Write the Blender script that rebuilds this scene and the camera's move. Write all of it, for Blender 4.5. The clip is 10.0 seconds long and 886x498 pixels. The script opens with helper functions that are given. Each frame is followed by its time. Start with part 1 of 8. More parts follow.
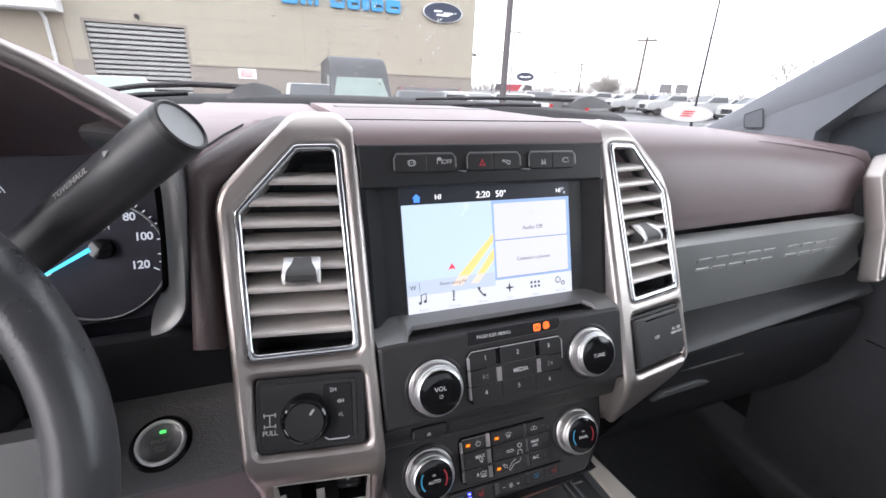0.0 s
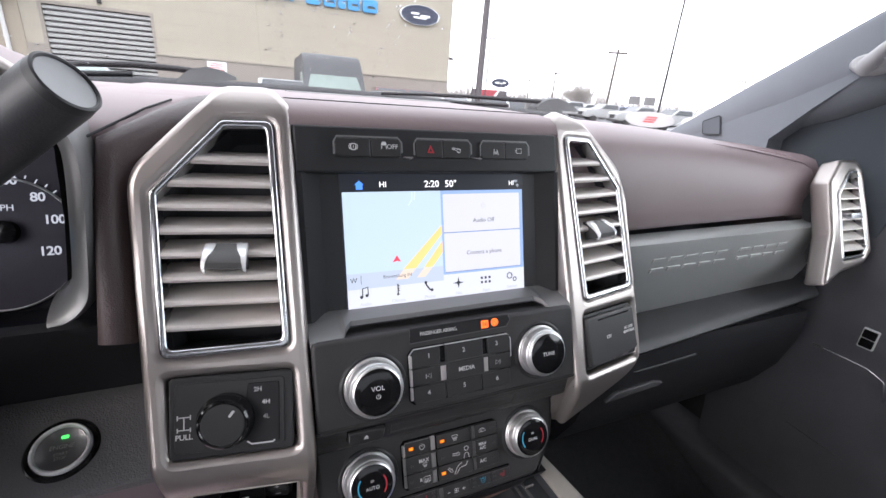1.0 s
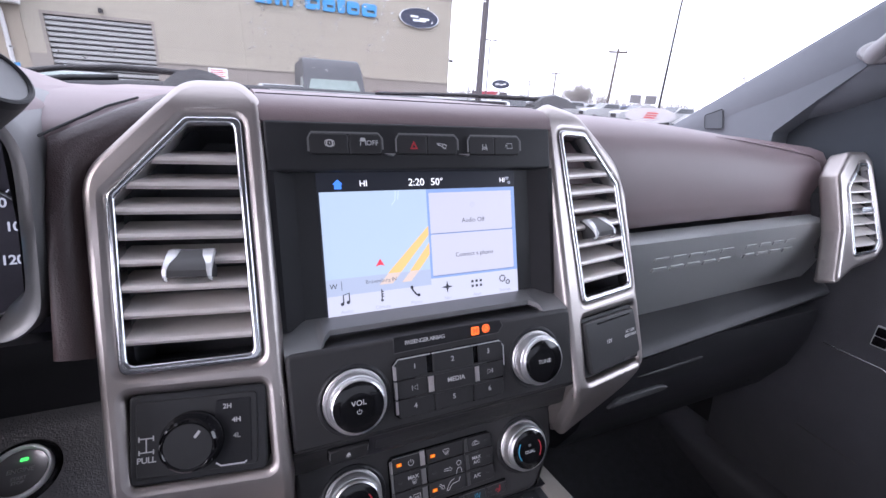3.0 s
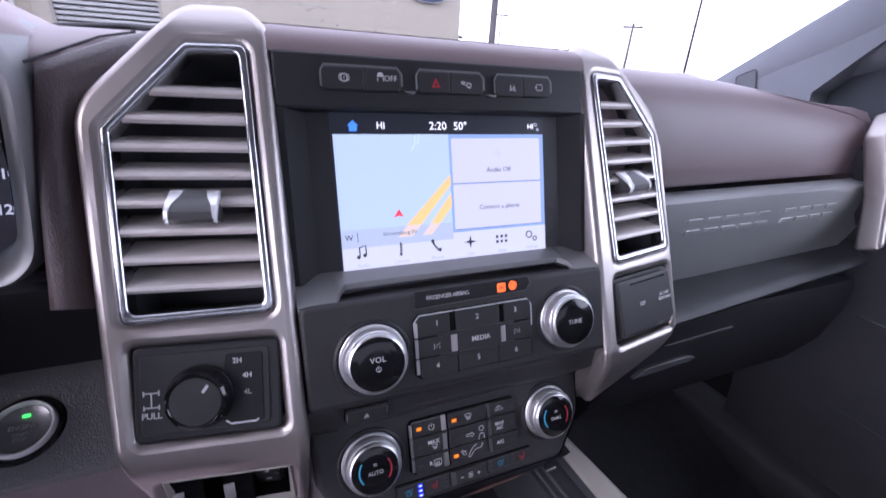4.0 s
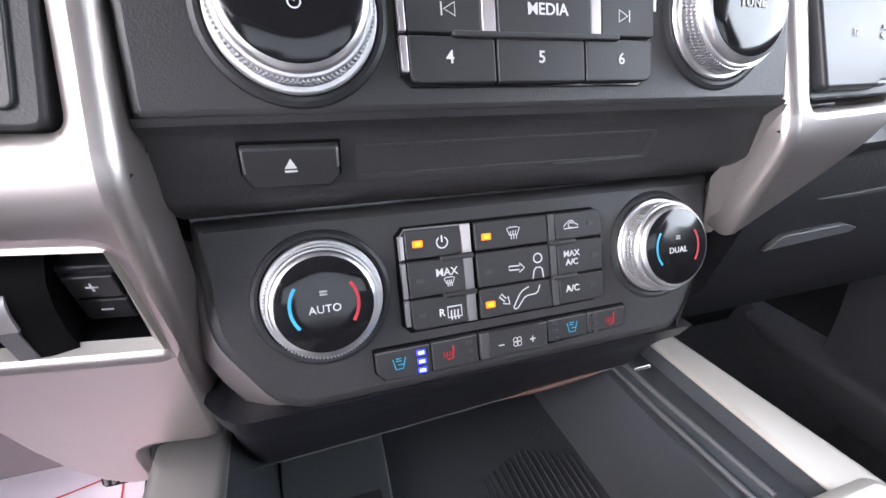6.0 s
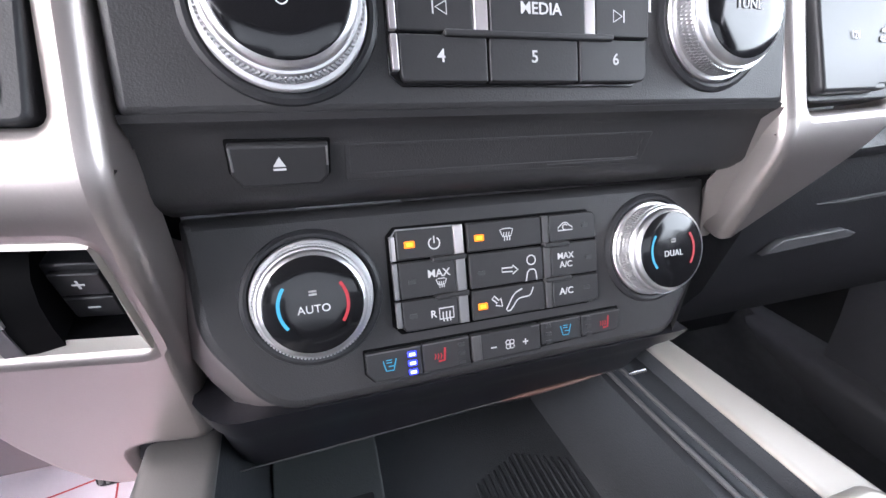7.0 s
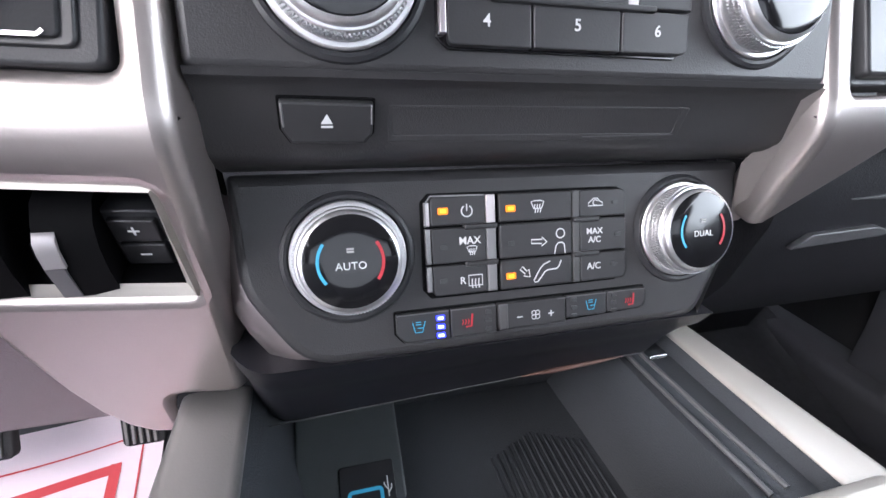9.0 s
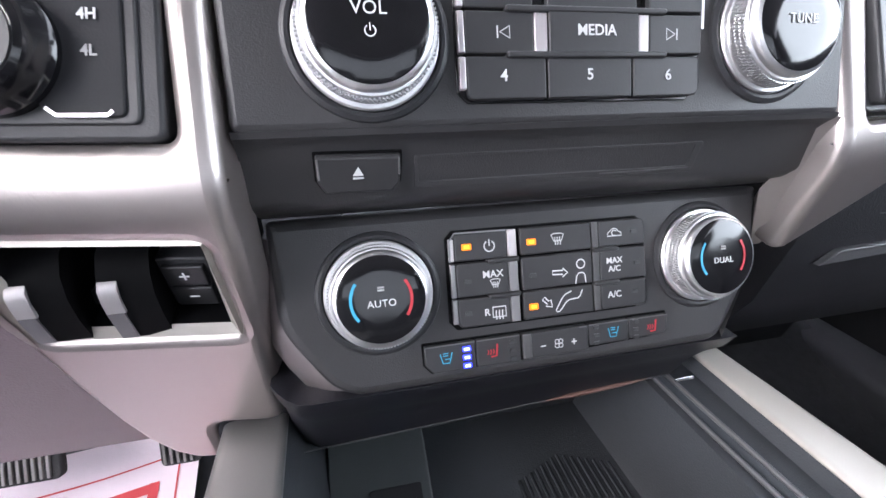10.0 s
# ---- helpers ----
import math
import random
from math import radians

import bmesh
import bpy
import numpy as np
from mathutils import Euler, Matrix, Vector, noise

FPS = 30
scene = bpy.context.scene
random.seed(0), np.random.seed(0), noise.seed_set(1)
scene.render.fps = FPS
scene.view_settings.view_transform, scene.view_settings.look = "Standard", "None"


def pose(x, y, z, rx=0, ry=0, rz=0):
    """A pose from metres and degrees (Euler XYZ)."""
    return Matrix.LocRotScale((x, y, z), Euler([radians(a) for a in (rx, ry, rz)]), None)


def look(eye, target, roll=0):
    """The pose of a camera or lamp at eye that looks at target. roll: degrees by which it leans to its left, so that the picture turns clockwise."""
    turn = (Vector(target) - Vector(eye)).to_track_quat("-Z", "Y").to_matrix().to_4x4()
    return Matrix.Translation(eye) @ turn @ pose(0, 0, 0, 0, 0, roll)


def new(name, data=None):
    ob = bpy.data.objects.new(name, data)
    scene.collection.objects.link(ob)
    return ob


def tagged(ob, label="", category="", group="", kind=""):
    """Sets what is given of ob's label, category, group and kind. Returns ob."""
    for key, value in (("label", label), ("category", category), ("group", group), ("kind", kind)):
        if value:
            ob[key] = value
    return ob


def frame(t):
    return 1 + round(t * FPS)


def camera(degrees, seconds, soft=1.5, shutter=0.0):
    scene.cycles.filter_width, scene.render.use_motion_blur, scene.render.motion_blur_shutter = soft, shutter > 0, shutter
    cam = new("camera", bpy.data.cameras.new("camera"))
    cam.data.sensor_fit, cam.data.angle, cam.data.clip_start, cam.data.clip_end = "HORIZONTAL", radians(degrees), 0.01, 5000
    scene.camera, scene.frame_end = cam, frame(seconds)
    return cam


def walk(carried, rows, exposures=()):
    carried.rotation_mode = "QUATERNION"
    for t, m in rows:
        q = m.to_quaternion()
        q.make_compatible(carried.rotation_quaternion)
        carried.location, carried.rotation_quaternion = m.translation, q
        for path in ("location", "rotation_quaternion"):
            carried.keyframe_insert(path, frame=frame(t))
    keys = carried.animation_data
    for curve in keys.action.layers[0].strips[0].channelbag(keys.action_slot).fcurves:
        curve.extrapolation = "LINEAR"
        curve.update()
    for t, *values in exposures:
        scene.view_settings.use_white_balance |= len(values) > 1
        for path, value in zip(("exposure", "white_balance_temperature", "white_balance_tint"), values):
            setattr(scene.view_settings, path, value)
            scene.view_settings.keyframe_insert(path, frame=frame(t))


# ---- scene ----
cam = camera(92.1, 10.0, soft=1.5, shutter=0.2)
PATH = [
    (0, (-0.182, -0.323, 1.642), (0.492, 1.422, 0.935), 2.2),
    (0.2, (-0.177, -0.327, 1.643), (0.557, 1.401, 0.953), 3.2),
    (0.5, (-0.158, -0.328, 1.631), (0.623, 1.368, 0.915), 4.1),
    (1, (-0.153, -0.317, 1.627), (0.64, 1.385, 0.939), 4.7),
    (1.5, (-0.152, -0.314, 1.624), (0.629, 1.4, 0.952), 4.4),
    (2, (-0.143, -0.311, 1.628), (0.643, 1.404, 0.963), 4.0),
    (3.5, (-0.13, -0.294, 1.612), (0.636, 1.416, 0.913), 3.3),
    (4, (-0.133, -0.283, 1.588), (0.602, 1.413, 0.823), 3.4),
    (4.2, (-0.135, -0.279, 1.561), (0.58, 1.39, 0.722), 3.7),
    (4.5, (-0.117, -0.265, 1.518), (0.55, 1.375, 0.588), 3.3),
    (4.7, (-0.104, -0.256, 1.497), (0.554, 1.395, 0.579), 3.2),
    (5, (-0.101, -0.243, 1.462), (0.541, 1.425, 0.563), 3.0),
    (5.2, (-0.099, -0.232, 1.434), (0.524, 1.439, 0.528), 2.4),
    (5.4, (-0.095, -0.224, 1.424), (0.483, 1.473, 0.537), 1.5),
    (5.5, (-0.091, -0.218, 1.428), (0.495, 1.473, 0.535), 1.7),
    (5.7, (-0.089, -0.212, 1.415), (0.478, 1.5, 0.55), 1.2),
    (5.8, (-0.09, -0.206, 1.406), (0.472, 1.499, 0.525), 0.9),
    (6, (-0.08, -0.192, 1.4), (0.497, 1.498, 0.498), 1.4),
    (7.5, (-0.076, -0.192, 1.398), (0.49, 1.508, 0.509), 2.4),
    (8, (-0.077, -0.192, 1.393), (0.478, 1.504, 0.489), 3.3),
    (8.5, (-0.082, -0.198, 1.387), (0.443, 1.495, 0.462), 3.6),
    (9, (-0.085, -0.199, 1.391), (0.416, 1.502, 0.467), 3.3),
    (9.5, (-0.083, -0.2, 1.398), (0.387, 1.519, 0.49), 2.3),
    (10, (-0.088, -0.202, 1.404), (0.325, 1.547, 0.527), 0.5),
]
walk(cam, [(t, look(eye, target, roll)) for t, eye, target, roll in PATH],
     exposures=[(0.0, 1.08, 6450, 15), (2.0, 1.00, 6400, 16), (3.5, 0.78, 5750, 28), (4.2, 0.88, 5700, 30), (4.5, 1.14, 6100, 29), (5.0, 1.50, 6200, 21), (5.5, 2.10, 6200, 18), (6.0, 2.15, 6150, 17), (10.0, 2.18, 6100, 16)])

# ---- sky and sun: a bright overcast day ----
world = bpy.data.worlds.new("overcast_sky")
scene.world = world
world.use_nodes = True
wn, wl = world.node_tree.nodes, world.node_tree.links
wn.clear()
w_out = wn.new("ShaderNodeOutputWorld")
w_bg = wn.new("ShaderNodeBackground")
w_sky = wn.new("ShaderNodeTexSky")
w_sky.sky_type = "NISHITA"
w_sky.sun_disc = False
w_sky.sun_elevation, w_sky.sun_rotation = radians(38), radians(-110)
w_sky.dust_density, w_sky.air_density = 5.0, 1.0
w_mix = wn.new("ShaderNodeMix")
w_mix.data_type = "RGBA"
w_mix.inputs["Factor"].default_value = 0.88
w_mix.inputs["B"].default_value = (9.6, 9.8, 10.2, 1)
w_bg.inputs["Strength"].default_value = 0.34
wl.new(w_sky.outputs["Color"], w_mix.inputs["A"])
wl.new(w_mix.outputs["Result"], w_bg.inputs["Color"])
wl.new(w_bg.outputs["Background"], w_out.inputs["Surface"])

sun = new("sun", bpy.data.lights.new("sun", "SUN"))
sun.data.energy, sun.data.angle, sun.data.color = 0.9, radians(25), (1.0, 0.96, 0.9)
sun.matrix_world = look((-40, -16, 34), (0, 0, 0))


# ---- materials ----
def material(name, color, rough=0.5, metal=0.0, grain=0.0, grain_scale=300.0, mottle=0.0, mottle_scale=6.0,
             emit=None, strength=1.0, spec=0.5, coat=0.0, rough_var=0.0):
    """A principled surface with fine grain as relief and slow variation in tone and gloss."""
    m = bpy.data.materials.new(name)
    m.use_nodes = True
    n, l = m.node_tree.nodes, m.node_tree.links
    p = n["Principled BSDF"]
    p.inputs["Base Color"].default_value = (*color, 1)
    p.inputs["Roughness"].default_value = rough
    p.inputs["Metallic"].default_value = metal
    p.inputs["Specular IOR Level"].default_value = spec
    p.inputs["Coat Weight"].default_value = coat
    p.inputs["Coat Roughness"].default_value = 0.06
    co = n.new("ShaderNodeTexCoord")
    if mottle > 0 or rough_var > 0:
        t = n.new("ShaderNodeTexNoise")
        t.inputs["Scale"].default_value = mottle_scale
        t.inputs["Detail"].default_value = 6
        t.inputs["Roughness"].default_value = 0.65
        l.new(co.outputs["Object"], t.inputs["Vector"])
    if mottle > 0:
        ramp = n.new("ShaderNodeMix")
        ramp.data_type = "RGBA"
        ramp.inputs["A"].default_value = (*[max(0, c * (1 - mottle)) for c in color], 1)
        ramp.inputs["B"].default_value = (*[min(1, c * (1 + mottle)) for c in color], 1)
        l.new(t.outputs["Fac"], ramp.inputs["Factor"])
        l.new(ramp.outputs["Result"], p.inputs["Base Color"])
    if rough_var > 0:
        mr = n.new("ShaderNodeMapRange")
        mr.inputs["From Min"].default_value, mr.inputs["From Max"].default_value = 0.3, 0.7
        mr.inputs["To Min"].default_value = max(0.02, rough - rough_var)
        mr.inputs["To Max"].default_value = min(1, rough + rough_var)
        l.new(t.outputs["Fac"], mr.inputs["Value"])
        l.new(mr.outputs["Result"], p.inputs["Roughness"])
    if grain > 0:
        g = n.new("ShaderNodeTexNoise")
        g.inputs["Scale"].default_value = grain_scale
        g.inputs["Detail"].default_value = 3
        b = n.new("ShaderNodeBump")
        b.inputs["Strength"].default_value = grain
        b.inputs["Distance"].default_value = 0.0015
        l.new(co.outputs["Object"], g.inputs["Vector"])
        l.new(g.outputs["Fac"], b.inputs["Height"])
        l.new(b.outputs["Normal"], p.inputs["Normal"])
    if emit:
        p.inputs["Emission Color"].default_value = (*emit, 1)
        p.inputs["Emission Strength"].default_value = strength
    return m


def leather(name, color, rough, cell=420.0, depth=0.5, pinch=0.0):
    """Grained soft trim: creased cells over slow tone changes."""
    m = material(name, color, rough, mottle=0.16, mottle_scale=9, rough_var=0.06)
    n, l = m.node_tree.nodes, m.node_tree.links
    co = n.new("ShaderNodeTexCoord")
    v = n.new("ShaderNodeTexVoronoi")
    v.feature = "DISTANCE_TO_EDGE"
    v.inputs["Scale"].default_value = cell
    w = n.new("ShaderNodeTexNoise")
    w.inputs["Scale"].default_value = cell * 0.45
    add = n.new("ShaderNodeMath")
    add.operation = "ADD"
    b = n.new("ShaderNodeBump")
    b.inputs["Strength"].default_value = depth
    b.inputs["Distance"].default_value = 0.0012
    l.new(co.outputs["Object"], v.inputs["Vector"])
    l.new(co.outputs["Object"], w.inputs["Vector"])
    l.new(v.outputs["Distance"], add.inputs[0])
    l.new(w.outputs["Fac"], add.inputs[1])
    l.new(add.outputs["Value"], b.inputs["Height"])
    l.new(b.outputs["Normal"], n["Principled BSDF"].inputs["Normal"])
    return m


def clear_glass(name, tint=(1, 1, 1), gloss=0.035):
    m = bpy.data.materials.new(name)
    m.use_nodes = True
    n, l = m.node_tree.nodes, m.node_tree.links
    n.clear()
    o, mix = n.new("ShaderNodeOutputMaterial"), n.new("ShaderNodeMixShader")
    tr, gl = n.new("ShaderNodeBsdfTransparent"), n.new("ShaderNodeBsdfGlossy")
    tr.inputs["Color"].default_value = (*tint, 1)
    gl.inputs["Roughness"].default_value = 0.02
    mix.inputs["Fac"].default_value = gloss
    l.new(tr.outputs["BSDF"], mix.inputs[1])
    l.new(gl.outputs["BSDF"], mix.inputs[2])
    l.new(mix.outputs["Shader"], o.inputs["Surface"])
    return m


def glow(name, color, strength):
    return material(name, [c * 0.2 for c in color], 0.4, emit=color, strength=strength)


M_SILVER = material("satin_silver_paint", (0.425, 0.388, 0.370), 0.37, 0.92, grain=0.05, grain_scale=900, mottle=0.05, mottle_scale=14, rough_var=0.04)
M_SLAT = material("vent_slat_plastic", (0.66, 0.615, 0.585), 0.42, 0.30, grain=0.06, grain_scale=700, mottle=0.12, mottle_scale=30)
M_CHROME = material("polished_chrome", (0.54, 0.55, 0.57), 0.20, 1.0, rough_var=0.05, mottle_scale=40)
M_KNURL = material("brushed_aluminium", (0.72, 0.715, 0.72), 0.40, 1.0, grain=0.02, grain_scale=1500, rough_var=0.02, mottle_scale=30)
M_BLACK = material("satin_black_plastic", (0.024, 0.0245, 0.027), 0.42, grain=0.10, grain_scale=1400, mottle=0.25, mottle_scale=25, rough_var=0.06, spec=0.35)
M_PANEL = material("charcoal_panel_plastic", (0.031, 0.0305, 0.032), 0.43, grain=0.14, grain_scale=1600, mottle=0.2, mottle_scale=18, rough_var=0.05, spec=0.42)
M_BUTTON = material("charcoal_button_plastic", (0.027, 0.027, 0.0285), 0.40, grain=0.06, grain_scale=1500, mottle=0.15, mottle_scale=50, spec=0.40)
M_LEDGE = material("graphite_ledge_plastic", (0.088, 0.088, 0.091), 0.42, 0.2, grain=0.1, grain_scale=1200, mottle=0.1, mottle_scale=20)
M_GLOSS = material("gloss_black_plastic", (0.006, 0.006, 0.007), 0.12, coat=0.1, rough_var=0.03, mottle_scale=30)
M_DULL = material("dull_black_plastic", (0.022, 0.022, 0.0245), 0.55, grain=0.08, grain_scale=1200, mottle=0.2, mottle_scale=30, spec=0.15)
M_TABGREY = material("dark_grey_tab", (0.055, 0.055, 0.056), 0.38, mottle=0.1, mottle_scale=40)
M_CHEEK2 = material("pale_satin_button_end", (0.50, 0.47, 0.47), 0.30, 0.55)
M_CHEEK = material("bright_satin_tab_trim", (0.72, 0.73, 0.74), 0.22, 0.35)
M_RINGDARK = material("dark_satin_ring", (0.14, 0.14, 0.142), 0.40, 0.4, grain=0.05, grain_scale=1200, mottle=0.07, mottle_scale=12)
M_WEDGE = material("graphite_wedge_paint", (0.21, 0.21, 0.213), 0.36, 0.45, grain=0.06, grain_scale=1200, mottle=0.08, mottle_scale=20)
M_FLANK = material("satin_graphite_flank", (0.25, 0.22, 0.222), 0.33, 0.7, mottle=0.1, mottle_scale=30)
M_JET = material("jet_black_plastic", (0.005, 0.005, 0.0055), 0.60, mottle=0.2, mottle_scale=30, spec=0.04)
M_LAMPOFF = material("unlit_lamp_lens", (0.032, 0.032, 0.034), 0.35)
M_LEVER = material("lit_lever_strip", (0.42, 0.40, 0.40), 0.34, 0.5, mottle=0.1, mottle_scale=40)
M_WARMEDGE = material("brown_reflection_tone", (0.10, 0.055, 0.045), 0.45, mottle=0.3, mottle_scale=60)
M_DARK = material("matte_black_plastic", (0.023, 0.023, 0.026), 0.65, grain=0.25, grain_scale=900, mottle=0.3, mottle_scale=12, spec=0.3)
M_FABRIC = material("dark_trim_plastic", (0.072, 0.073, 0.082), 0.50, grain=0.5, grain_scale=700, mottle=0.25, mottle_scale=10, spec=0.3)
M_PAD = leather("mauve_brown_dash_skin", (0.235, 0.180, 0.187), 0.47, 620, 0.10)
M_LEATHER = leather("brown_stitched_leather", (0.050, 0.033, 0.034), 0.42, 700, 0.35)
M_RIM = leather("black_wheel_leather", (0.045, 0.046, 0.050), 0.30, 420, 0.08)
M_GRAIN = leather("black_grained_plastic", (0.036, 0.036, 0.039), 0.48, 650, 0.35)
M_TRIM = material("grey_metallic_trim", (0.36, 0.37, 0.365), 0.40, 0.40, grain=0.05, grain_scale=1200, mottle=0.07, mottle_scale=8)
# Grey plastic tinted pink for the light bounced onto it.
M_KNEE = material("pink_lit_lower_panel", (0.19, 0.152, 0.165), 0.55, grain=0.35, grain_scale=800, mottle=0.12, mottle_scale=9)
M_GLOVE = material("black_glovebox_plastic", (0.017, 0.017, 0.0195), 0.50, grain=0.4, grain_scale=700, mottle=0.2, mottle_scale=10, spec=0.35)
# Duct lifted to blue-grey; the bright veil over it is in the colour.
M_DUCT = material("veiled_duct_plastic", (0.050, 0.053, 0.060), 0.55, mottle=0.15, mottle_scale=20)
M_LIP = material("black_lip_plastic", (0.011, 0.011, 0.014), 0.42, grain=0.08, grain_scale=1200, mottle=0.25, mottle_scale=25, spec=0.28)
M_USB = material("grey_green_socket_plastic", (0.052, 0.060, 0.062), 0.5, grain=0.1, grain_scale=900, mottle=0.15, mottle_scale=25)
M_PILLAR = material("grey_pillar_cloth", (0.175, 0.19, 0.215), 0.85, grain=0.5, grain_scale=1100, mottle=0.12, mottle_scale=7)
M_TRAY = material("black_tray_rubber", (0.034, 0.038, 0.043), 0.55, grain=0.3, grain_scale=900, mottle=0.3, mottle_scale=14)
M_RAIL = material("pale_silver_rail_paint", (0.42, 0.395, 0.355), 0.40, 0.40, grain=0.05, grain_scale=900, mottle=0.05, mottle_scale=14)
# Rail silver darkened for the dim cabin the driver-side rail reflects.
M_RAILSHADE = material("shaded_silver_paint", (0.24, 0.23, 0.225), 0.40, 0.6, grain=0.06, grain_scale=900, mottle=0.06, mottle_scale=14)
M_STARTCAP = material("brushed_dark_cap", (0.20, 0.20, 0.205), 0.24, 0.5, grain=0.03, grain_scale=1200, rough_var=0.05, mottle_scale=50)
# Black grain lightened to charcoal for the light falling on this panel.
M_STARTPANEL = leather("lit_grained_panel", (0.105, 0.105, 0.110), 0.36, 520, 0.45)
# Matte near-white puts the chrome's sky reflection into colour.
M_STARTRING = material("sky_white_start_ring", (0.92, 0.92, 0.93), 0.35, 0.0)
# Grey metallic ribs, lightened further for the light on them.
M_PEDALRIB = material("lit_grey_pedal_rib", (0.30, 0.29, 0.28), 0.5, 0.2, mottle=0.2, mottle_scale=60)
M_RUBBER = material("pedal_rubber", (0.03, 0.03, 0.03), 0.7, grain=0.4, grain_scale=500, mottle=0.2)
# White paper; the pink cast of the light is mixed into its colour.
M_PAPER = material("pink_lit_floor_paper", (0.84, 0.70, 0.75), 0.7, grain=0.3, grain_scale=90, mottle=0.05, mottle_scale=5)
M_REDINK = material("red_print", (0.62, 0.06, 0.07), 0.65, mottle=0.15, mottle_scale=40)
M_CARPET = material("charcoal_carpet", (0.066, 0.067, 0.072), 0.95, grain=1.0, grain_scale=900, mottle=0.35, mottle_scale=60)
M_WHITEINK = material("white_print", (0.46, 0.46, 0.46), 0.5, emit=(0.9, 0.95, 1.0), strength=0.05)
M_DIMINK = material("grey_print", (0.30, 0.30, 0.30), 0.5)
M_LED_AMBER = glow("amber_led", (1.0, 0.20, 0.0), 0.55)
M_LED_BLUE = glow("blue_led", (0.018, 0.026, 1.0), 1.7)
M_CORE_BLUE = glow("blue_led_core", (0.32, 0.38, 1.0), 1.6)
M_CORE_AMBER = glow("amber_led_core", (1.0, 0.36, 0.02), 0.7)
M_LED_RED = glow("red_airbag_lamp", (1.0, 0.14, 0.02), 1.3)
M_LED_GREEN = glow("green_led", (0.06, 0.8, 0.12), 1.0)
M_BLUEMARK = material("blue_print", (0.04, 0.26, 0.40), 0.4, emit=(0.05, 0.55, 0.9), strength=0.06)
M_REDMARK = material("red_mark", (0.36, 0.025, 0.035), 0.4, emit=(0.9, 0.06, 0.08), strength=0.02)


# ---- mesh helpers ----
def part(name, data, mat, parent=None, label=""):
    """Links a bmesh or mesh as one object, under a thing or a part if given."""
    if isinstance(data, bmesh.types.BMesh):
        me = bpy.data.meshes.new(name)
        bmesh.ops.recalc_face_normals(data, faces=data.faces)
        data.to_mesh(me)
        data.free()
    else:
        me = data
    if mat is not None:
        me.materials.clear()
        me.materials.append(mat)
    ob = new(name, me)
    if parent is not None:
        ob.parent = parent
        if parent.type == "EMPTY":
            ob.matrix_parent_inverse = Matrix.Translation(-parent.location)
    if label:
        ob["label"] = label
    return ob


def thing(name, label, category, at=(0, 0, 0), group="", kind=""):
    e = new(name)
    e.empty_display_size = 0.02
    e.location = at
    return tagged(e, label, category, group, kind)


def smooth(ob, angle=40):
    me = ob.data
    for f in me.polygons:
        f.use_smooth = True
    bm = bmesh.new()
    bm.from_mesh(me)
    lim = radians(angle)
    for e in bm.edges:
        if len(e.link_faces) == 2 and e.calc_face_angle(0) > lim:
            e.smooth = False
    bm.to_mesh(me)
    bm.free()
    return ob


def tilted(x, y, z, slope=0.0, turn=0.0):
    """A frame on a panel: u to the right, v up the panel, w out of it. slope: dy/dz; turn: dy/dx."""
    u = Vector((1, turn, 0)).normalized()
    v = Vector((0, slope, 1))
    w = u.cross(v).normalized()
    v = w.cross(u).normalized()
    m = Matrix((u, v, w)).transposed().to_4x4()
    m.translation = (x, y, z)
    return m


def rounded(points, r, n=4):
    """A polygon with its corners rounded; r is one radius or one for each corner."""
    out, k = [], len(points)
    for i in range(k):
        p, a, b = Vector(points[i]), Vector(points[i - 1]), Vector(points[(i + 1) % k])
        ri = r[i] if isinstance(r, (list, tuple)) else r
        da, db = (a - p), (b - p)
        ang = da.angle(db)
        cut = min(ri / max(math.tan(ang / 2), 1e-4), da.length * 0.48, db.length * 0.48)
        if ri <= 0 or cut < 1e-6:
            out.append(tuple(p))
            continue
        p0, p1 = p + da.normalized() * cut, p + db.normalized() * cut
        for j in range(n + 1):
            s = j / n
            out.append(tuple((1 - s) ** 2 * p0 + 2 * s * (1 - s) * p + s * s * p1))
    return out


def rect(x0, y0, x1, y1):
    return [(x0, y0), (x1, y0), (x1, y1), (x0, y1)]


def circle(x, y, r, n=32):
    return [(x + r * math.cos(2 * math.pi * i / n), y + r * math.sin(2 * math.pi * i / n)) for i in range(n)]


def plate_mesh(outer, holes=(), thick=0.004, bevel=0.0008, m=None, res=2):
    """A flat plate with holes and rounded edges; its front lies at w = 0, its back at -thick."""
    cu = bpy.data.curves.new("plate", "CURVE")
    cu.dimensions, cu.fill_mode = "2D", "BOTH"
    bevel = min(bevel, thick * 0.49)
    cu.extrude, cu.bevel_depth, cu.bevel_resolution = thick / 2 - bevel, bevel, res
    cu.offset = -bevel
    for loop in (outer, *holes):
        s = cu.splines.new("POLY")
        s.points.add(len(loop) - 1)
        for q, (x, y) in zip(s.points, loop):
            q.co = (x, y, 0, 1)
        s.use_cyclic_u = True
    ob = new("plate", cu)
    me = bpy.data.meshes.new_from_object(ob.evaluated_get(bpy.context.evaluated_depsgraph_get()))
    bpy.data.objects.remove(ob)
    bpy.data.curves.remove(cu)
    me.transform(Matrix.Translation((0, 0, -thick / 2)))
    if m is not None:
        me.transform(m)
    return me


def plate(name, outer, mat, parent, m, thick=0.004, bevel=0.0008, holes=(), label="", lift=0.0, angle=40):
    me = plate_mesh(outer, holes, thick, bevel, m @ Matrix.Translation((0, 0, lift)))
    return smooth(part(name, me, mat, parent, label), angle)


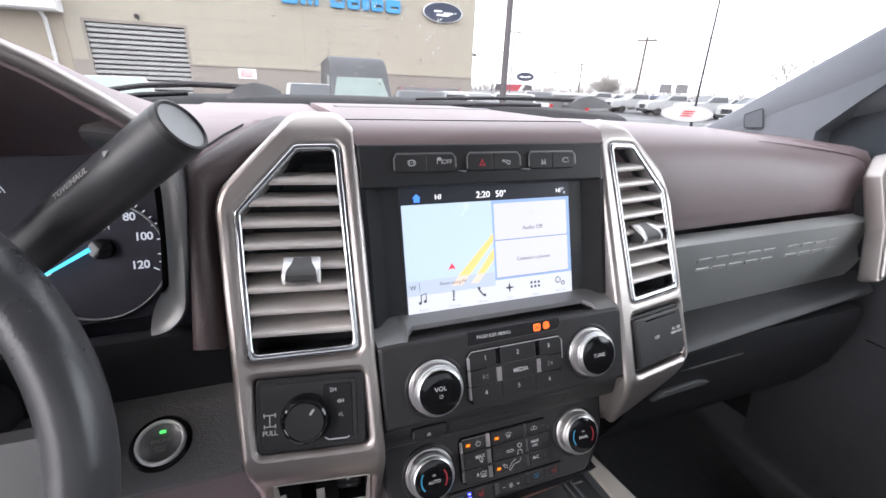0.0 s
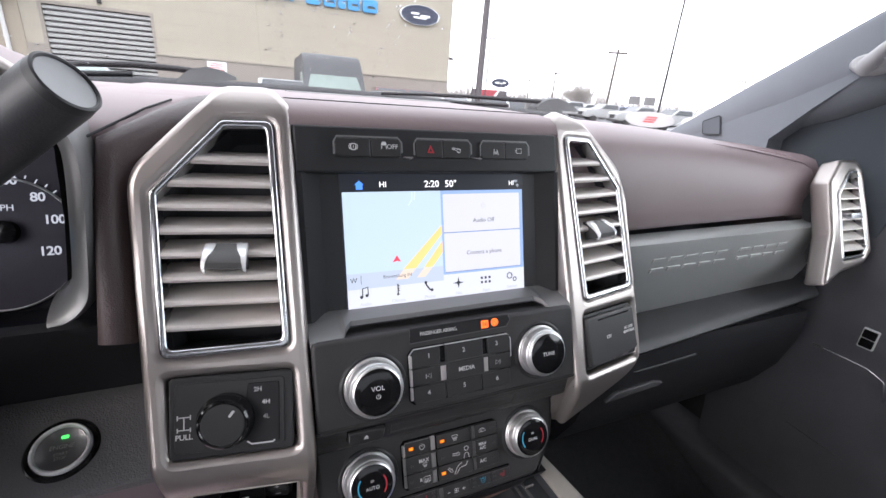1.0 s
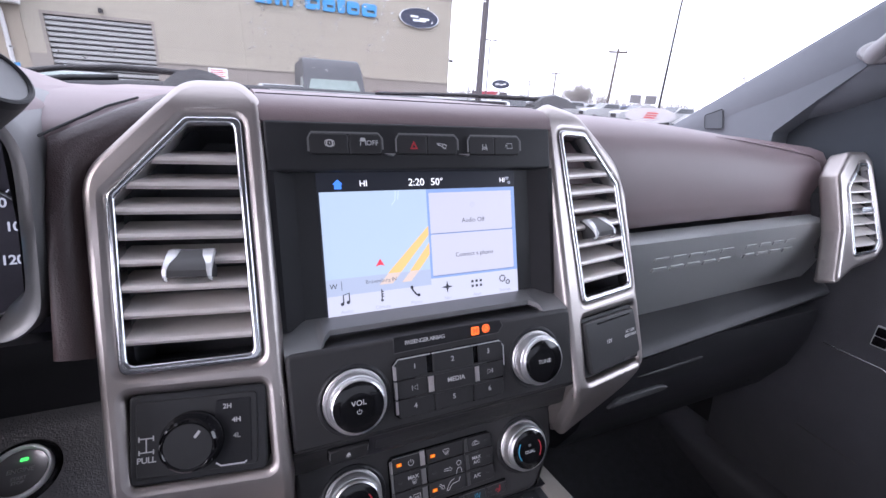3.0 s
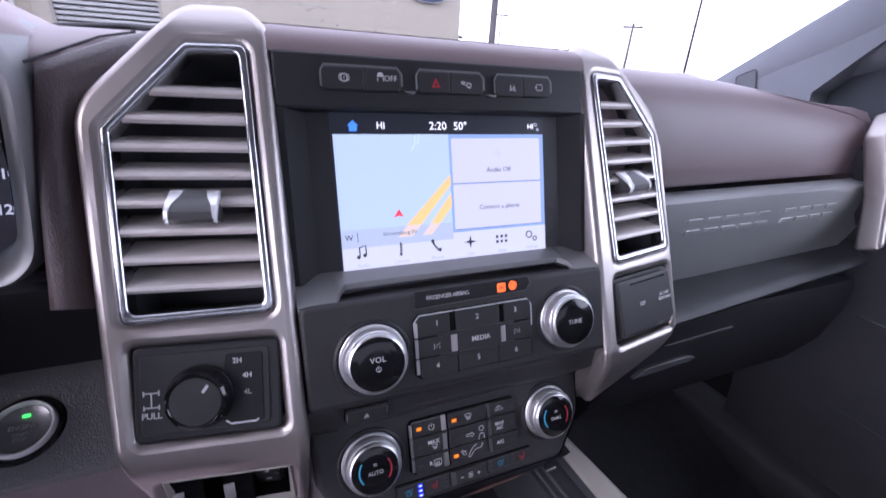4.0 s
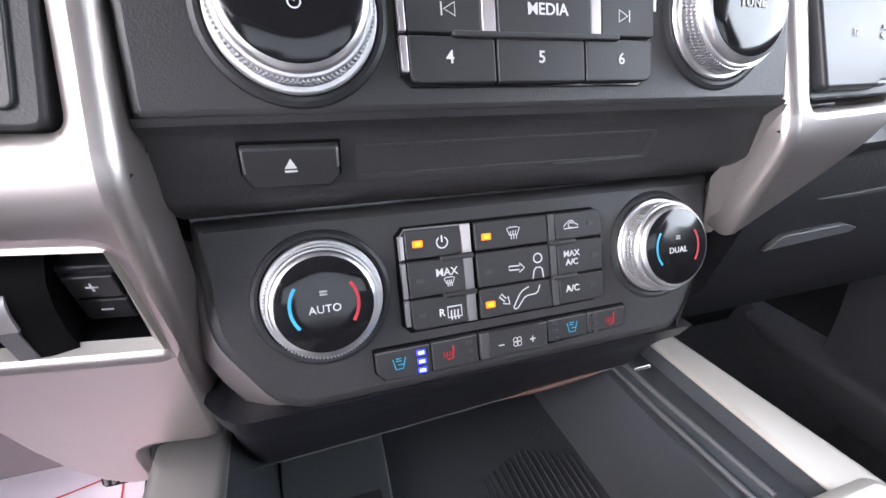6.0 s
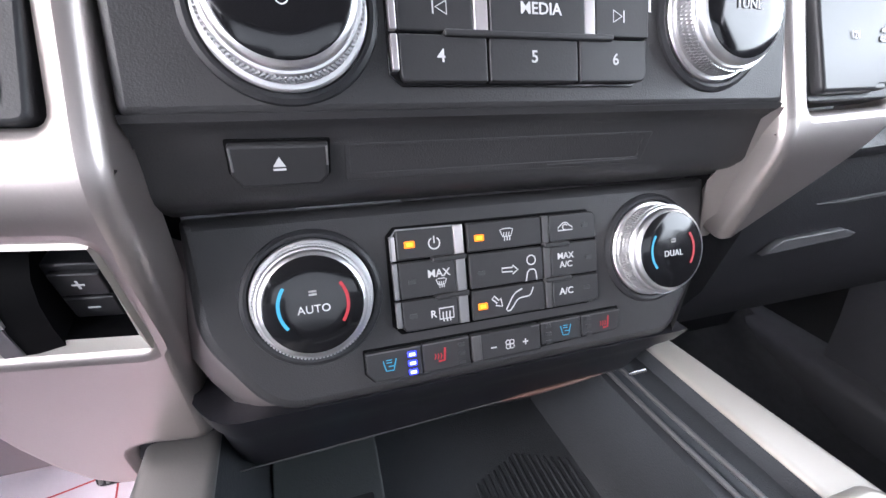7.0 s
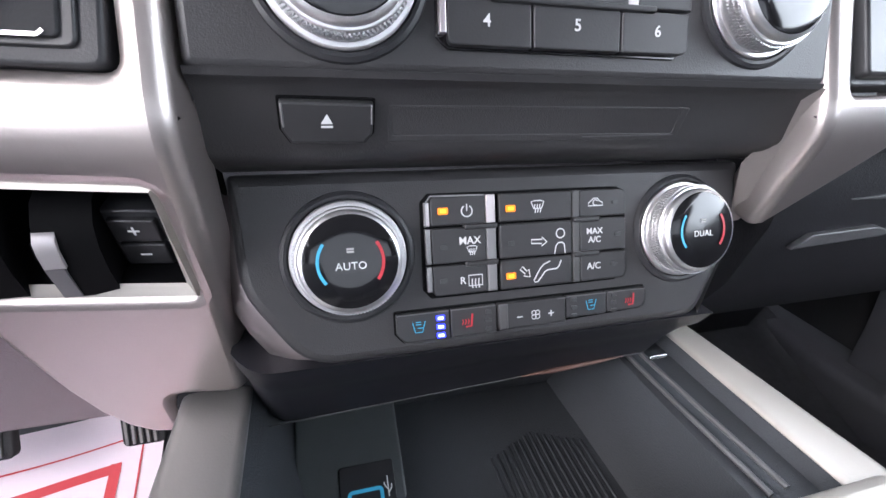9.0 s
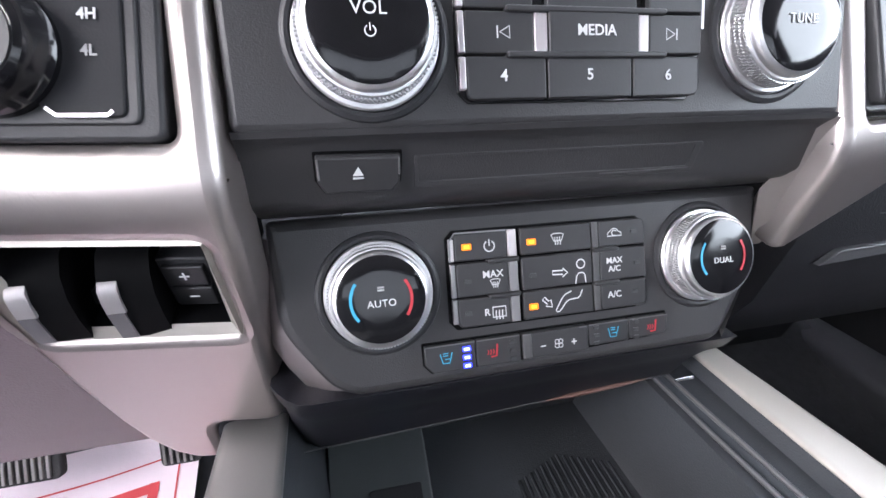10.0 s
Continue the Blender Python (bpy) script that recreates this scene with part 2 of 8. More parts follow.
def writing(text, size, m, mat, parent, name="lettering", spread=1.0, bold=0.0, lift=0.0003, label=""):
    cu = bpy.data.curves.new("t", "FONT")
    cu.body, cu.size, cu.align_x, cu.align_y = text, size, "CENTER", "CENTER"
    cu.extrude, cu.offset, cu.space_character = 0.00012, bold, spread
    cu.resolution_u = 3
    ob = new("t", cu)
    me = bpy.data.meshes.new_from_object(ob.evaluated_get(bpy.context.evaluated_depsgraph_get()))
    bpy.data.objects.remove(ob)
    bpy.data.curves.remove(cu)
    me.transform(m @ Matrix.Translation((0, 0, lift)))
    return part(name, me, mat, parent, label)


def strokes_bm(lines, width, m, lift=0.0003):
    """Thin drawn lines (symbols) as flat raised ribbons. A line may end with its own first point."""
    bm = bmesh.new()
    for line in lines:
        pts = [Vector((*p, 0)) for p in line]
        closed = (pts[0] - pts[-1]).length < 1e-7
        if closed:
            pts = pts[:-1]
        k = len(pts)
        a, b = [], []
        for i, p in enumerate(pts):
            q0 = pts[i - 1] if (i or closed) else p
            q1 = pts[(i + 1) % k] if (i < k - 1 or closed) else p
            d = (q1 - q0)
            d = d.normalized() if d.length else Vector((1, 0, 0))
            nrm = Vector((-d.y, d.x, 0)) * width / 2
            a.append(bm.verts.new(m @ (p + nrm + Vector((0, 0, lift)))))
            b.append(bm.verts.new(m @ (p - nrm + Vector((0, 0, lift)))))
        for i in range(k if closed else k - 1):
            j = (i + 1) % k
            bm.faces.new((a[i], a[j], b[j], b[i]))
    return bm


def symbol(name, lines, width, m, mat, parent, lift=0.0003, label=""):
    return part(name, strokes_bm(lines, width, m, lift), mat, parent, label)


def arc(x, y, r, a0, a1, n=12):
    return [(x + r * math.cos(radians(a0 + (a1 - a0) * i / n)), y + r * math.sin(radians(a0 + (a1 - a0) * i / n))) for i in range(n + 1)]


def lathe(name, profile, m, mat, parent, n=48, label="", angle=35, knurl=0.0, caps=True):
    """Turns (radius, height) pairs about the frame's w axis. knurl: depth of ribs where the radius is largest."""
    bm = bmesh.new()
    rmax = max(r for r, h in profile)
    rings = []
    for r, h in profile:
        ring = []
        for i in range(n):
            rr = r - (knurl if (knurl and i % 2 and r > rmax - knurl * 0.6) else 0)
            a = 2 * math.pi * i / n
            ring.append(bm.verts.new(m @ Vector((rr * math.cos(a), rr * math.sin(a), h))))
        rings.append(ring)
    for p, q in zip(rings, rings[1:]):
        for i in range(n):
            j = (i + 1) % n
            bm.faces.new((p[i], p[j], q[j], q[i]))
    if caps and profile[0][0] > 1e-6:
        bm.faces.new(rings[0])
    if caps and profile[-1][0] > 1e-6:
        bm.faces.new(rings[-1])
    bmesh.ops.remove_doubles(bm, verts=bm.verts, dist=1e-7)
    return smooth(part(name, bm, mat, parent, label), angle)


def loft_bm(loops, closed=True, caps=False):
    """Joins loops of the same number of points."""
    bm = bmesh.new()
    vs = [[bm.verts.new(p) for p in loop] for loop in loops]
    k = len(vs[0])
    for a, b in zip(vs, vs[1:]):
        for i in range(k if closed else k - 1):
            j = (i + 1) % k
            bm.faces.new((a[i], a[j], b[j], b[i]))
    if caps:
        bm.faces.new(vs[0])
        bm.faces.new(vs[-1])
    return bm


def loft(name, loops, mat, parent, closed=True, caps=True, label="", angle=40):
    return smooth(part(name, loft_bm(loops, closed, caps), mat, parent, label), angle)


def box_bm(x0, y0, z0, x1, y1, z1, bevel=0.0, m=None, seg=2):
    bm = bmesh.new()
    bmesh.ops.create_cube(bm, size=1)
    for v in bm.verts:
        v.co = Vector(((x0 + x1) / 2 + v.co.x * (x1 - x0), (y0 + y1) / 2 + v.co.y * (y1 - y0), (z0 + z1) / 2 + v.co.z * (z1 - z0)))
    if bevel:
        bmesh.ops.bevel(bm, geom=list(bm.edges), offset=bevel, segments=seg, affect="EDGES", profile=0.5)
    if m is not None:
        bm.transform(m)
    return bm


def box(name, x0, y0, z0, x1, y1, z1, mat, parent=None, bevel=0.0, m=None, label="", seg=2):
    return smooth(part(name, box_bm(x0, y0, z0, x1, y1, z1, bevel, m, seg), mat, parent, label), 50)


def tube(name, pts, radius, mat, parent=None, n=10, label=""):
    """A round bar along points; radius is one or one for each point."""
    loops, k = [], len(pts)
    pts = [Vector(p) for p in pts]
    side = None
    for i, p in enumerate(pts):
        d = (pts[min(i + 1, k - 1)] - pts[max(i - 1, 0)]).normalized()
        if side is None:
            side = d.cross(Vector((0, 0, 1)))
            side = side.normalized() if side.length > 1e-3 else Vector((1, 0, 0))
        side = (side - d * side.dot(d)).normalized()
        up = side.cross(d)
        r = radius[i] if isinstance(radius, (list, tuple)) else radius
        loops.append([p + (side * math.cos(2 * math.pi * j / n) + up * math.sin(2 * math.pi * j / n)) * r for j in range(n)])
    return loft(name, loops, mat, parent, label=label, angle=60)


def sweep_x(name, profile, xs, mat, parent, thick_cap=False, label="", shape=None, angle=40):
    """Carries a closed y-z outline along x; shape(x, y, z) may bend it."""
    loops = []
    for x in xs:
        loops.append([Vector(shape(x, y, z)) if shape else Vector((x, y, z)) for y, z in profile])
    return loft(name, loops, mat, parent, label=label, angle=angle)

# ---- the dashboard's surfaces ----
BEND = 1.362                                  # height at which the side bezels fold back under
BZ_Y, BZ_SLOPE, BZ_TURN, BZ_RIGHT = -0.0413, 0.44, 0.157, 0.005


def bezel_point(x, z, w):
    """A point of the side bezels' front: leaning back above the fold, tucked under below it."""
    s = 1 if x > 0 else -1
    u, v = Vector((1, s * BZ_TURN, 0)), Vector((0, BZ_SLOPE, 1))
    if z < BEND:
        v = Vector((0, -0.30, 1))
    nrm = u.cross(v).normalized()
    y = BZ_Y + (BZ_RIGHT if x > 0 else 0.0) + BZ_TURN * (abs(x) - 0.165) + BZ_SLOPE * (max(z, BEND) - 1.41) - 0.30 * min(z - BEND, 0)
    return Vector((x, y, z)) + nrm * w


def bezel_frame(x, z):
    s = 1 if x > 0 else -1
    p = bezel_point(x, z, 0)
    return tilted(*p, BZ_SLOPE, s * BZ_TURN)


def bent_plate(name, outer, holes, mat, parent, thick, bevel, label="", lift=0.0, res=3):
    me = plate_mesh(outer, holes, thick, bevel, None, res)
    bm = bmesh.new()
    bm.from_mesh(me)
    for zc in (1.6230, 1.6195, 1.6160, 1.6125, 1.6090, 1.6060, 1.6030, 1.6000, BEND + 0.010, BEND + 0.005, BEND, BEND - 0.005, BEND - 0.011, 1.33, 1.30, 1.27, 1.24):
        bmesh.ops.bisect_plane(bm, geom=[*bm.verts, *bm.edges, *bm.faces], plane_co=(0, zc, 0), plane_no=(0, 1, 0))
    for v in bm.verts:
        x, z, w = v.co
        k = max(0.0, 1 - abs(z - BEND) / 0.0115)          # a rounded fold
        roll = max(0.0, z - 1.5985)                       # the top edge rolls back over the dash
        v.co = bezel_point(x, z, w + lift) + Vector((0, 0.0022 * k * k + roll * roll * 22, 0))
    bm.to_mesh(me)
    bm.free()
    return smooth(part(name, me, mat, parent, label), 35)


VENT = [(0.137, 1.444), (0.2195, 1.4415), (0.2195, 1.547), (0.171, 1.5955), (0.137, 1.5965)]
BOX = [(0.137, 1.377), (0.218, 1.377), (0.218, 1.4285), (0.137, 1.4285)]
VENT_RIGHT = [(0.1450, 1.4410), (0.2192, 1.4425), (0.2155, 1.5440), (0.1745, 1.5925), (0.1390, 1.5945)]
BOX_RIGHT = [(0.1395, 1.3745), (0.2170, 1.3745), (0.2190, 1.4285), (0.1430, 1.4285)]
BRAKE_HOLE = [(-0.1350, 1.2950), (-0.1366, 1.3425), (-0.2110, 1.3440), (-0.2130, 1.3060), (-0.2095, 1.2950)]


def mirrored(points):
    return [(-x, z) for x, z in reversed(points)]


def shrink(points, d):
    """Moves each side of a polygon inward by d."""
    k, out = len(points), []
    area = sum(points[i - 1][0] * points[i][1] - points[i][0] * points[i - 1][1] for i in range(k))
    s = 1 if area > 0 else -1
    for i in range(k):
        p, a, b = Vector(points[i]), Vector(points[i - 1]), Vector(points[(i + 1) % k])
        d0, d1 = (p - a).normalized(), (b - p).normalized()
        n0, n1 = Vector((-d0.y, d0.x)) * s, Vector((-d1.y, d1.x)) * s
        t = (n0 + n1)
        t = t / max(t.length_squared, 1e-6) * 2
        out.append(tuple(p + t * d))
    return out


def side_vent(sign, outline, label):
    """Silver bezel with a chrome-lined register of slats and a pull tab."""
    vent, hatch = (VENT_RIGHT, BOX_RIGHT) if sign > 0 else (mirrored(VENT), mirrored(BOX))
    unit = thing("air_vent", label, "air vent", bezel_point(sign * 0.178, 1.44, 0), "silver dash vents")
    holes = [rounded(vent, 0.006), rounded(hatch, 0.004)]
    if sign < 0:
        holes.append(rounded(BRAKE_HOLE, 0.005))
    bent_plate("bezel", rounded(outline, [0.012, 0.018, 0.026, 0.036] + [0.012] * (len(outline) - 4) if sign < 0 else [0.012, 0.018, 0.026, 0.030, 0.012, 0.010, 0.012, 0.008, 0.003, 0.003, 0.003], 5), holes, M_SILVER, unit, 0.026, 0.0055)
    # chrome lining
    bent_plate("chrome_surround", rounded(shrink(vent, -0.0006), 0.006), [rounded(shrink(vent, 0.0048), 0.004)], M_CHROME, unit, 0.014, 0.0022, "polished chrome surround", lift=0.0012)
    # dark duct behind the slats
    inner = shrink(vent, 0.003)
    bm = loft_bm([[bezel_point(x, z, -0.006) for x, z in inner], [bezel_point(x, z, -0.05) for x, z in inner]], True, False)
    bm.faces.new([v for v in bm.verts][len(inner):])
    part("duct", bm, M_DUCT, unit)
    # slats
    for k in range(8):
        z = 1.4600 + 0.0155 * k
        x0, x1 = (0.1405, 0.2165) if sign < 0 else (0.1480 - 0.04 * (z - 1.45), 0.2165)
        x1 = min(x1, 0.2165 - max(0, z - 1.5475) * 1.0)
        if x1 - x0 > 0.012:
            loops = []
            for i in range(7):
                x = sign * (x0 + (x1 - x0) * i / 6)
                o = bezel_point(x, z, 0)
                prof = [(-0.0040, -0.0006), (-0.0028, -0.0030), (0.0010, -0.0034), (0.0240, 0.0006), (0.0240, 0.0022), (0.0120, 0.0026), (0.0, 0.0024), (-0.0030, 0.0014)]
                loops.append([o + Vector((0, 0.004 + py, pz)) for py, pz in prof])
            loft("slat", loops, M_SLAT, unit, angle=30)
    # pull tab on the middle slat: a grey wedge with chrome along both sides
    f = bezel_frame(sign * 0.1735, 1.5050)
    section = [(0.0094, -0.0060), (0.0094, 0.0002), (0.0048, 0.0050), (0.0000, 0.0096), (-0.0048, 0.0122), (-0.0086, 0.0112), (-0.0094, 0.0050), (-0.0094, -0.0060)]
    tab = loft("tab", [[f @ Vector((u, v, w)) for v, w in section] for u in (-0.0132, -0.0126, 0.0126, 0.0132)], M_TABGREY, unit, label="dark grey vent tab", angle=30)
    path = [(0.0098, -0.0004), (0.0094, 0.0012), (0.0050, 0.0058), (0.0002, 0.0103), (-0.0048, 0.0130), (-0.0088, 0.0120), (-0.0096, 0.0080)]
    for s in (-1, 1):
        rows = []
        for (v, w), a, b in zip(path, (0.0066, 0.0066, 0.0076, 0.0104, 0.0114, 0.0118, 0.0122), (0.0138, 0.0140, 0.0142, 0.0143, 0.0142, 0.0139, 0.0136)):
            rows.append([f @ Vector((s * u, v + dv, w + dw)) for u, dv, dw in ((a, 0, 0), (b - 0.0006, 0, 0), (b, -0.0006, -0.0006), (b, -0.0022, -0.0022), (a, -0.0016, -0.0016))])
        loft("tab_trim", rows, M_CHEEK, tab, label="bright chrome cheek", angle=45)
    return unit


LEFT_BEZEL = [(-0.1235, 1.610), (-0.135, 1.6215), (-0.1715, 1.6205), (-0.2340, 1.560), (-0.2315, 1.375), (-0.2235, 1.335), (-0.2190, 1.299), (-0.2150, 1.262), (-0.2105, 1.232), (-0.2050, 1.210), (-0.1970, 1.194), (-0.1860, 1.185), (-0.1690, 1.185), (-0.1670, 1.2240), (-0.130, 1.2240), (-0.1250, 1.34)]
RIGHT_BEZEL = [(0.1235, 1.610), (0.135, 1.6195), (0.1690, 1.6110), (0.2200, 1.5640), (0.2295, 1.5320), (0.2275, 1.382), (0.2190, 1.3640), (0.1750, 1.3330), (0.1335, 1.3060), (0.1262, 1.3060), (0.1235, 1.372)]
side_vent(-1, LEFT_BEZEL, "silver bezel with chrome-edged slatted air vent beside the touchscreen")
vent_right = side_vent(1, RIGHT_BEZEL, "silver bezel with slatted air vent on the passenger flank")


# the passenger bezel's inner flank under the fold, facing the driver
FLANK = [(0.1228, -0.0552, 1.3760), (0.1262, -0.0375, 1.3070), (0.1255, -0.0330, 1.3040), (0.1135, -0.0375, 1.3385), (0.1180, -0.0470, 1.3600), (0.1190, -0.0500, 1.3745)]
loft("inner_flank", [[Vector(p) + Vector((d, d * 0.5, 0)) for p in FLANK] for d in (0.0, 0.006)], M_SILVER, vent_right, label="silver flank under the fold", angle=30)

# ---- centre stack body ----
SCREEN_SLOPE, RADIO_SLOPE, CLIMATE_SLOPE = 0.30, 0.33, 0.40


def screen_at(x, z):
    return tilted(x, SCREEN_SLOPE * (z - 1.45), z, SCREEN_SLOPE)


def radio_at(x, z):
    return tilted(x, -0.0495 + RADIO_SLOPE * (z - 1.393), z, RADIO_SLOPE)


def climate_at(x, z):
    return tilted(x, -0.0413 + CLIMATE_SLOPE * (z - 1.308), z, CLIMATE_SLOPE)


stack = thing("center_stack", "black plastic centre stack between two silver bezels", "dashboard panel", (0, 0, 1.258))
# proud black field with the switches, above the recessed display
plate("switch_field", rounded(rect(-0.123, 0.1175, 0.123, 0.1540), 0.003), M_BLACK, stack, screen_at(0, 1.446), 0.03, 0.002, lift=0.0085)
plate("display_recess", rect(-0.123, -0.002, 0.123, 0.1200), M_BLACK, stack, screen_at(0, 1.446), 0.006, 0.0005, lift=-0.0030, label="black display frame")
sq = screen_at(0, 1.446)
for s in (-1, 1):
    loft("recess_cheek", [[sq @ Vector((s * x, v, w)) for x, w in ((0.1040, -0.0028), (0.1185, 0.0095), (0.1232, 0.0095), (0.1232, -0.0050))] for v in (0.0, 0.1178)], M_DULL, stack)

# graphite ledge under the screen, widening into corner wedges
ledge = []
for x, front, top in ((-0.1225, -0.030, 1.4425), (-0.098, -0.030, 1.4420), (-0.094, -0.022, 1.4475), (-0.089, -0.014, 1.4480), (0.089, -0.014, 1.4480), (0.094, -0.022, 1.4475), (0.098, -0.030, 1.4420), (0.1225, -0.030, 1.4425)):
    ledge.append([Vector((x, 0.012, 1.4500)), Vector((x, 0.000, 1.4500)), Vector((x, front, top)), Vector((x, front - 0.001, top - 0.004)), Vector((x, 0.012, 1.4350))])
loft("ledge", ledge, M_WEDGE, stack, label="graphite ledge under the display", angle=20)

# radio field
plate("radio_field", rounded(rect(-0.1225, -0.0170, 0.1225, 0.0535), [0.004, 0.004, 0.006, 0.006]), M_PANEL, stack, radio_at(0, 1.393), 0.04, 0.003)
# band tucked back under the radio field, with the disc slot
band = [(-0.0540, 1.3775), (-0.0536, 1.3752), (-0.0515, 1.3730), (-0.0492, 1.3700), (-0.0475, 1.3600), (-0.0463, 1.3520), (-0.0450, 1.3488), (-0.0424, 1.3458), (-0.0370, 1.3424), (-0.0295, 1.3385), (0.0, 1.3372), (0.0, 1.3775)]
sweep_x("slot_band", band, (-0.1225, -0.118, 0.118, 0.1225), M_PANEL, stack, angle=30)
# climate field with cut lower corners
plate("climate_field", rounded([(-0.0985, -0.0480), (0.096, -0.0480), (0.1190, -0.010), (0.1225, 0.0318), (-0.1225, 0.0318), (-0.1215, -0.014)], [0.026, 0.016, 0.02, 0.003, 0.003, 0.034], 8), M_PANEL, stack, climate_at(0, 1.308), 0.03, 0.0048)
# dark flanks and the underside tucking back into the tray
rim = ((-0.1222, 0.024), (-0.1216, 0.004), (-0.1205, -0.008), (-0.1175, -0.0185), (-0.1130, -0.0275), (-0.1075, -0.0355), (-0.1010, -0.0420), (-0.0930, -0.0460), (-0.0830, -0.0475))
corner = []
for u, v in rim:
    out = Vector((u + 0.070, v - 0.004)).normalized()
    corner.append([climate_at(0, 1.308) @ Vector((u + out.x * k, v + out.y * k, -w)) for k, w in ((-0.0015, 0.0052), (0.0010, 0.0054), (0.0055, 0.0085), (0.0100, 0.0130), (0.0120, 0.0500))])
loft("flank", corner, M_FLANK, stack, closed=False, caps=False, label="glossy graphite corner under the climate panel", angle=60)
loft("flank", [[Vector(q) for q in ((0.1180, -0.0435, 1.30), (0.1245, -0.015, 1.30), (0.1245, 0.02, 1.30))],
               [Vector(q) for q in ((0.0985, -0.0570, 1.263), (0.1140, -0.036, 1.259), (0.1220, 0.00, 1.256))],
               [Vector(q) for q in ((0.0980, -0.050, 1.250), (0.1100, -0.032, 1.240), (0.1200, 0.00, 1.232))]], M_TABGREY, stack, closed=False, caps=False, label="dark grey corner under the climate panel", angle=60)
under_prof = [(-0.0582, 1.2635), (-0.0520, 1.2500), (-0.0420, 1.2360), (-0.0340, 1.2210), (-0.0280, 1.2050), (-0.0250, 1.1975), (0.03, 1.1990), (0.03, 1.2600)]
sweep_x("underside", under_prof, (-0.1300, -0.1285, -0.126, -0.122, -0.117, -0.111, 0.10, 0.1080), M_LIP, stack, angle=35, label="satin black lip over the tray", shape=lambda x, y, z: (x, y + 0.016 * max(0.0, (-0.112 - x) / 0.018) ** 2 * max(0.0, min(1.0, (0.0 - y) / 0.02)), z + 0.011 * (x + 0.13) / 0.238 * max(0.0, 1.262 - z) / 0.064))
# Light on the lip's edge and a brown reflection, drawn as thin tubes.
tube("lip_edge", [(-0.128, -0.0256, 1.1978), (-0.06, -0.0258, 1.2011), (0.06, -0.0258, 1.2066), (0.107, -0.0256, 1.2087)], 0.0004, M_TABGREY, stack, 6, "grey line drawn as light along the lip")
tube("brown_reflection", [(0.020, -0.0262, 1.2050), (0.040, -0.0263, 1.2060), (0.070, -0.0262, 1.2075), (0.090, -0.0258, 1.2082)], [0.0004, 0.0016, 0.0014, 0.0004], M_WARMEDGE, stack, 8, "brown reflection drawn on the lip")

# ---- touchscreen ----
touch = thing("touchscreen", "lit colour touchscreen showing a map and menu tiles", "touchscreen", (0, 0, 1.45))
dark = glow("display_black", (0.012, 0.014, 0.02), 0.6)
plate("display", rect(-0.0885, -0.0005, 0.0895, 0.1170), dark, touch, screen_at(0, 1.45), 0.002, 0.0003, lift=-0.0022, label="dark status bar of the display")
S0 = screen_at(0, 1.45) @ Matrix.Translation((0, 0, -0.0018))
WHITE_H = 0.0982                               # height of the light area along the panel


def screen_rect(name, x0, y0, x1, y1, color, strength, lift, r=0.0, label=""):
    me = plate_mesh(rounded(rect(x0, y0, x1, y1), r, 3) if r else rect(x0, y0, x1, y1), (), 0.0002, 0.00002, S0 @ Matrix.Translation((0, 0, lift)), 0)
    return part(name, me, glow(name + "_light", color, strength * 0.80), touch, label)


screen_rect("map_area", -0.0870, 0.0215, 0.0010, WHITE_H, (0.60, 0.77, 0.93), 0.62, 0.0002, label="pale blue map")
screen_rect("tile_field", 0.0010, 0.0215, 0.0883, WHITE_H, (0.36, 0.54, 0.92), 0.58, 0.0002, label="blue tile field")
screen_rect("menu_bar", -0.0870, 0.0000, 0.0883, 0.0215, (0.78, 0.82, 0.93), 0.62, 0.0003, label="white menu bar")
screen_rect("place_bar", -0.0870, 0.0165, 0.0010, 0.0300, (0.60, 0.70, 0.86), 0.58, 0.0005)
for y0, y1 in ((0.0603, 0.0950), (0.0238, 0.0593)):
    screen_rect("tile_shadow", 0.0033, y0 - 0.0006, 0.0848, y1 - 0.0010, (0.20, 0.30, 0.52), 0.5, 0.0004, 0.001)
    screen_rect("tile", 0.0031, y0, 0.0845, y1, (0.76, 0.78, 0.88), 0.62, 0.0006, 0.001, "pale tile with words")
road_mat = glow("map_road_yellow", (1.0, 0.60, 0.22), 0.65)
faint_mat = glow("map_road_faint", (0.80, 0.66, 0.55), 0.60)
for low, high in (((-0.0371, -0.0256), (0.0596, 0.0672)), ((-0.0177, -0.0095), (0.0428, 0.0530))):
    q = [(low[0], 0.0302), (low[1], 0.0302), (0.0010, high[0]), (0.0010, high[1])]
    part("map_road", plate_mesh(q, (), 0.0001, 0.00001, S0 @ Matrix.Translation((0, 0, 0.0007)), 0), road_mat, touch, "yellow road on the map")
    q = [(low[0] - 0.0075, 0.0217), (low[1] - 0.0075, 0.0217), (low[1], 0.0299), (low[0], 0.0299)]
    part("map_road", plate_mesh(q, (), 0.0001, 0.00001, S0 @ Matrix.Translation((0, 0, 0.0007)), 0), faint_mat, touch, "faint road under the place bar")
symbol("map_line", [[(-0.0300, 0.0860), (-0.0268, 0.0905), (-0.0262, 0.0978)], [(-0.0245, 0.0905), (-0.0235, 0.0978)]], 0.0006, S0, glow("map_line_light", (0.70, 0.83, 0.95), 0.64), touch, 0.0007)
part("map_arrow", plate_mesh([(-0.0468, 0.0371), (-0.0428, 0.0382), (-0.0392, 0.0371), (-0.0427, 0.0430)], (), 0.0001, 0.00001, S0 @ Matrix.Translation((0, 0, 0.0009)), 0), glow("map_arrow_red", (0.75, 0.05, 0.08), 0.8), touch, "red position arrow")
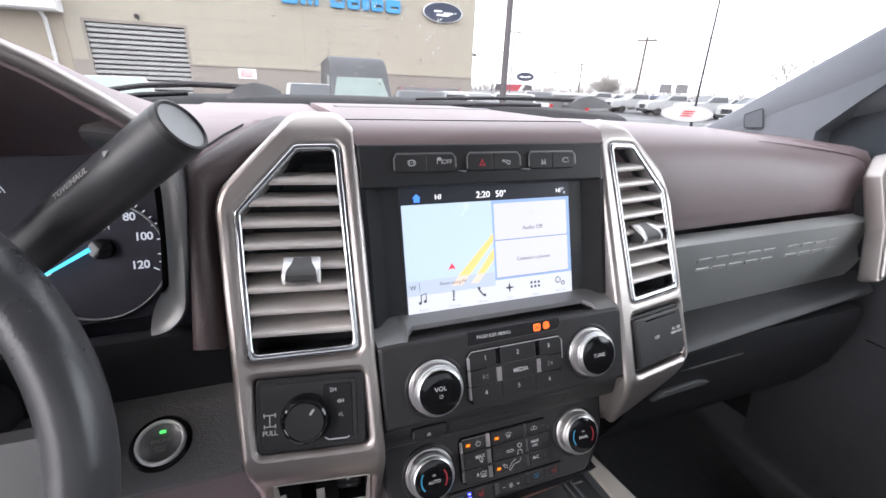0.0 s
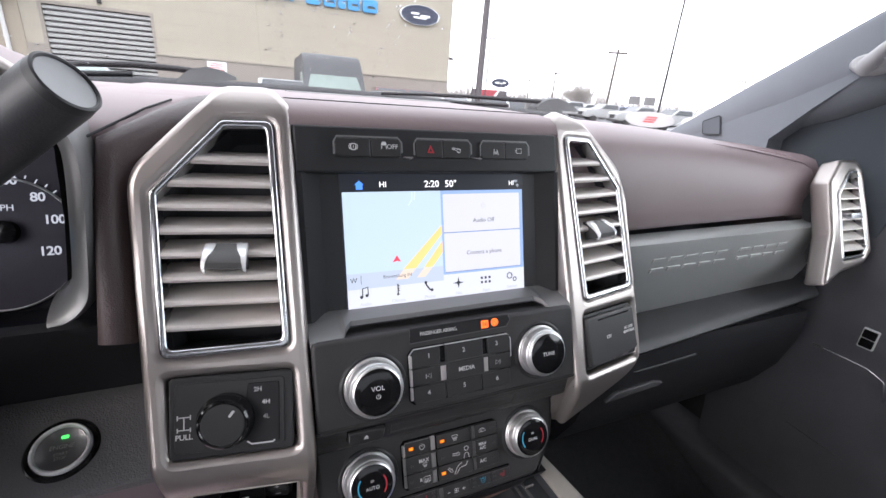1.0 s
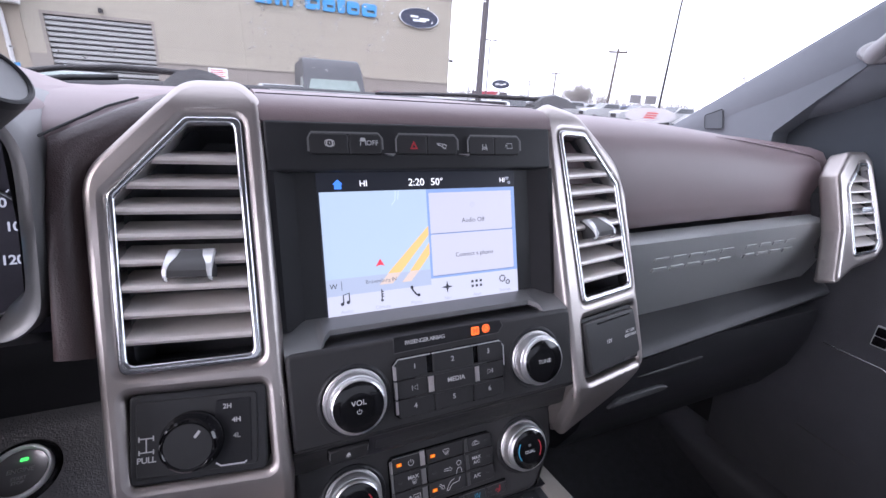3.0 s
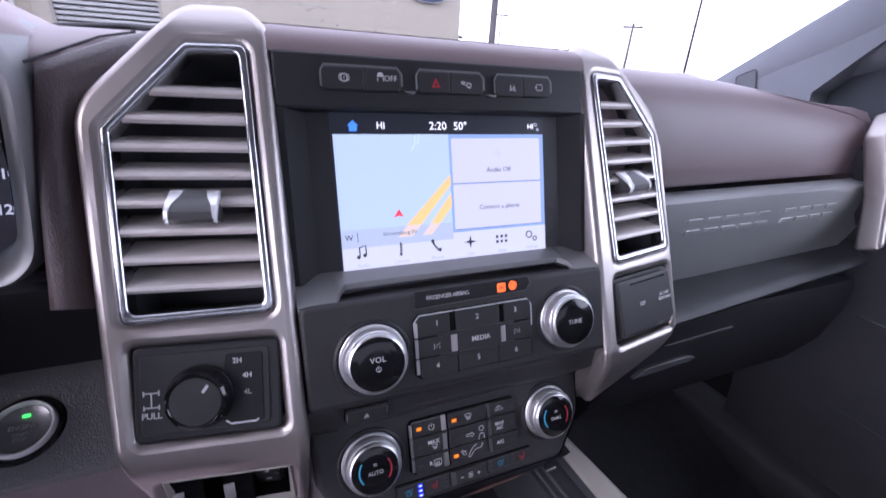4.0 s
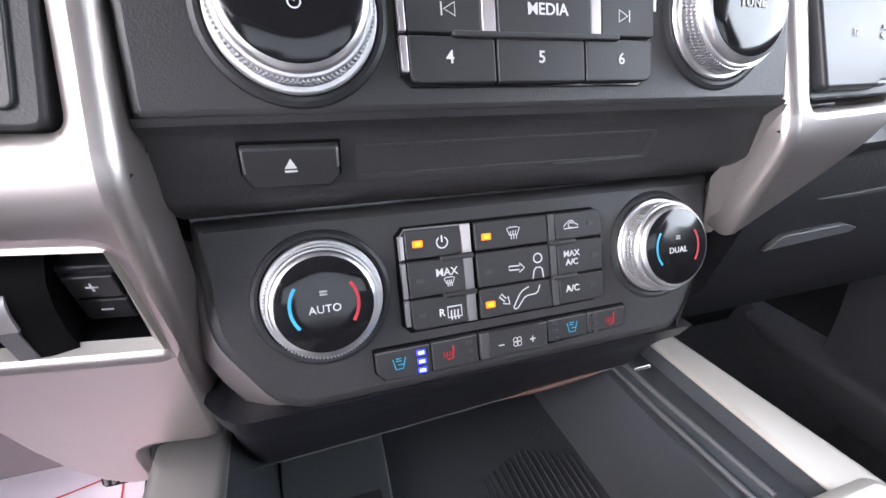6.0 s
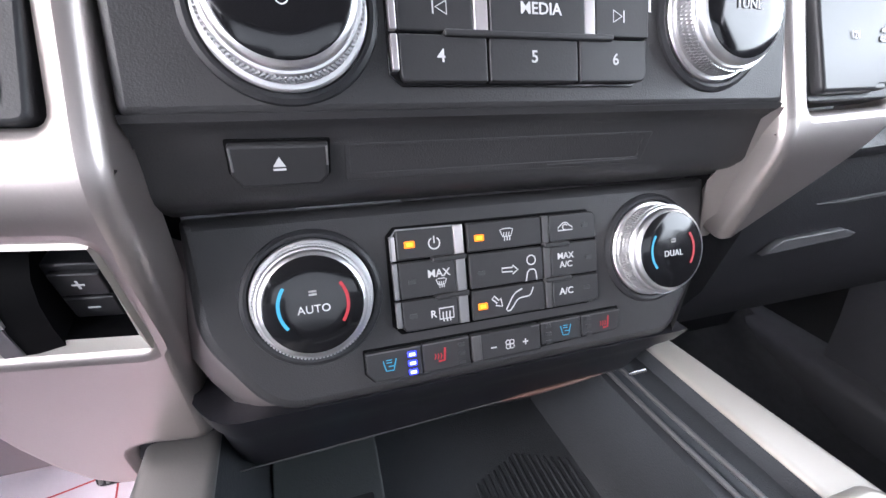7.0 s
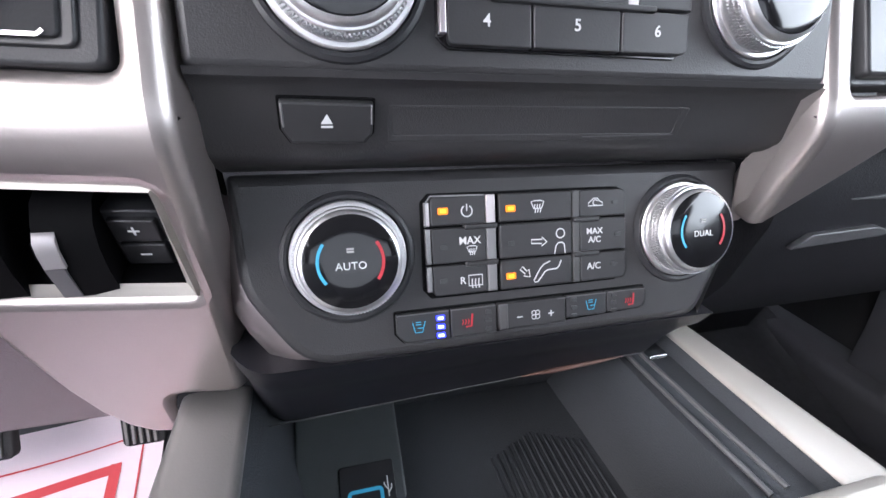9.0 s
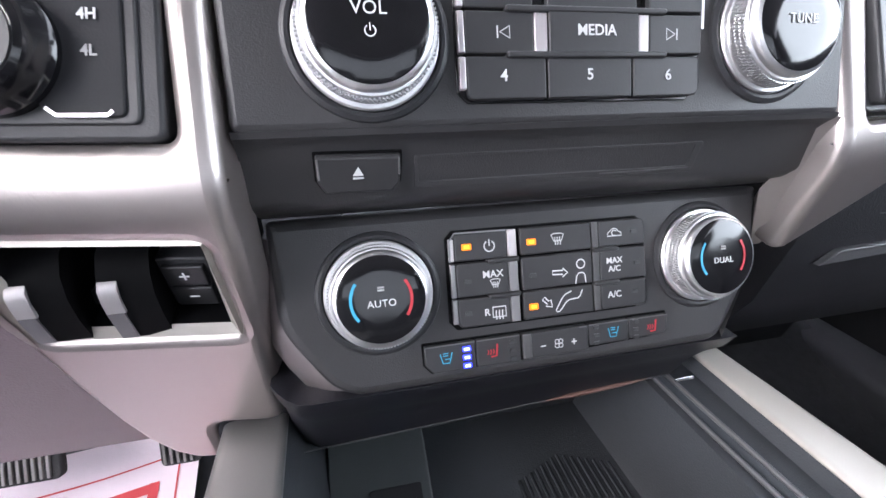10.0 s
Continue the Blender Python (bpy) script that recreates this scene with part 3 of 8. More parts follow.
ink, pale, lit = glow("screen_ink", (0.03, 0.035, 0.05), 0.5), glow("screen_grey", (0.42, 0.45, 0.52), 0.7), glow("screen_white", (0.95, 0.97, 1.0), 0.9)
grey_ink = glow("screen_dark_grey", (0.16, 0.17, 0.20), 0.6)
for words, size, x, y, mt in (("Audio Off", 0.0056, 0.0440, 0.0700, grey_ink), ("Connect a phone", 0.0054, 0.0438, 0.0402, grey_ink), ("Brownsburg IN", 0.0042, -0.0430, 0.0252, grey_ink), ("W", 0.0058, -0.0816, 0.0242, ink),
                              ("2:20", 0.0084, -0.0075, 0.1040, lit), ("50°", 0.0084, 0.0112, 0.1040, lit), ("HI", 0.0068, -0.0523, 0.1040, lit), ("HI", 0.0060, 0.0755, 0.1042, lit),
                              ("Audio", 0.0040, -0.0724, 0.0034, pale), ("Climate", 0.0040, -0.0430, 0.0034, pale), ("Phone", 0.0040, -0.0136, 0.0034, pale), ("Nav", 0.0040, 0.0155, 0.0034, pale), ("Apps", 0.0040, 0.0445, 0.0034, pale), ("Settings", 0.0038, 0.0735, 0.0038, pale)):
    writing(words, size, S0 @ Matrix.Translation((x, y, 0.0010)), mt, touch, "word")
symbol("place_divider", [[(-0.0752, 0.0205), (-0.0752, 0.0280)]], 0.0004, S0, ink, touch, 0.0009)
symbol("signal_symbol", [arc(0.0808, 0.1035, 0.0034, 50, 130, 8), arc(0.0808, 0.1035, 0.0020, 50, 130, 6), arc(0.0830, 0.1022, 0.0010, 0, 360, 8)], 0.0008, S0, pale, touch, 0.0006, "grey signal mark")
part("home_symbol", plate_mesh([(-0.0752, 0.1002), (-0.0696, 0.1002), (-0.0696, 0.1040), (-0.0683, 0.1040), (-0.0724, 0.1078), (-0.0765, 0.1040), (-0.0752, 0.1040)], (), 0.0001, 0.00001, S0 @ Matrix.Translation((0, 0, 0.0006)), 0), glow("home_blue", (0.06, 0.22, 0.80), 0.9), touch)
K = 0.0130                                      # middle height of the menu symbols
symbol("note_symbol", [[(-0.0745, K - 0.003), (-0.0745, K + 0.0038), (-0.0698, K + 0.005), (-0.0698, K - 0.002)]], 0.0010, S0, ink, touch, 0.0009)
for x, y in ((-0.0756, K - 0.0033), (-0.0709, K - 0.0023)):
    part("note_head", plate_mesh(circle(x, y, 0.0014, 10), (), 0.0001, 0.00001, S0 @ Matrix.Translation((0, 0, 0.0010)), 0), ink, touch)
symbol("thermometer_symbol", [[(-0.0432, K - 0.004), (-0.0432, K + 0.005)], *[[(-0.0432, K + d), (-0.0417, K + d)] for d in (-0.001, 0.001, 0.003)], arc(-0.0432, K - 0.0042, 0.0007, 0, 360, 8)], 0.0010, S0, ink, touch, 0.0009)
symbol("phone_symbol", [[(-0.0173, K + 0.0045), (-0.0163, K + 0.001), (-0.0133, K - 0.003), (-0.0103, K - 0.0045)]], 0.0014, S0, ink, touch, 0.0009)
for x, y in ((-0.0170, K + 0.0034), (-0.0112, K - 0.0038)):
    part("phone_end", plate_mesh(circle(x, y, 0.0014, 10), (), 0.0001, 0.00001, S0 @ Matrix.Translation((0, 0, 0.0010)), 0), ink, touch)
part("nav_symbol", plate_mesh([(0.0156, K + 0.0055), (0.0166, K + 0.001), (0.0211, K), (0.0166, K - 0.001), (0.0156, K - 0.0055), (0.0146, K - 0.001), (0.0101, K), (0.0146, K + 0.001)], (), 0.0001, 0.00001, S0 @ Matrix.Translation((0, 0, 0.0009)), 0), ink, touch)
for ix in range(3):
    for iy in range(2):
        x, y = 0.0392 + ix * 0.0042, K - 0.0032 + iy * 0.0042
        part("app_dot", plate_mesh(rect(x, y, x + 0.0022, y + 0.0022), (), 0.0001, 0.00001, S0 @ Matrix.Translation((0, 0, 0.0009)), 0), ink, touch)


def cog(x, y, r, n=8):
    pts = []
    for i in range(n * 4):
        a = 2 * math.pi * i / (n * 4)
        rr = r * (1.12 if i % 4 < 2 else 0.86)
        pts.append((x + rr * math.cos(a), y + rr * math.sin(a)))
    return pts + pts[:1]


symbol("gear_symbol", [cog(0.0713, K + 0.0014, 0.0028), cog(0.0770, K - 0.0024, 0.0018)], 0.0008, S0, ink, touch, 0.0009)
symbol("power_symbol", [arc(0.0440, 0.0838, 0.0020, 120, 420, 14), [(0.0440, 0.0835), (0.0440, 0.0863)]], 0.0003, S0, pale, touch, 0.0009)

# ---- switch row above the screen ----
switches = thing("switch_row", "row of black push switches above the touchscreen", "switch panel", (0, 0.04, 1.575))
W0 = screen_at(0, 1.450) @ Matrix.Translation((0, -0.0010, 0.0088))
for x0, x1, mid in ((-0.0935, -0.0377, -0.0640), (-0.0268, 0.0272, -0.0002), (0.0365, 0.0886, 0.0625)):
    symbol("switch_trim", [[(x0, 0.1285), (x0, 0.1380), (x0 + 0.0026, 0.1424), (x1 - 0.0032, 0.1424), (x1, 0.1385), (x1, 0.1300)]], 0.0014, W0, M_WEDGE, switches, 0.0024, "thin grey trim line")
    for a, b in ((x0 + 0.0008, mid - 0.0003), (mid + 0.0003, x1 - 0.0008)):
        cut = [(a, 0.1265), (b, 0.1265), (b, 0.1415), (a, 0.1415)]
        plate("push_switch", rounded(cut, [0.0035 if a < mid - 0.01 else 0.0006, 0.0035 if b > mid + 0.01 else 0.0006, 0.0022, 0.0022]), M_BUTTON, switches, W0, 0.006, 0.0008, lift=0.0022)
for x0, x1 in ((-0.0381, -0.0268), (0.0262, 0.0392)):
    plate("switch_gap_trim", rounded([(x0, 0.1272), (x1 - 0.0025, 0.1250), (x1, 0.1272)], 0.0004, 2), M_WEDGE, switches, W0, 0.003, 0.0004, lift=0.0020)
part("brake_symbol", plate_mesh(rounded(rect(-0.0806, 0.1318, -0.0756, 0.1372), 0.0018), [rounded(rect(-0.0798, 0.1326, -0.0764, 0.1364), 0.0012)], 0.0002, 0.00002, W0 @ Matrix.Translation((0, 0, 0.0026)), 0), M_WHITEINK, switches)
symbol("brake_mark", [[(-0.0781, 0.1336), (-0.0781, 0.1354)], arc(-0.0781, 0.1345, 0.0034, 140, 220, 8), arc(-0.0781, 0.1345, 0.0034, -40, 40, 8)], 0.0005, W0, M_WHITEINK, switches, 0.0026)
writing("OFF", 0.0054, W0 @ Matrix.Translation((-0.0458, 0.1348, 0.0024)), M_WHITEINK, switches)
part("traction_symbol", plate_mesh([(-0.0556, 0.1360), (-0.0545, 0.1388), (-0.0515, 0.1388), (-0.0504, 0.1360)], (), 0.0002, 0.00002, W0 @ Matrix.Translation((0, 0, 0.0026)), 0), M_WHITEINK, switches)
symbol("skid_marks", [[(-0.0548, 0.1355), (-0.0552, 0.1330)], [(-0.0512, 0.1355), (-0.0508, 0.1330)]], 0.0007, W0, M_WHITEINK, switches, 0.0026)
part("hazard_symbol", plate_mesh([(-0.0153, 0.1305), (-0.0085, 0.1305), (-0.0119, 0.1372)], [[(-0.0134, 0.1318), (-0.0104, 0.1318), (-0.0119, 0.1346)]], 0.0002, 0.00002, W0 @ Matrix.Translation((0, 0, 0.0026)), 0), M_REDMARK, switches, "red warning triangle")
symbol("hill_symbol", [[(0.0080, 0.1352), (0.0160, 0.1310)], arc(0.0098, 0.1346, 0.0010, 0, 360, 8), arc(0.0146, 0.1330, 0.0018, 0, 360, 8), [(0.0112, 0.1352), (0.0168, 0.1338)]], 0.0006, W0, M_WHITEINK, switches, 0.0026)
symbol("lane_symbol", [[(0.0502, 0.1300), (0.0508, 0.1352)], [(0.0548, 0.1300), (0.0536, 0.1352)], arc(0.0524, 0.1318, 0.0010, 0, 360, 8)], 0.0007, W0, M_WHITEINK, switches, 0.0026)
symbol("camera_symbol", [[(0.0748, 0.1318), (0.0800, 0.1318), (0.0800, 0.1360), (0.0748, 0.1360), (0.0748, 0.1318)], [(0.0736, 0.1328), (0.0736, 0.1350), (0.0748, 0.1340)]], 0.0006, W0, M_WHITEINK, switches, 0.0026)


# ---- knobs ----
def knob(name, label, m, r, cap_r, height, words, size, temp=False, parent=None):
    """A turning knob: dished base, ribbed metal ring and a gloss black cap with its word."""
    k = thing(name, label, "knob", m.translation, "stack knobs")
    lathe("base_ring", [(r + 0.0056, 0.0), (r + 0.0052, 0.0010), (r + 0.0038, 0.0018), (r + 0.0026, 0.0016), (r + 0.0020, 0.0004)], m, M_BLACK, k, 48)
    ring = lathe("grip_ring", [(r + 0.0018, 0.0), (r + 0.0018, 0.0016), (r + 0.0012, 0.0022), (r - 0.0002, 0.0024), (r - 0.0004, 0.0032), (r - 0.0006, height * 0.74), (r - 0.0010, height * 0.78), (r - 0.0018, height * 0.79)], m, M_KNURL, k, 96, "brushed metal ring", 30, caps=False)
    lathe("groove", [(r - 0.0016, height * 0.785), (cap_r + 0.0006, height * 0.76)], m, M_DULL, k, 64, "black groove inside the ring", caps=False)
    lathe("bevel_ring", [(cap_r + 0.0011, height * 0.76), (cap_r + 0.0009, height * 0.92), (cap_r + 0.0002, height * 0.975), (cap_r - 0.0008, height * 1.0 + 0.0002)], m, M_KNURL, k, 64, "polished bevel round the cap", 50, caps=False)
    ribs = bmesh.new()
    nr = 100
    for i in range(nr * 3):
        row = i % 3
        a = 2 * math.pi * (i // 3 + 0.5 * (row % 2)) / nr
        z0 = 0.0038 + row * (height * 0.72 - 0.0038) / 3
        z1 = z0 + (height * 0.72 - 0.0038) / 3 - 0.0002
        rot = m @ Matrix.Rotation(a, 4, "Z")
        rib = box_bm(r - 0.0012, -0.00032, z0, r + 0.0001, 0.00032, z1, 0.0, rot)
        me = bpy.data.meshes.new("rib")
        rib.to_mesh(me)
        rib.free()
        ribs.from_mesh(me)
        bpy.data.meshes.remove(me)
    part("ribs", ribs, M_KNURL, ring, "fine ribs round the ring")
    cap = lathe("cap", [(cap_r - 0.0008, height * 0.9), (cap_r - 0.0008, height * 1.0 + 0.0001), (cap_r - 0.0013, height * 1.0 + 0.0004), (cap_r * 0.5, height + 0.0006), (1e-7, height + 0.0007)], m, M_GLOSS, k, 48, "gloss black cap", 50)
    top = m @ Matrix.Translation((0, 0, height + 0.0007))
    writing(words, size, top @ Matrix.Translation((0, 0.0030 if words == "VOL" else -0.0016 if temp else 0.0, 0)), M_WHITEINK, cap, "lettering", 1.05)
    if temp:
        symbol("cold_arc", [arc(0, 0, cap_r * 0.65, 143, 219, 12)], 0.0012, top, M_BLUEMARK, cap, 0.0002, "blue cold mark")
        symbol("hot_arc", [arc(0, 0, cap_r * 0.65, 36, -37, 12)], 0.0012, top, M_REDMARK, cap, 0.0002, "red hot mark")
        symbol("mode_symbol", [[(-0.0014, 0.0039), (0.0014, 0.0039)], [(-0.0014, 0.0050), (0.0014, 0.0050)]], 0.0008, top, M_DIMINK, cap)
    else:
        if words == "VOL":
            symbol("power_symbol", [arc(0, -0.0032, 0.0016, 120, 420, 12), [(0, -0.0032), (0, -0.0010)]], 0.0004, top, M_WHITEINK, cap)
    return k


knob("volume_knob", "silver ringed black volume knob on the stack", radio_at(-0.0770, 1.4050), 0.0218, 0.0190, 0.0136, "VOL", 0.0054)
knob("tuning_knob", "silver ringed black tuning knob on the stack", radio_at(0.0816, 1.4078), 0.0218, 0.0190, 0.0136, "TUNE", 0.0048)
knob("temperature_knob", "silver ringed temperature knob with blue and red marks", climate_at(-0.0785, 1.3053), 0.0216, 0.0188, 0.0138, "AUTO", 0.0041, True)
knob("temperature_knob", "silver ringed passenger temperature knob with blue and red marks", climate_at(0.0843, 1.3068), 0.0216, 0.0188, 0.0138, "DUAL", 0.0040, True)

# ---- audio buttons ----
audio = thing("audio_buttons", "block of black numbered audio buttons", "button panel", (0, -0.053, 1.389))
R0 = radio_at(0, 1.389)
AUDIO_EDGE = [(-0.0440, -0.0044), (0.0425, -0.0046), (0.0468, -0.0016), (0.0492, 0.0360), (0.0450, 0.0412), (-0.0430, 0.0412), (-0.0472, 0.0368), (-0.0474, -0.0012)]
plate("button_well", rounded(shrink(AUDIO_EDGE, -0.0008), 0.001), M_GLOSS, audio, R0, 0.002, 0.0003, lift=0.0008)
cols = [(-0.0448, -0.0158), (-0.0150, 0.0182), (0.0190, 0.0472)]
rows = [(-0.0042, 0.0100), (0.0108, 0.0246), (0.0254, 0.0408)]
names = {(0, 0): ("4", -0.0316, 0.0034), (1, 0): ("5", 0.0012, 0.0036), (2, 0): ("6", 0.0335, 0.0032), (0, 2): ("1", -0.0303, 0.0342), (1, 2): ("2", 0.0018, 0.0342), (2, 2): ("3", 0.0342, 0.0345), (1, 1): ("MEDIA", 0.0033, 0.0182)}
for ci, (a, b) in enumerate(cols):
    for ri, (c, d) in enumerate(rows):
        lift = 0.0030 if (ci, ri) != (1, 1) else 0.0042
        if ri == 1:
            a, b = ((-0.0448, -0.0202), (-0.0148, 0.0204), (0.0254, 0.0480))[ci]
        r_ = 0.0006
        radius = [0.0024 if (ci == 0 and ri == 0) else r_, 0.0036 if (ci == 2 and ri == 0) else r_, 0.0040 if (ci == 2 and ri == 2) else r_, 0.0036 if (ci == 0 and ri == 2) else r_]
        btn = plate("button", rounded(rect(a, c, b, d), radius, 3), M_BUTTON, audio, R0, 0.006, 0.0006, lift=lift)
        x, y = (a + b) / 2, (c + d) / 2
        if (ci, ri) in names:
            w, x, y = names[(ci, ri)]
            writing(w, 0.0055 if len(w) == 1 else 0.0052, R0 @ Matrix.Translation((x, y, lift)), M_WHITEINK, btn, "lettering", 1.0, 0.00005)
        else:
            x, k = ((-0.0313, 1) if ci == 0 else (0.0348, -1))
            symbol("skip_symbol", [[(x - k * 0.0022, y - 0.002), (x - k * 0.0022, y + 0.002)], [(x - k * 0.0014, y), (x + k * 0.0022, y + 0.002), (x + k * 0.0022, y - 0.002), (x - k * 0.0014, y)]], 0.0005, R0, M_WHITEINK, btn, lift + 0.0003)
# Light on the left bevels, laid on as pale strips.
for c, d in ((-0.0008, 0.0098), (0.0110, 0.0244), (0.0256, 0.0362)):
    plate("lit_bevel_strip", rounded(rect(-0.0474, c, -0.0451, d), 0.0004, 2), M_CHEEK2, audio, R0, 0.004, 0.0004, lift=0.0031, label="strip coloured as light on the button bevels")
symbol("block_trim", [[(-0.0474, 0.0300), (-0.0472, 0.0370), (-0.0432, 0.0414), (-0.0168, 0.0414)], [(-0.0158, 0.0414), (0.0182, 0.0414)], [(0.0190, 0.0414), (0.0450, 0.0414), (0.0490, 0.0366), (0.0488, 0.0200)]], 0.0010, R0, M_KNURL, audio, 0.0026, "thin bright trim line")
for x0, x1 in ((-0.0200, -0.0151), (0.0206, 0.0251)):
    plate("media_end", rect(x0, 0.0112, x1, 0.0244), M_CHEEK2, audio, R0, 0.005, 0.0006, lift=0.0034, label="bright end of the media button")
for y in (0.0103, 0.0252):
    plate("finger_rib", rounded(rect(-0.0304, y - 0.0011, 0.0322, y + 0.0011), 0.001), M_BUTTON, audio, R0, 0.006, 0.0007, lift=0.0044)

# ---- passenger airbag lamp strip ----
strip = thing("airbag_indicator", "gloss black strip with orange airbag lamps", "indicator", (0, -0.03, 1.434))
A0 = radio_at(0, 1.4388)
plate("lens", rounded([(-0.0450, -0.0062), (0.0460, -0.0045), (0.0502, 0.0008), (0.0480, 0.0056), (-0.0450, 0.0056)], 0.0008), M_DULL, strip, A0, 0.002, 0.0004, lift=0.0010)
symbol("lens_edge", [[(-0.0452, 0.0050), (-0.0452, -0.0064), (0.0461, -0.0047), (0.0504, 0.0008), (0.0482, 0.0056)]], 0.0006, A0, M_LEDGE, strip, 0.0012)
writing("PASSENGER AIRBAG", 0.0044, A0 @ Matrix.Translation((-0.0196, 0.0003, 0.0011)), M_WHITEINK, strip, "lettering", 0.82)
plate("lamp", rounded(rect(0.0209, -0.0032, 0.0279, 0.0034), 0.001), M_LED_RED, strip, A0, 0.0006, 0.0001, lift=0.0014, label="lit orange lamp")
plate("lamp", circle(0.0344, 0.0006, 0.0035, 20), M_LED_RED, strip, A0, 0.0006, 0.0001, lift=0.0014, label="lit orange lamp")
symbol("lamp_mark", [arc(0.0344, 0.0006, 0.0026, 0, 360, 12), [(0.0326, 0.0024), (0.0362, -0.0012)], *[[(x, -0.0022), (x, 0.0024)] for x in (0.0222, 0.0233, 0.0255, 0.0266)], arc(0.0244, 0.0001, 0.0008, 0, 360, 8)], 0.0005, A0, M_BLACK, strip, 0.0016)

# ---- disc slot and eject key ----
disc = thing("disc_slot", "black disc slot with an eject button", "disc player", (0, -0.046, 1.35))
D0 = tilted(0, -0.0475, 1.3600, -0.15)
plate("slot_frame", rounded([(-0.0630, -0.0068), (0.0605, -0.0072), (0.0620, 0.0066), (-0.0630, 0.0066)], 0.001), M_PANEL, disc, D0, 0.004, 0.0003, holes=[rounded([(-0.0612, -0.0042), (0.0576, -0.0042), (0.0580, 0.0053), (-0.0612, 0.0053)], 0.0008)], lift=0.0002)
# Jet black sheet stands in for the shade inside the slot.
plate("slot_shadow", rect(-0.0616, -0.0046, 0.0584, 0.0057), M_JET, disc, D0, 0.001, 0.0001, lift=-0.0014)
box("slot_lip", -0.0605, -0.0012, -0.0016, 0.0572, 0.0000, -0.0004, M_GLOSS, disc, 0.0004, D0, "gloss black lip inside the slot")
# Grey line painted as the highlight on the slot's right lower edge.
symbol("slot_glint", [[(0.0145, -0.0050), (0.0575, -0.0045)]], 0.0006, D0, M_LEDGE, disc, 0.0013)
EJECT = [(-0.0954, -0.0056), (-0.0716, -0.0060), (-0.0687, -0.0027), (-0.0683, 0.0080), (-0.0978, 0.0085), (-0.0980, -0.0012)]
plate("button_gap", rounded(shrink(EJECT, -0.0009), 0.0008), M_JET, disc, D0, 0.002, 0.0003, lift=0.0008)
plate("eject_button", rounded(EJECT, 0.0008), M_BUTTON, disc, D0, 0.006, 0.0011, lift=0.0036)
for x, y0, y1 in ((-0.0972, 0.0000, 0.0078), (-0.0689, 0.0008, 0.0074)):
    plate("button_edge", rounded(rect(x - 0.0004, y0, x + 0.0004, y1), 0.0003, 2), M_WEDGE, disc, D0, 0.002, 0.0004, lift=0.0038, label="pale edge of the button")
part("eject_symbol", plate_mesh([(-0.0855, 0.0012), (-0.0817, 0.0012), (-0.0834, 0.0045)], (), 0.0002, 0.00002, D0 @ Matrix.Translation((0, 0, 0.0039)), 0), M_WHITEINK, disc)
symbol("eject_bar", [[(-0.0855, 0.0003), (-0.0817, 0.0003)]], 0.0007, D0, M_WHITEINK, disc, 0.0039)

# ---- climate buttons ----
clim = thing("climate_buttons", "block of black climate buttons with amber lamps", "button panel", (0, -0.05, 1.289))
C0 = climate_at(0, 1.289)
CH = 0.0406
CLIM_EDGE = [(-0.0448, -0.0022), (0.0455, -0.0022), (0.0496, 0.0010), (0.0514, 0.0365), (0.0470, 0.0410), (-0.0445, 0.0412), (-0.0474, 0.0382), (-0.0478, 0.0012)]
plate("button_well", rounded(shrink(CLIM_EDGE, -0.0008), 0.001), M_JET, clim, C0, 0.002, 0.0003, lift=0.0010)
symbol("block_trim", [[(-0.0470, 0.0280), (-0.0468, 0.0376), (-0.0444, 0.0408), (-0.0200, 0.0405)]], 0.0007, C0, M_WEDGE, clim, 0.0036)
ccols = [(-0.0444, -0.0200), (-0.0136, 0.0218), (0.0262, 0.0506)]
crow = [(-0.0018, 0.0112), (0.0120, 0.0272), (0.0282, CH)]
lamp_at = {(0, 2): (-0.0390, 0.0344), (1, 2): (-0.0083, 0.0340), (1, 0): (-0.0089, 0.0040), (0, 1): (-0.0392, 0.0190), (0, 0): (-0.0400, 0.0046), (1, 1): (-0.0083, 0.0186), (2, 2): (0.0446, 0.0346), (2, 1): (0.0458, 0.0194), (2, 0): (0.0440, 0.0053)}
clabel = {(0, 1): ("MAX", -0.0276, 0.0212, 0.0046), (2, 1): ("MAX\nA/C", 0.0335, 0.0194, 0.0040), (2, 0): ("A/C", 0.0330, 0.0050, 0.0044), (0, 0): ("R", -0.0314, 0.0040, 0.0044)}
for ci, (a, b) in enumerate(ccols):
    for ri, (c, d) in enumerate(crow):
        lift = 0.0032
        r_ = 0.0006
        btn = plate("button", rounded(rect(a, c, b, d), [0.0022 if (ci == 0 and ri == 0) else r_, 0.0030 if (ci == 2 and ri == 0) else r_, 0.0036 if (ci == 2 and ri == 2) else r_, 0.0014 if (ci == 0 and ri == 2) else r_], 3), M_BUTTON, clim, C0, 0.006, 0.0006, lift=lift)
        lx, y = lamp_at[(ci, ri)]
        on = (ci, ri) in ((0, 2), (1, 2), (1, 0))
        w, h = (0.0022, 0.0014) if on else (0.0016, 0.0009)
        plate("lamp", rounded(rect(lx - w, y - h, lx + w, y + h), 0.0005), M_LED_AMBER if on else M_LAMPOFF, btn, C0, 0.0006, 0.0001, lift=lift + 0.0004, label="lit amber lamp" if on else "")
        if on:
            plate("lamp_core", rounded(rect(lx - w * 0.55, y - h * 0.5, lx + w * 0.55, y + h * 0.5), 0.0003), M_CORE_AMBER, btn, C0, 0.0004, 0.0001, lift=lift + 0.0007, label="bright centre of the lamp")
        if (ci, ri) in clabel:
            w, px_, py_, size = clabel[(ci, ri)]
            writing(w, size, C0 @ Matrix.Translation((px_, py_, lift)), M_WHITEINK, btn, "lettering", 1.0, 0.00005)
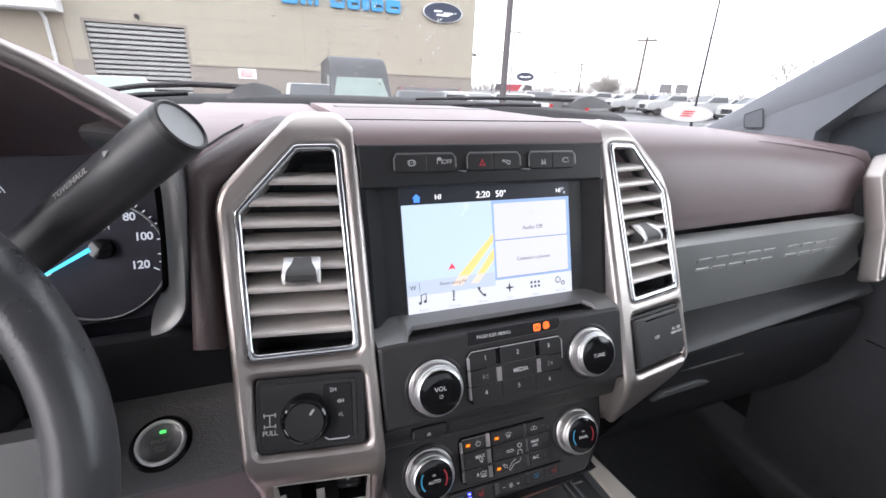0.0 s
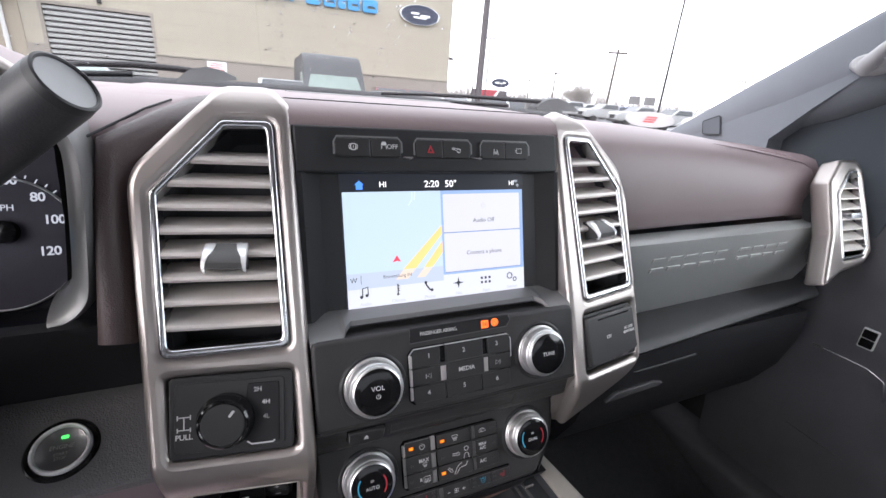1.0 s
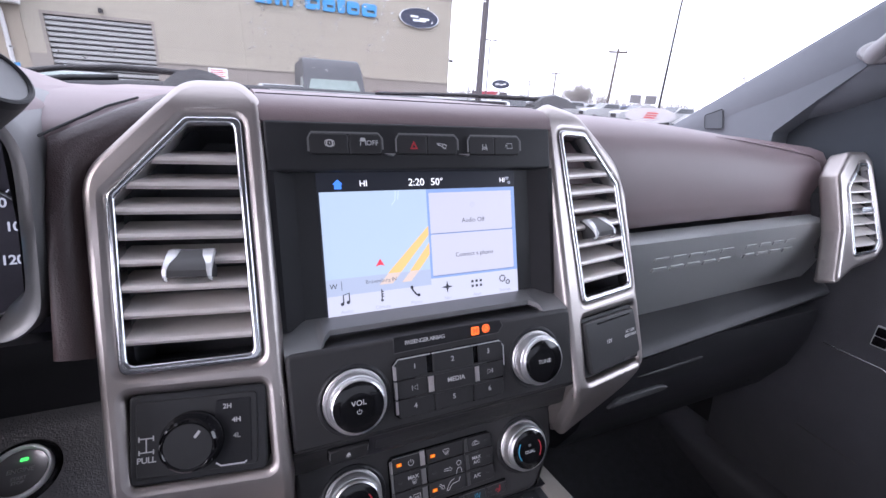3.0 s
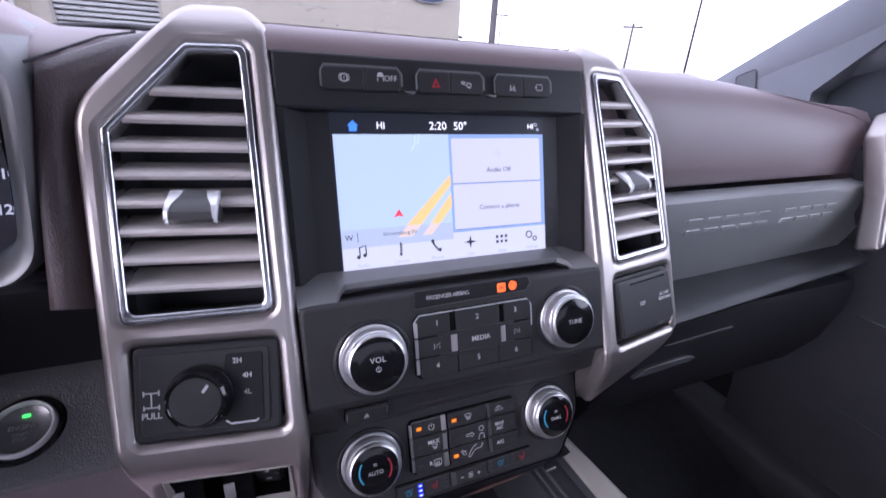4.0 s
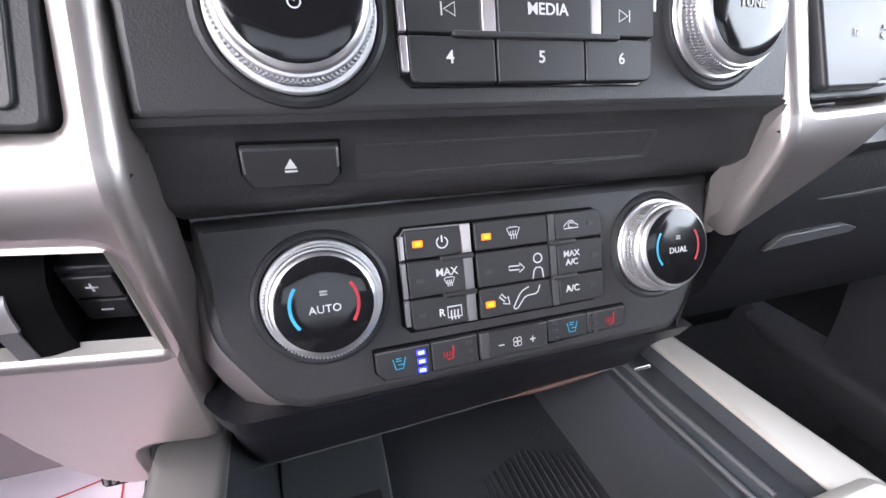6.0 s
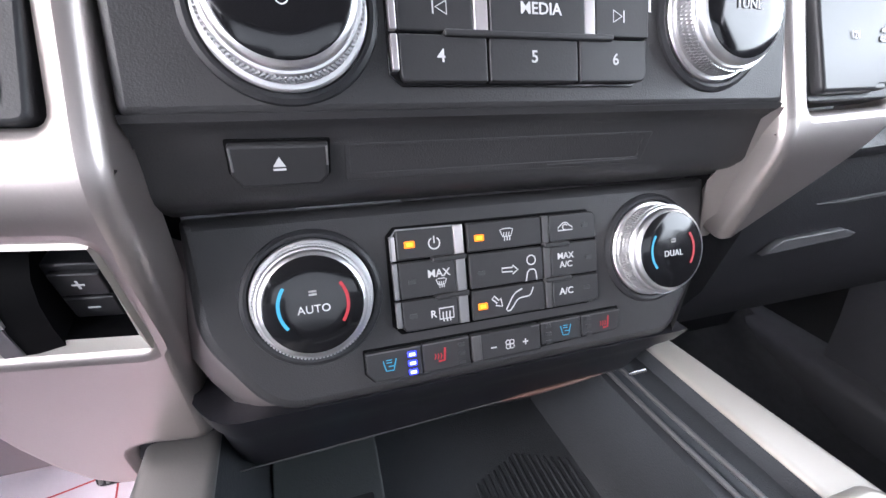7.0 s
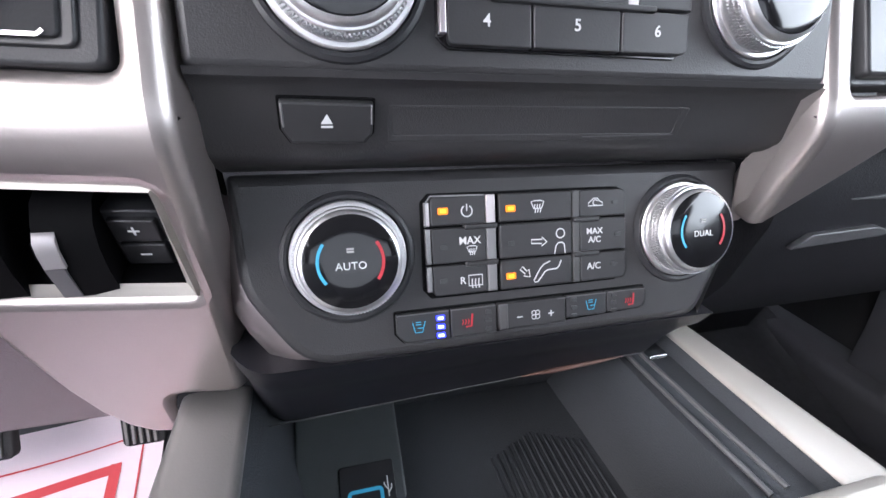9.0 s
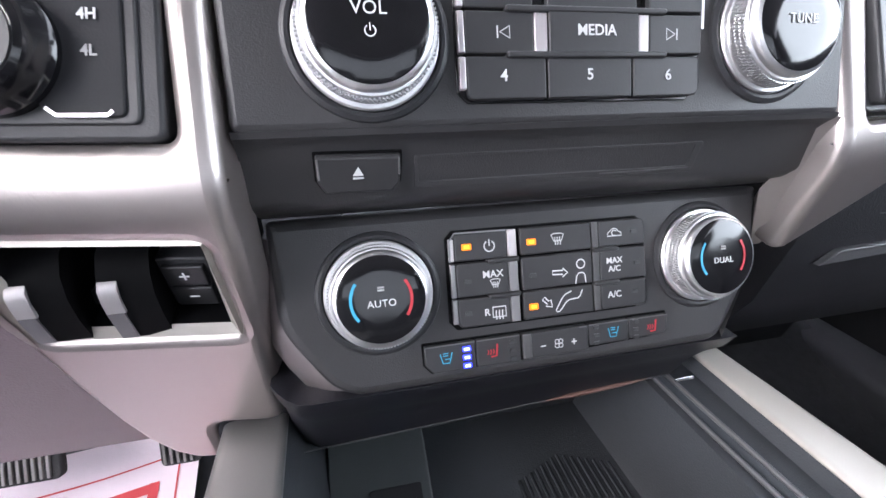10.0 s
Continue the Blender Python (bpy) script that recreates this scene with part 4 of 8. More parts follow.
# ends coloured as light on the bevels, palest on top, and dividers between them
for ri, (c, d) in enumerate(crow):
    plate("lit_bevel_strip", rounded(rect(-0.0470, c + (0.0020 if ri == 0 else 0), -0.0448, d - (0.0024 if ri == 2 else 0)), 0.0004, 2), M_CHEEK2 if ri == 2 else M_WEDGE, clim, C0, 0.005, 0.0005, lift=0.0032, label="strip coloured as light on the button bevels")
    plate("column_trim", rect(-0.0197, c, -0.0154, d), (M_WEDGE, M_WEDGE, M_CHEEK2)[ri], clim, C0, 0.005, 0.0006, lift=0.0033, label="grey divider, palest in the top row")
    plate("column_trim", rect(0.0224, c, 0.0258, d), M_TABGREY, clim, C0, 0.005, 0.0006, lift=0.0033, label="dark grey divider")


def windscreen_mark(x, y, s):
    return [[(x - s, y + s * 0.6), (x - s * 0.5, y + s * 0.76), (x + s * 0.5, y + s * 0.76), (x + s, y + s * 0.6), (x + s * 0.62, y - s * 0.35), (x - s * 0.62, y - s * 0.35), (x - s, y + s * 0.6)]] + [[(x + k * s * 0.4, y + s * 0.25), (x + k * s * 0.4 - s * 0.08, y - s * 0.2), (x + k * s * 0.4 + s * 0.08, y - s * 0.55), (x + k * s * 0.4, y - s * 0.95)] for k in (-1, 0, 1)]


L1 = 0.0036
symbol("power_symbol", [arc(-0.0285, 0.0340, 0.0024, 120, 420, 14), [(-0.0285, 0.0340), (-0.0285, 0.0370)]], 0.0006, C0, M_WHITEINK, clim, L1)
symbol("defrost_symbol", windscreen_mark(0.0046, 0.0345, 0.0031), 0.0005, C0, M_WHITEINK, clim, L1)
symbol("defrost_symbol", windscreen_mark(-0.0268, 0.0172, 0.0023), 0.0004, C0, M_WHITEINK, clim, L1)
symbol("rear_symbol", [[(-0.0288, 0.0016), (-0.0288, 0.0062), (-0.0226, 0.0062), (-0.0226, 0.0016), (-0.0288, 0.0016)]] + [[(-0.0272 + 0.0015 * k, 0.0046), (-0.0274 + 0.0015 * k, 0.0026), (-0.0271 + 0.0015 * k, 0.0004)] for k in range(3)], 0.0006, C0, M_WHITEINK, clim, L1)
symbol("recirculate_symbol", [[(0.0302, 0.0332), (0.0304, 0.0346), (0.0318, 0.0356), (0.0330, 0.0366), (0.0350, 0.0366), (0.0362, 0.0352), (0.0376, 0.0346), (0.0378, 0.0332), (0.0302, 0.0332)], arc(0.0340, 0.0346, 0.0013, 30, 300, 8)], 0.0005, C0, M_WHITEINK, clim, L1)
symbol("face_symbol", [arc(0.0157, 0.0216, 0.0021, 0, 360, 14), [(0.0126, 0.0122), (0.0134, 0.0160), (0.0146, 0.0174), (0.0166, 0.0174), (0.0176, 0.0164), (0.0180, 0.0124)],
                       [(0.0012, 0.0179), (0.0062, 0.0176), (0.0062, 0.0164), (0.0088, 0.0182), (0.0064, 0.0204), (0.0063, 0.0194), (0.0012, 0.0196), (0.0012, 0.0179)]], 0.0006, C0, M_WHITEINK, clim, L1)
symbol("feet_symbol", [[(0.0103, 0.0093), (0.0070, 0.0080), (0.0052, 0.0062), (0.0020, 0.0010), (0.0026, 0.0002), (0.0040, 0.0004), (0.0076, 0.0046), (0.0090, 0.0053), (0.0134, 0.0056), (0.0146, 0.0064), (0.0159, 0.0093)],
                       [(-0.0046, 0.0066), (-0.0034, 0.0078), (-0.0014, 0.0056), (-0.0004, 0.0064), (0.0002, 0.0028), (-0.0030, 0.0036), (-0.0022, 0.0044), (-0.0046, 0.0066)]], 0.0006, C0, M_WHITEINK, clim, L1)
for y in (0.0113, 0.0272):
    plate("finger_rib", rounded(rect(-0.0300, y - 0.0012, -0.0148, y + 0.0012), 0.0009), M_BUTTON, clim, C0, 0.006, 0.0007, lift=0.0046)
    plate("finger_rib", rounded(rect(0.0224, y - 0.0012, 0.0357, y + 0.0012), 0.0009), M_BUTTON, clim, C0, 0.006, 0.0007, lift=0.0046)

# ---- seat heating strip ----
seatkeys = thing("seat_climate_keys", "row of seat heating and fan keys with blue lamps", "button panel", (0, -0.056, 1.268))
H0 = climate_at(0, 1.2685)
HH = 0.0140
skeys = [(-0.0613, -0.0381), (-0.0376, -0.0163), (-0.0157, 0.0177), (0.0184, 0.0399), (0.0404, 0.0620)]
SEAT_EDGE = [(-0.0584, 0.0008), (-0.0164, 0.0008), (0.0180, 0.0018), (0.0600, 0.0034), (0.0628, 0.0066), (0.0628, HH + 0.0010), (-0.0621, HH + 0.0010), (-0.0621, 0.0050)]
plate("key_well", rounded(SEAT_EDGE, 0.0008), M_JET, seatkeys, H0, 0.002, 0.0003, lift=0.0008)
for i, (a, b) in enumerate(skeys):
    lo = (0.0014, 0.0014, 0.0020, 0.0036, 0.0040)[i]
    key = [(a + (0.0034 if i == 0 else 0), lo), (b - (0.0026 if i == 4 else 0), lo), (b, lo + (0.0030 if i == 4 else 0)), (b, HH), (a, HH), (a, lo + (0.0040 if i == 0 else 0))]
    key = [p for k, p in enumerate(key) if p not in key[:k]]
    plate("key", rounded(key, 0.0005, 2), M_BUTTON, seatkeys, H0, 0.006, 0.0006, lift=0.0030 if i != 2 else 0.0038)
plate("key_end", rounded(rect(-0.0155, 0.0024, -0.0112, HH - 0.0003), 0.0004, 2), M_TABGREY, seatkeys, H0, 0.003, 0.0005, lift=0.0041, label="lighter end of the fan key")
for a, b in ((-0.0612, -0.0382), (-0.0375, -0.0164), (-0.0156, -0.0116), (0.0130, 0.0176), (0.0185, 0.0398), (0.0405, 0.0618)):
    symbol("strip_trim", [[(a, HH - 0.0003), (b, HH - 0.0003)]], 0.0006, H0, M_LEDGE, seatkeys, 0.0044 if -0.016 < a < 0.017 else 0.0034)


def seat_mark(x, y, s):
    return [[(x - s, y + s * 0.9), (x - s * 0.6, y - s * 0.8), (x + s * 0.6, y - s * 0.8), (x + s * 0.75, y - s * 0.2), (x + s * 0.6, y - s * 0.1), (x - s * 0.2, y - s * 0.1)], [(x + s * 0.75, y - s * 0.2), (x + s * 1.1, y + s * 1.0)], [(x - s * 0.5, y + s * 0.5), (x + s * 0.4, y + s * 0.5)], [(x - s * 0.5, y + s * 0.9), (x + s * 0.4, y + s * 0.9)]]


L2 = 0.0034
for x, y in ((-0.0519, 0.0078), (0.0313, 0.0086)):
    symbol("cool_seat_symbol", seat_mark(x, y, 0.0026), 0.00045, H0, M_BLUEMARK, seatkeys, L2, "blue cooled seat mark")
for x, y in ((-0.0300, 0.0078), (0.0528, 0.0086)):
    symbol("heat_seat_symbol", [[(x + 0.0022, y + 0.0034), (x + 0.0016, y - 0.0020), (x - 0.0010, y - 0.0022)]], 0.0009, H0, M_REDMARK, seatkeys, L2, "red heated seat mark")
    symbol("heat_waves", [[(x - 0.0026 + k, y - 0.0012), (x - 0.0020 + k, y + 0.0002), (x - 0.0024 + k, y + 0.0012)] for k in (0.0, 0.0013, 0.0026)], 0.0005, H0, M_REDMARK, seatkeys, L2)
for k in range(3):
    y = 0.0033 + 0.0038 * k
    plate("lamp", rounded(rect(-0.0441, y - 0.0011, -0.0404, y + 0.0011), 0.0004, 2), M_LED_BLUE, seatkeys, H0, 0.0006, 0.0001, lift=L2 + 0.0002, label="lit blue lamp")
    plate("lamp_core", rounded(rect(-0.0435, y - 0.0006, -0.0410, y + 0.0006), 0.0003, 2), M_CORE_BLUE, seatkeys, H0, 0.0004, 0.0001, lift=L2 + 0.0005, label="bright centre of the lamp")
    for x, dy in ((-0.0203, 0.0002), (0.0223, 0.0012), (0.0439, 0.0014)):
        plate("lamp", rect(x - 0.0014, y + dy - 0.0008, x + 0.0014, y + dy + 0.0008), M_LAMPOFF, seatkeys, H0, 0.0006, 0.0001, lift=L2 + 0.0002)
symbol("fan_symbol", [arc(0.0021 + 0.0013 * math.cos(radians(a)), 0.0075 + 0.0013 * math.sin(radians(a)), 0.0011, 0, 360, 8) for a in (45, 135, 225, 315)], 0.0004, H0, M_WHITEINK, seatkeys, L2 + 0.0010)
symbol("minus_symbol", [[(-0.0071, 0.0073), (-0.0044, 0.0073)]], 0.0006, H0, M_WHITEINK, seatkeys, L2 + 0.0010)
symbol("plus_symbol", [[(0.0084, 0.0074), (0.0112, 0.0074)], [(0.0098, 0.0060), (0.0098, 0.0088)]], 0.0006, H0, M_WHITEINK, seatkeys, L2 + 0.0010)

# ---- four-wheel-drive selector ----
sel = thing("drive_selector", "black four-wheel-drive selector panel with a round knob", "switch panel", bezel_point(-0.178, 1.377, 0))
B0 = bezel_frame(-0.1775, 1.4028)
plate("panel", rounded(rect(-0.0405, -0.0282, 0.0405, 0.0282), 0.004), M_BLACK, sel, B0, 0.012, 0.0015, lift=-0.0010)
plate("inset", rounded([(-0.0365, -0.0235), (0.0345, -0.0235), (0.0345, 0.0240), (-0.0365, 0.0240)], 0.003), M_BUTTON, sel, B0, 0.002, 0.0006, lift=0.0002)
plate("scale_plate", rounded([(0.0060, -0.0170), (0.0120, -0.0215), (0.0310, -0.0215), (0.0310, 0.0210), (0.0100, 0.0210)], 0.002), M_DULL, sel, B0, 0.002, 0.0005, lift=0.0012)
symbol("scale_edge", [[(0.0095, -0.0190), (0.0125, -0.0212), (0.0265, -0.0212), (0.0280, -0.0200)]], 0.0011, B0, M_KNURL, sel, 0.0018)
kf = B0 @ Matrix.Translation((-0.0040, -0.0030, 0))
lathe("knob", [(0.0188, 0.0), (0.0188, 0.0030), (0.0178, 0.0045), (0.0172, 0.0085), (0.0164, 0.0108), (0.0150, 0.0120), (0.0144, 0.0116), (0.0140, 0.0110), (1e-7, 0.0108)], kf, M_GLOSS, sel, 48, "gloss black turning knob", 30)
lathe("knob_face", [(0.0139, 0.0108), (0.0136, 0.0114), (1e-7, 0.0116)], kf, M_BUTTON, sel, 40)
symbol("pointer", [[(0.0040, 0.0050), (0.0070, 0.0090)]], 0.0017, kf, M_WHITEINK, sel, 0.0120, "white pointer line")
for w, x, y, mt in (("2H", 0.0168, 0.0165, M_WHITEINK), ("4H", 0.0222, 0.0072, M_WHITEINK), ("4L", 0.0222, -0.0030, M_DIMINK)):
    writing(w, 0.0044, B0 @ Matrix.Translation((x, y, 0.0014)), mt, sel, "lettering", 1.0, 0.00008)
writing("PULL", 0.0051, B0 @ Matrix.Translation((-0.0305, -0.0120, 0.0004)), M_WHITEINK, sel, "lettering", 0.95, 0.00008)
symbol("axle_symbol", [[(-0.0345, 0.0015), (-0.0265, 0.0015)], [(-0.0305, 0.0015), (-0.0305, -0.0070)], [(-0.0345, -0.0070), (-0.0265, -0.0070)], [(-0.0345, -0.0003), (-0.0345, 0.0030)], [(-0.0265, -0.0003), (-0.0265, 0.0030)], [(-0.0345, -0.0085), (-0.0345, -0.0055)], [(-0.0265, -0.0085), (-0.0265, -0.0055)]], 0.0008, B0, M_WHITEINK, sel, 0.0007)

# ---- power outlet lid ----
outlet = thing("outlet_cover", "black hinged cover over the power outlets", "outlet", bezel_point(0.178, 1.377, 0))
O0 = bezel_frame(0.1775, 1.4028)
plate("well", rounded(rect(-0.0405, -0.0275, 0.0405, 0.0275), 0.004), M_BLACK, outlet, O0, 0.012, 0.001, lift=-0.002)
plate("lid", rounded([(-0.0365, -0.0245), (0.012, -0.0245), (0.014, -0.0225), (0.0310, -0.0225), (0.0385, -0.0200), (0.0385, 0.0245), (-0.0365, 0.0245)], 0.003), M_BUTTON, outlet, O0, 0.008, 0.0018, lift=0.0032)
plate("hinge_groove", rounded(rect(-0.020, 0.0195, 0.030, 0.0210), 0.0006), M_GLOSS, outlet, O0, 0.001, 0.0001, lift=0.0036)
plate("lift_tab", rounded(rect(-0.0040, -0.0240, 0.0215, -0.0190), 0.001), M_LEDGE, outlet, O0, 0.004, 0.0008, lift=0.0030)
writing("12V", 0.0050, O0 @ Matrix.Translation((-0.0066, 0.0005, 0.0034)), M_WHITEINK, outlet, "lettering", 1.0, 0.00006)
writing("AC 110V\n400W MAX", 0.0042, O0 @ Matrix.Translation((0.0262, 0.0015, 0.0034)), M_WHITEINK, outlet, "lettering", 0.9, 0.00005)

# ---- trailer brake controller ----
brake = thing("trailer_brake_control", "black trailer brake controller with two squeeze levers", "control", bezel_point(-0.175, 1.289, 0))
inner = [(-0.1392, 1.2998), (-0.1388, 1.3395), (-0.2095, 1.3412), (-0.2070, 1.3110), (-0.1985, 1.2998)]
bm = loft_bm([[bezel_point(x, z, -0.004) for x, z in inner], [bezel_point(x, z, -0.06) for x, z in inner]], True, False)
bm.faces.new([v for v in bm.verts][5:])
part("well", bm, M_JET, brake)
lips = [[bezel_point(x, z, w) for x, z in shrink(BRAKE_HOLE, d)] for d, w in ((-0.0012, -0.0030), (0.0006, -0.0012))]
lips.append([bezel_point(x, z, -0.0042) for x, z in inner])
loft("well_edge", lips, M_RAIL, brake, caps=False, label="pale lip round the opening")
for xm, dy in ((-0.2057, 0.0030), (-0.1757, 0.0)):
    x0, x1 = xm - 0.0034, xm + 0.0036
    prof = [(0.0, 1.3385), (-0.0300, 1.3385), (-0.0395, 1.3335), (-0.0438, 1.3265), (-0.0450, 1.3180), (-0.0436, 1.3080), (-0.0402, 1.2968), (-0.0345, 1.2950), (-0.0190, 1.3060), (0.02, 1.3120), (0.02, 1.3385)]
    lev = sweep_x("squeeze_lever", [(y + dy, z) for y, z in prof], (x0, x0 + 0.0012, x1 + 0.0060, x1 + 0.0105), M_JET, brake, angle=35, label="black squeeze lever")
    # One strip in two tones: bright above, grey below, for fading light.
    tip = [(-0.0441, 1.3245), (-0.0460, 1.3215), (-0.0461, 1.3165), (-0.0452, 1.3112), (-0.0440, 1.3116), (-0.0445, 1.3180), (-0.0432, 1.3250)]
    sweep_x("lever_face", [(y + dy, z) for y, z in tip], (x0 - 0.0002, x0 + 0.0006, x1 - 0.0016, x1 - 0.0008), M_LEVER, lev, label="top of the lever strip, coloured bright as lit")
    edge = [(-0.0451, 1.3110), (-0.0440, 1.3070), (-0.0410, 1.2972), (-0.0398, 1.2980), (-0.0425, 1.3075), (-0.0438, 1.3110)]
    sweep_x("lever_edge", [(y + dy, z) for y, z in edge], (x0 - 0.0003, x0 + 0.0002, x1 - 0.0016), M_RINGDARK, lev, label="foot of the lever strip, coloured darker as light fades")
box("cross_bar", -0.212, -0.028, 1.306, -0.165, -0.020, 1.313, M_JET, brake, 0.001)
g0 = tilted(-0.1525, -0.0385, 1.3205, -0.3, -0.157)
plate("key_frame", rounded(rect(-0.0105, -0.0262, 0.0105, 0.0080), 0.002), M_BLACK, brake, g0, 0.010, 0.0010, lift=-0.0022)
for y, w in ((0.0, "+"), (-0.0115, "−")):
    b = plate("gain_key", rounded(rect(-0.0080, y - 0.0052, 0.0080, y + 0.0052), 0.0008), M_BUTTON, brake, g0, 0.010, 0.0008)
    writing(w, 0.0080, g0 @ Matrix.Translation((0, y, 0)), M_WHITEINK, b)
plate("gain_key", rounded(rect(-0.0080, -0.0235, 0.0080, -0.0185), 0.0008), M_BUTTON, brake, g0, 0.010, 0.0008)

# ---- dashboard pads ----
dash = thing("dashboard", "mauve brown soft-touch dashboard top and passenger pad", "dashboard", (0, 0.1, 1.36))
# centre top: a lip over the screen, running back to the windscreen
top = [(0.037, 1.5935), (0.036, 1.5960), (0.041, 1.6050), (0.052, 1.6100), (0.075, 1.6125), (0.14, 1.6130), (0.30, 1.6125), (0.47, 1.6100), (0.495, 1.600), (0.50, 1.50), (0.06, 1.50), (0.06, 1.590)]
sweep_x("center_top", top, (-0.1260, -0.120, -0.06, 0.0, 0.06, 0.120, 0.1260), M_PAD, dash, angle=60)
# speaker and vent strip at the foot of the windscreen
sweep_x("defroster_grille", [(0.292, 1.6128), (0.300, 1.6138), (0.330, 1.6130), (0.330, 1.606), (0.292, 1.606)], (-0.105, -0.10, 0.12, 0.125), M_TABGREY, dash)
box("top_seam", -0.1255, 0.0742, 1.6080, 0.1255, 0.0754, 1.6131, M_DARK, dash, label="dark joint across the dash top")
# passenger pad
px = [0.128, 0.16, 0.22, 0.30, 0.36, 0.42, 0.48, 0.54, 0.60, 0.65, 0.69, 0.706, 0.716, 0.724, 0.728]


def pad_shape(x, y, z):
    """The pad's crest falls and its front runs back towards the door."""
    k = (x - 0.2) / 0.5
    edge = max(0.0, (x - 0.700) / 0.028)
    fall = 0.031 - 0.013 * min(1.0, max(0.0, (y - 0.10) / 0.20))
    drop = fall * max(0.0, (x - 0.25) / 0.42) ** 1.6 * max(0.0, (z - 1.47) / 0.125)
    return (x, y + 0.030 * max(k, 0) + 0.010 * edge ** 2, z - drop - 0.008 * edge ** 2 * max(0.0, (z - 1.5) / 0.1))


pad = [(0.058, 1.4790), (0.050, 1.4840), (0.049, 1.5050), (0.051, 1.5350), (0.055, 1.5660), (0.063, 1.5860), (0.080, 1.5970), (0.108, 1.6030), (0.19, 1.6055), (0.34, 1.5990), (0.48, 1.5750), (0.60, 1.545), (0.60, 1.478)]
sweep_x("passenger_pad", pad, px, M_PAD, dash, shape=pad_shape, angle=60)
tube("pad_piping", [pad_shape(x, 0.078, 1.5975) for x in (0.44, 0.52, 0.60, 0.66, 0.69, 0.705)] + [(0.716, 0.100, 1.552), (0.719, 0.093, 1.535)], [0.0003, 0.0010, 0.0013, 0.0013, 0.0014, 0.0016, 0.0014, 0.0004], M_PAD, dash, 8, "piped seam along the pad's edge")
# the dash top runs on to the pillar behind the pad's end
end = [(0.58, 1.545), (0.43, 1.5775), (0.25, 1.5755), (0.14, 1.5715), (0.118, 1.5660), (0.108, 1.5520), (0.105, 1.5200), (0.105, 1.43), (0.58, 1.43)]
sweep_x("pad_end", end, (0.700, 0.735, 0.757), M_PAD, dash, angle=60)
# grey trim bar with raised letter blocks
trim_prof = [(0.060, 1.4735), (0.040, 1.4725), (0.0335, 1.4685), (0.0325, 1.4500), (0.0340, 1.4300), (0.0375, 1.4080), (0.0440, 1.3840), (0.0540, 1.3600), (0.060, 1.3440), (0.075, 1.3420)]


def trim_shape(x, y, z):
    return (x, y + 0.014 * max(0.0, (x - 0.2) / 0.5), z)


sweep_x("trim_bar", trim_prof, (0.225, 0.30, 0.40, 0.50, 0.60, 0.68, 0.715), M_TRIM, dash, shape=trim_shape, angle=50, label="grey metallic trim bar with embossed lettering blocks")
letter_x = [0.318, 0.350, 0.382, 0.414, 0.446, 0.500, 0.532, 0.564, 0.596]
for i, x in enumerate(letter_x):
    f = tilted(x, 0.0330 + 0.014 * (x - 0.2) / 0.5, 1.4385, 0.02, 0.028)
    for k in (-1, 1):
        plate("embossed_bar", rounded([(-0.0130, k * 0.0068 - 0.0028), (0.0112, k * 0.0068 - 0.0028), (0.0134, k * 0.0068 + 0.0028), (-0.0108, k * 0.0068 + 0.0028)], 0.0008), M_TRIM, dash, f, 0.004, 0.0007, lift=0.0012)
# black shelf under the trim
shelf = []
for x in (0.212, 0.26, 0.335, 0.42, 0.50, 0.58, 0.66, 0.72, 0.745, 0.752):
    yf, zf, zb = 0.06 * (x - 0.335), 1.345 + 0.031 * (x - 0.335), 1.3525 + 0.024 * (x - 0.335)
    if x > 0.73:
        yf, zf = yf + 0.02 * (x - 0.73) / 0.022, zf - 0.004
    shelf.append([Vector((x, y, z)) for y, z in ((0.080, zb + 0.004), (0.055, zb), (yf + 0.014, zf + 0.0035), (yf + 0.004, zf + 0.001), (yf, zf - 0.005), (yf + 0.004, zf - 0.013), (0.080, zf - 0.022))])
loft("lower_shelf", shelf, M_GRAIN, dash, angle=60, label="black grained shelf")

# ---- glovebox ----
glove = thing("glovebox", "black glovebox under the passenger dashboard", "glovebox", (0.46, 0.05, 1.12))
door_prof = [(0.070, 1.3260), (0.022, 1.3250), (0.019, 1.3160), (0.020, 1.2700), (0.034, 1.2100), (0.065, 1.1500), (0.10, 1.1200), (0.16, 1.12)]
sweep_x("lid", door_prof, (0.235, 0.245, 0.46, 0.69, 0.70), M_GLOVE, glove, angle=50)
GF = tilted(0, 0.0185, 0, 0.0)
LATCH = [(0.2652, 1.2482), (0.3630, 1.2535), (0.3710, 1.2574), (0.3536, 1.2626), (0.2822, 1.2601)]
EDGE = [(0.3060, 1.2885), (0.3360, 1.2874), (0.4298, 1.2918), (0.4274, 1.2946), (0.3347, 1.2902)]
plate("latch", LATCH, M_LEDGE, glove, GF, 0.006, 0.0012, lift=0.0015, label="grey latch handle")
plate("latch_edge", EDGE, M_LEDGE, glove, GF, 0.003, 0.0005, lift=0.0010, label="thin grey edge over the latch")
loft("kick_panel", [[Vector((x, y, z)) for y, z in ((0.16, 1.12), (0.30, 1.00), (0.34, 0.84), (0.40, 0.84), (0.40, 1.12))] for x in (0.20, 0.76)], M_DARK, glove)

# ---- far passenger vent ----


def far_point(x, z, w):
    return Vector((x, 0.052 + 0.44 * (z - 1.56), z)) + Vector((0, -1, 0.44)).normalized() * w


far = thing("air_vent", "silver bezel with narrow slatted vent near the passenger door", "air vent", far_point(0.71, 1.40, 0), "silver dash vents")


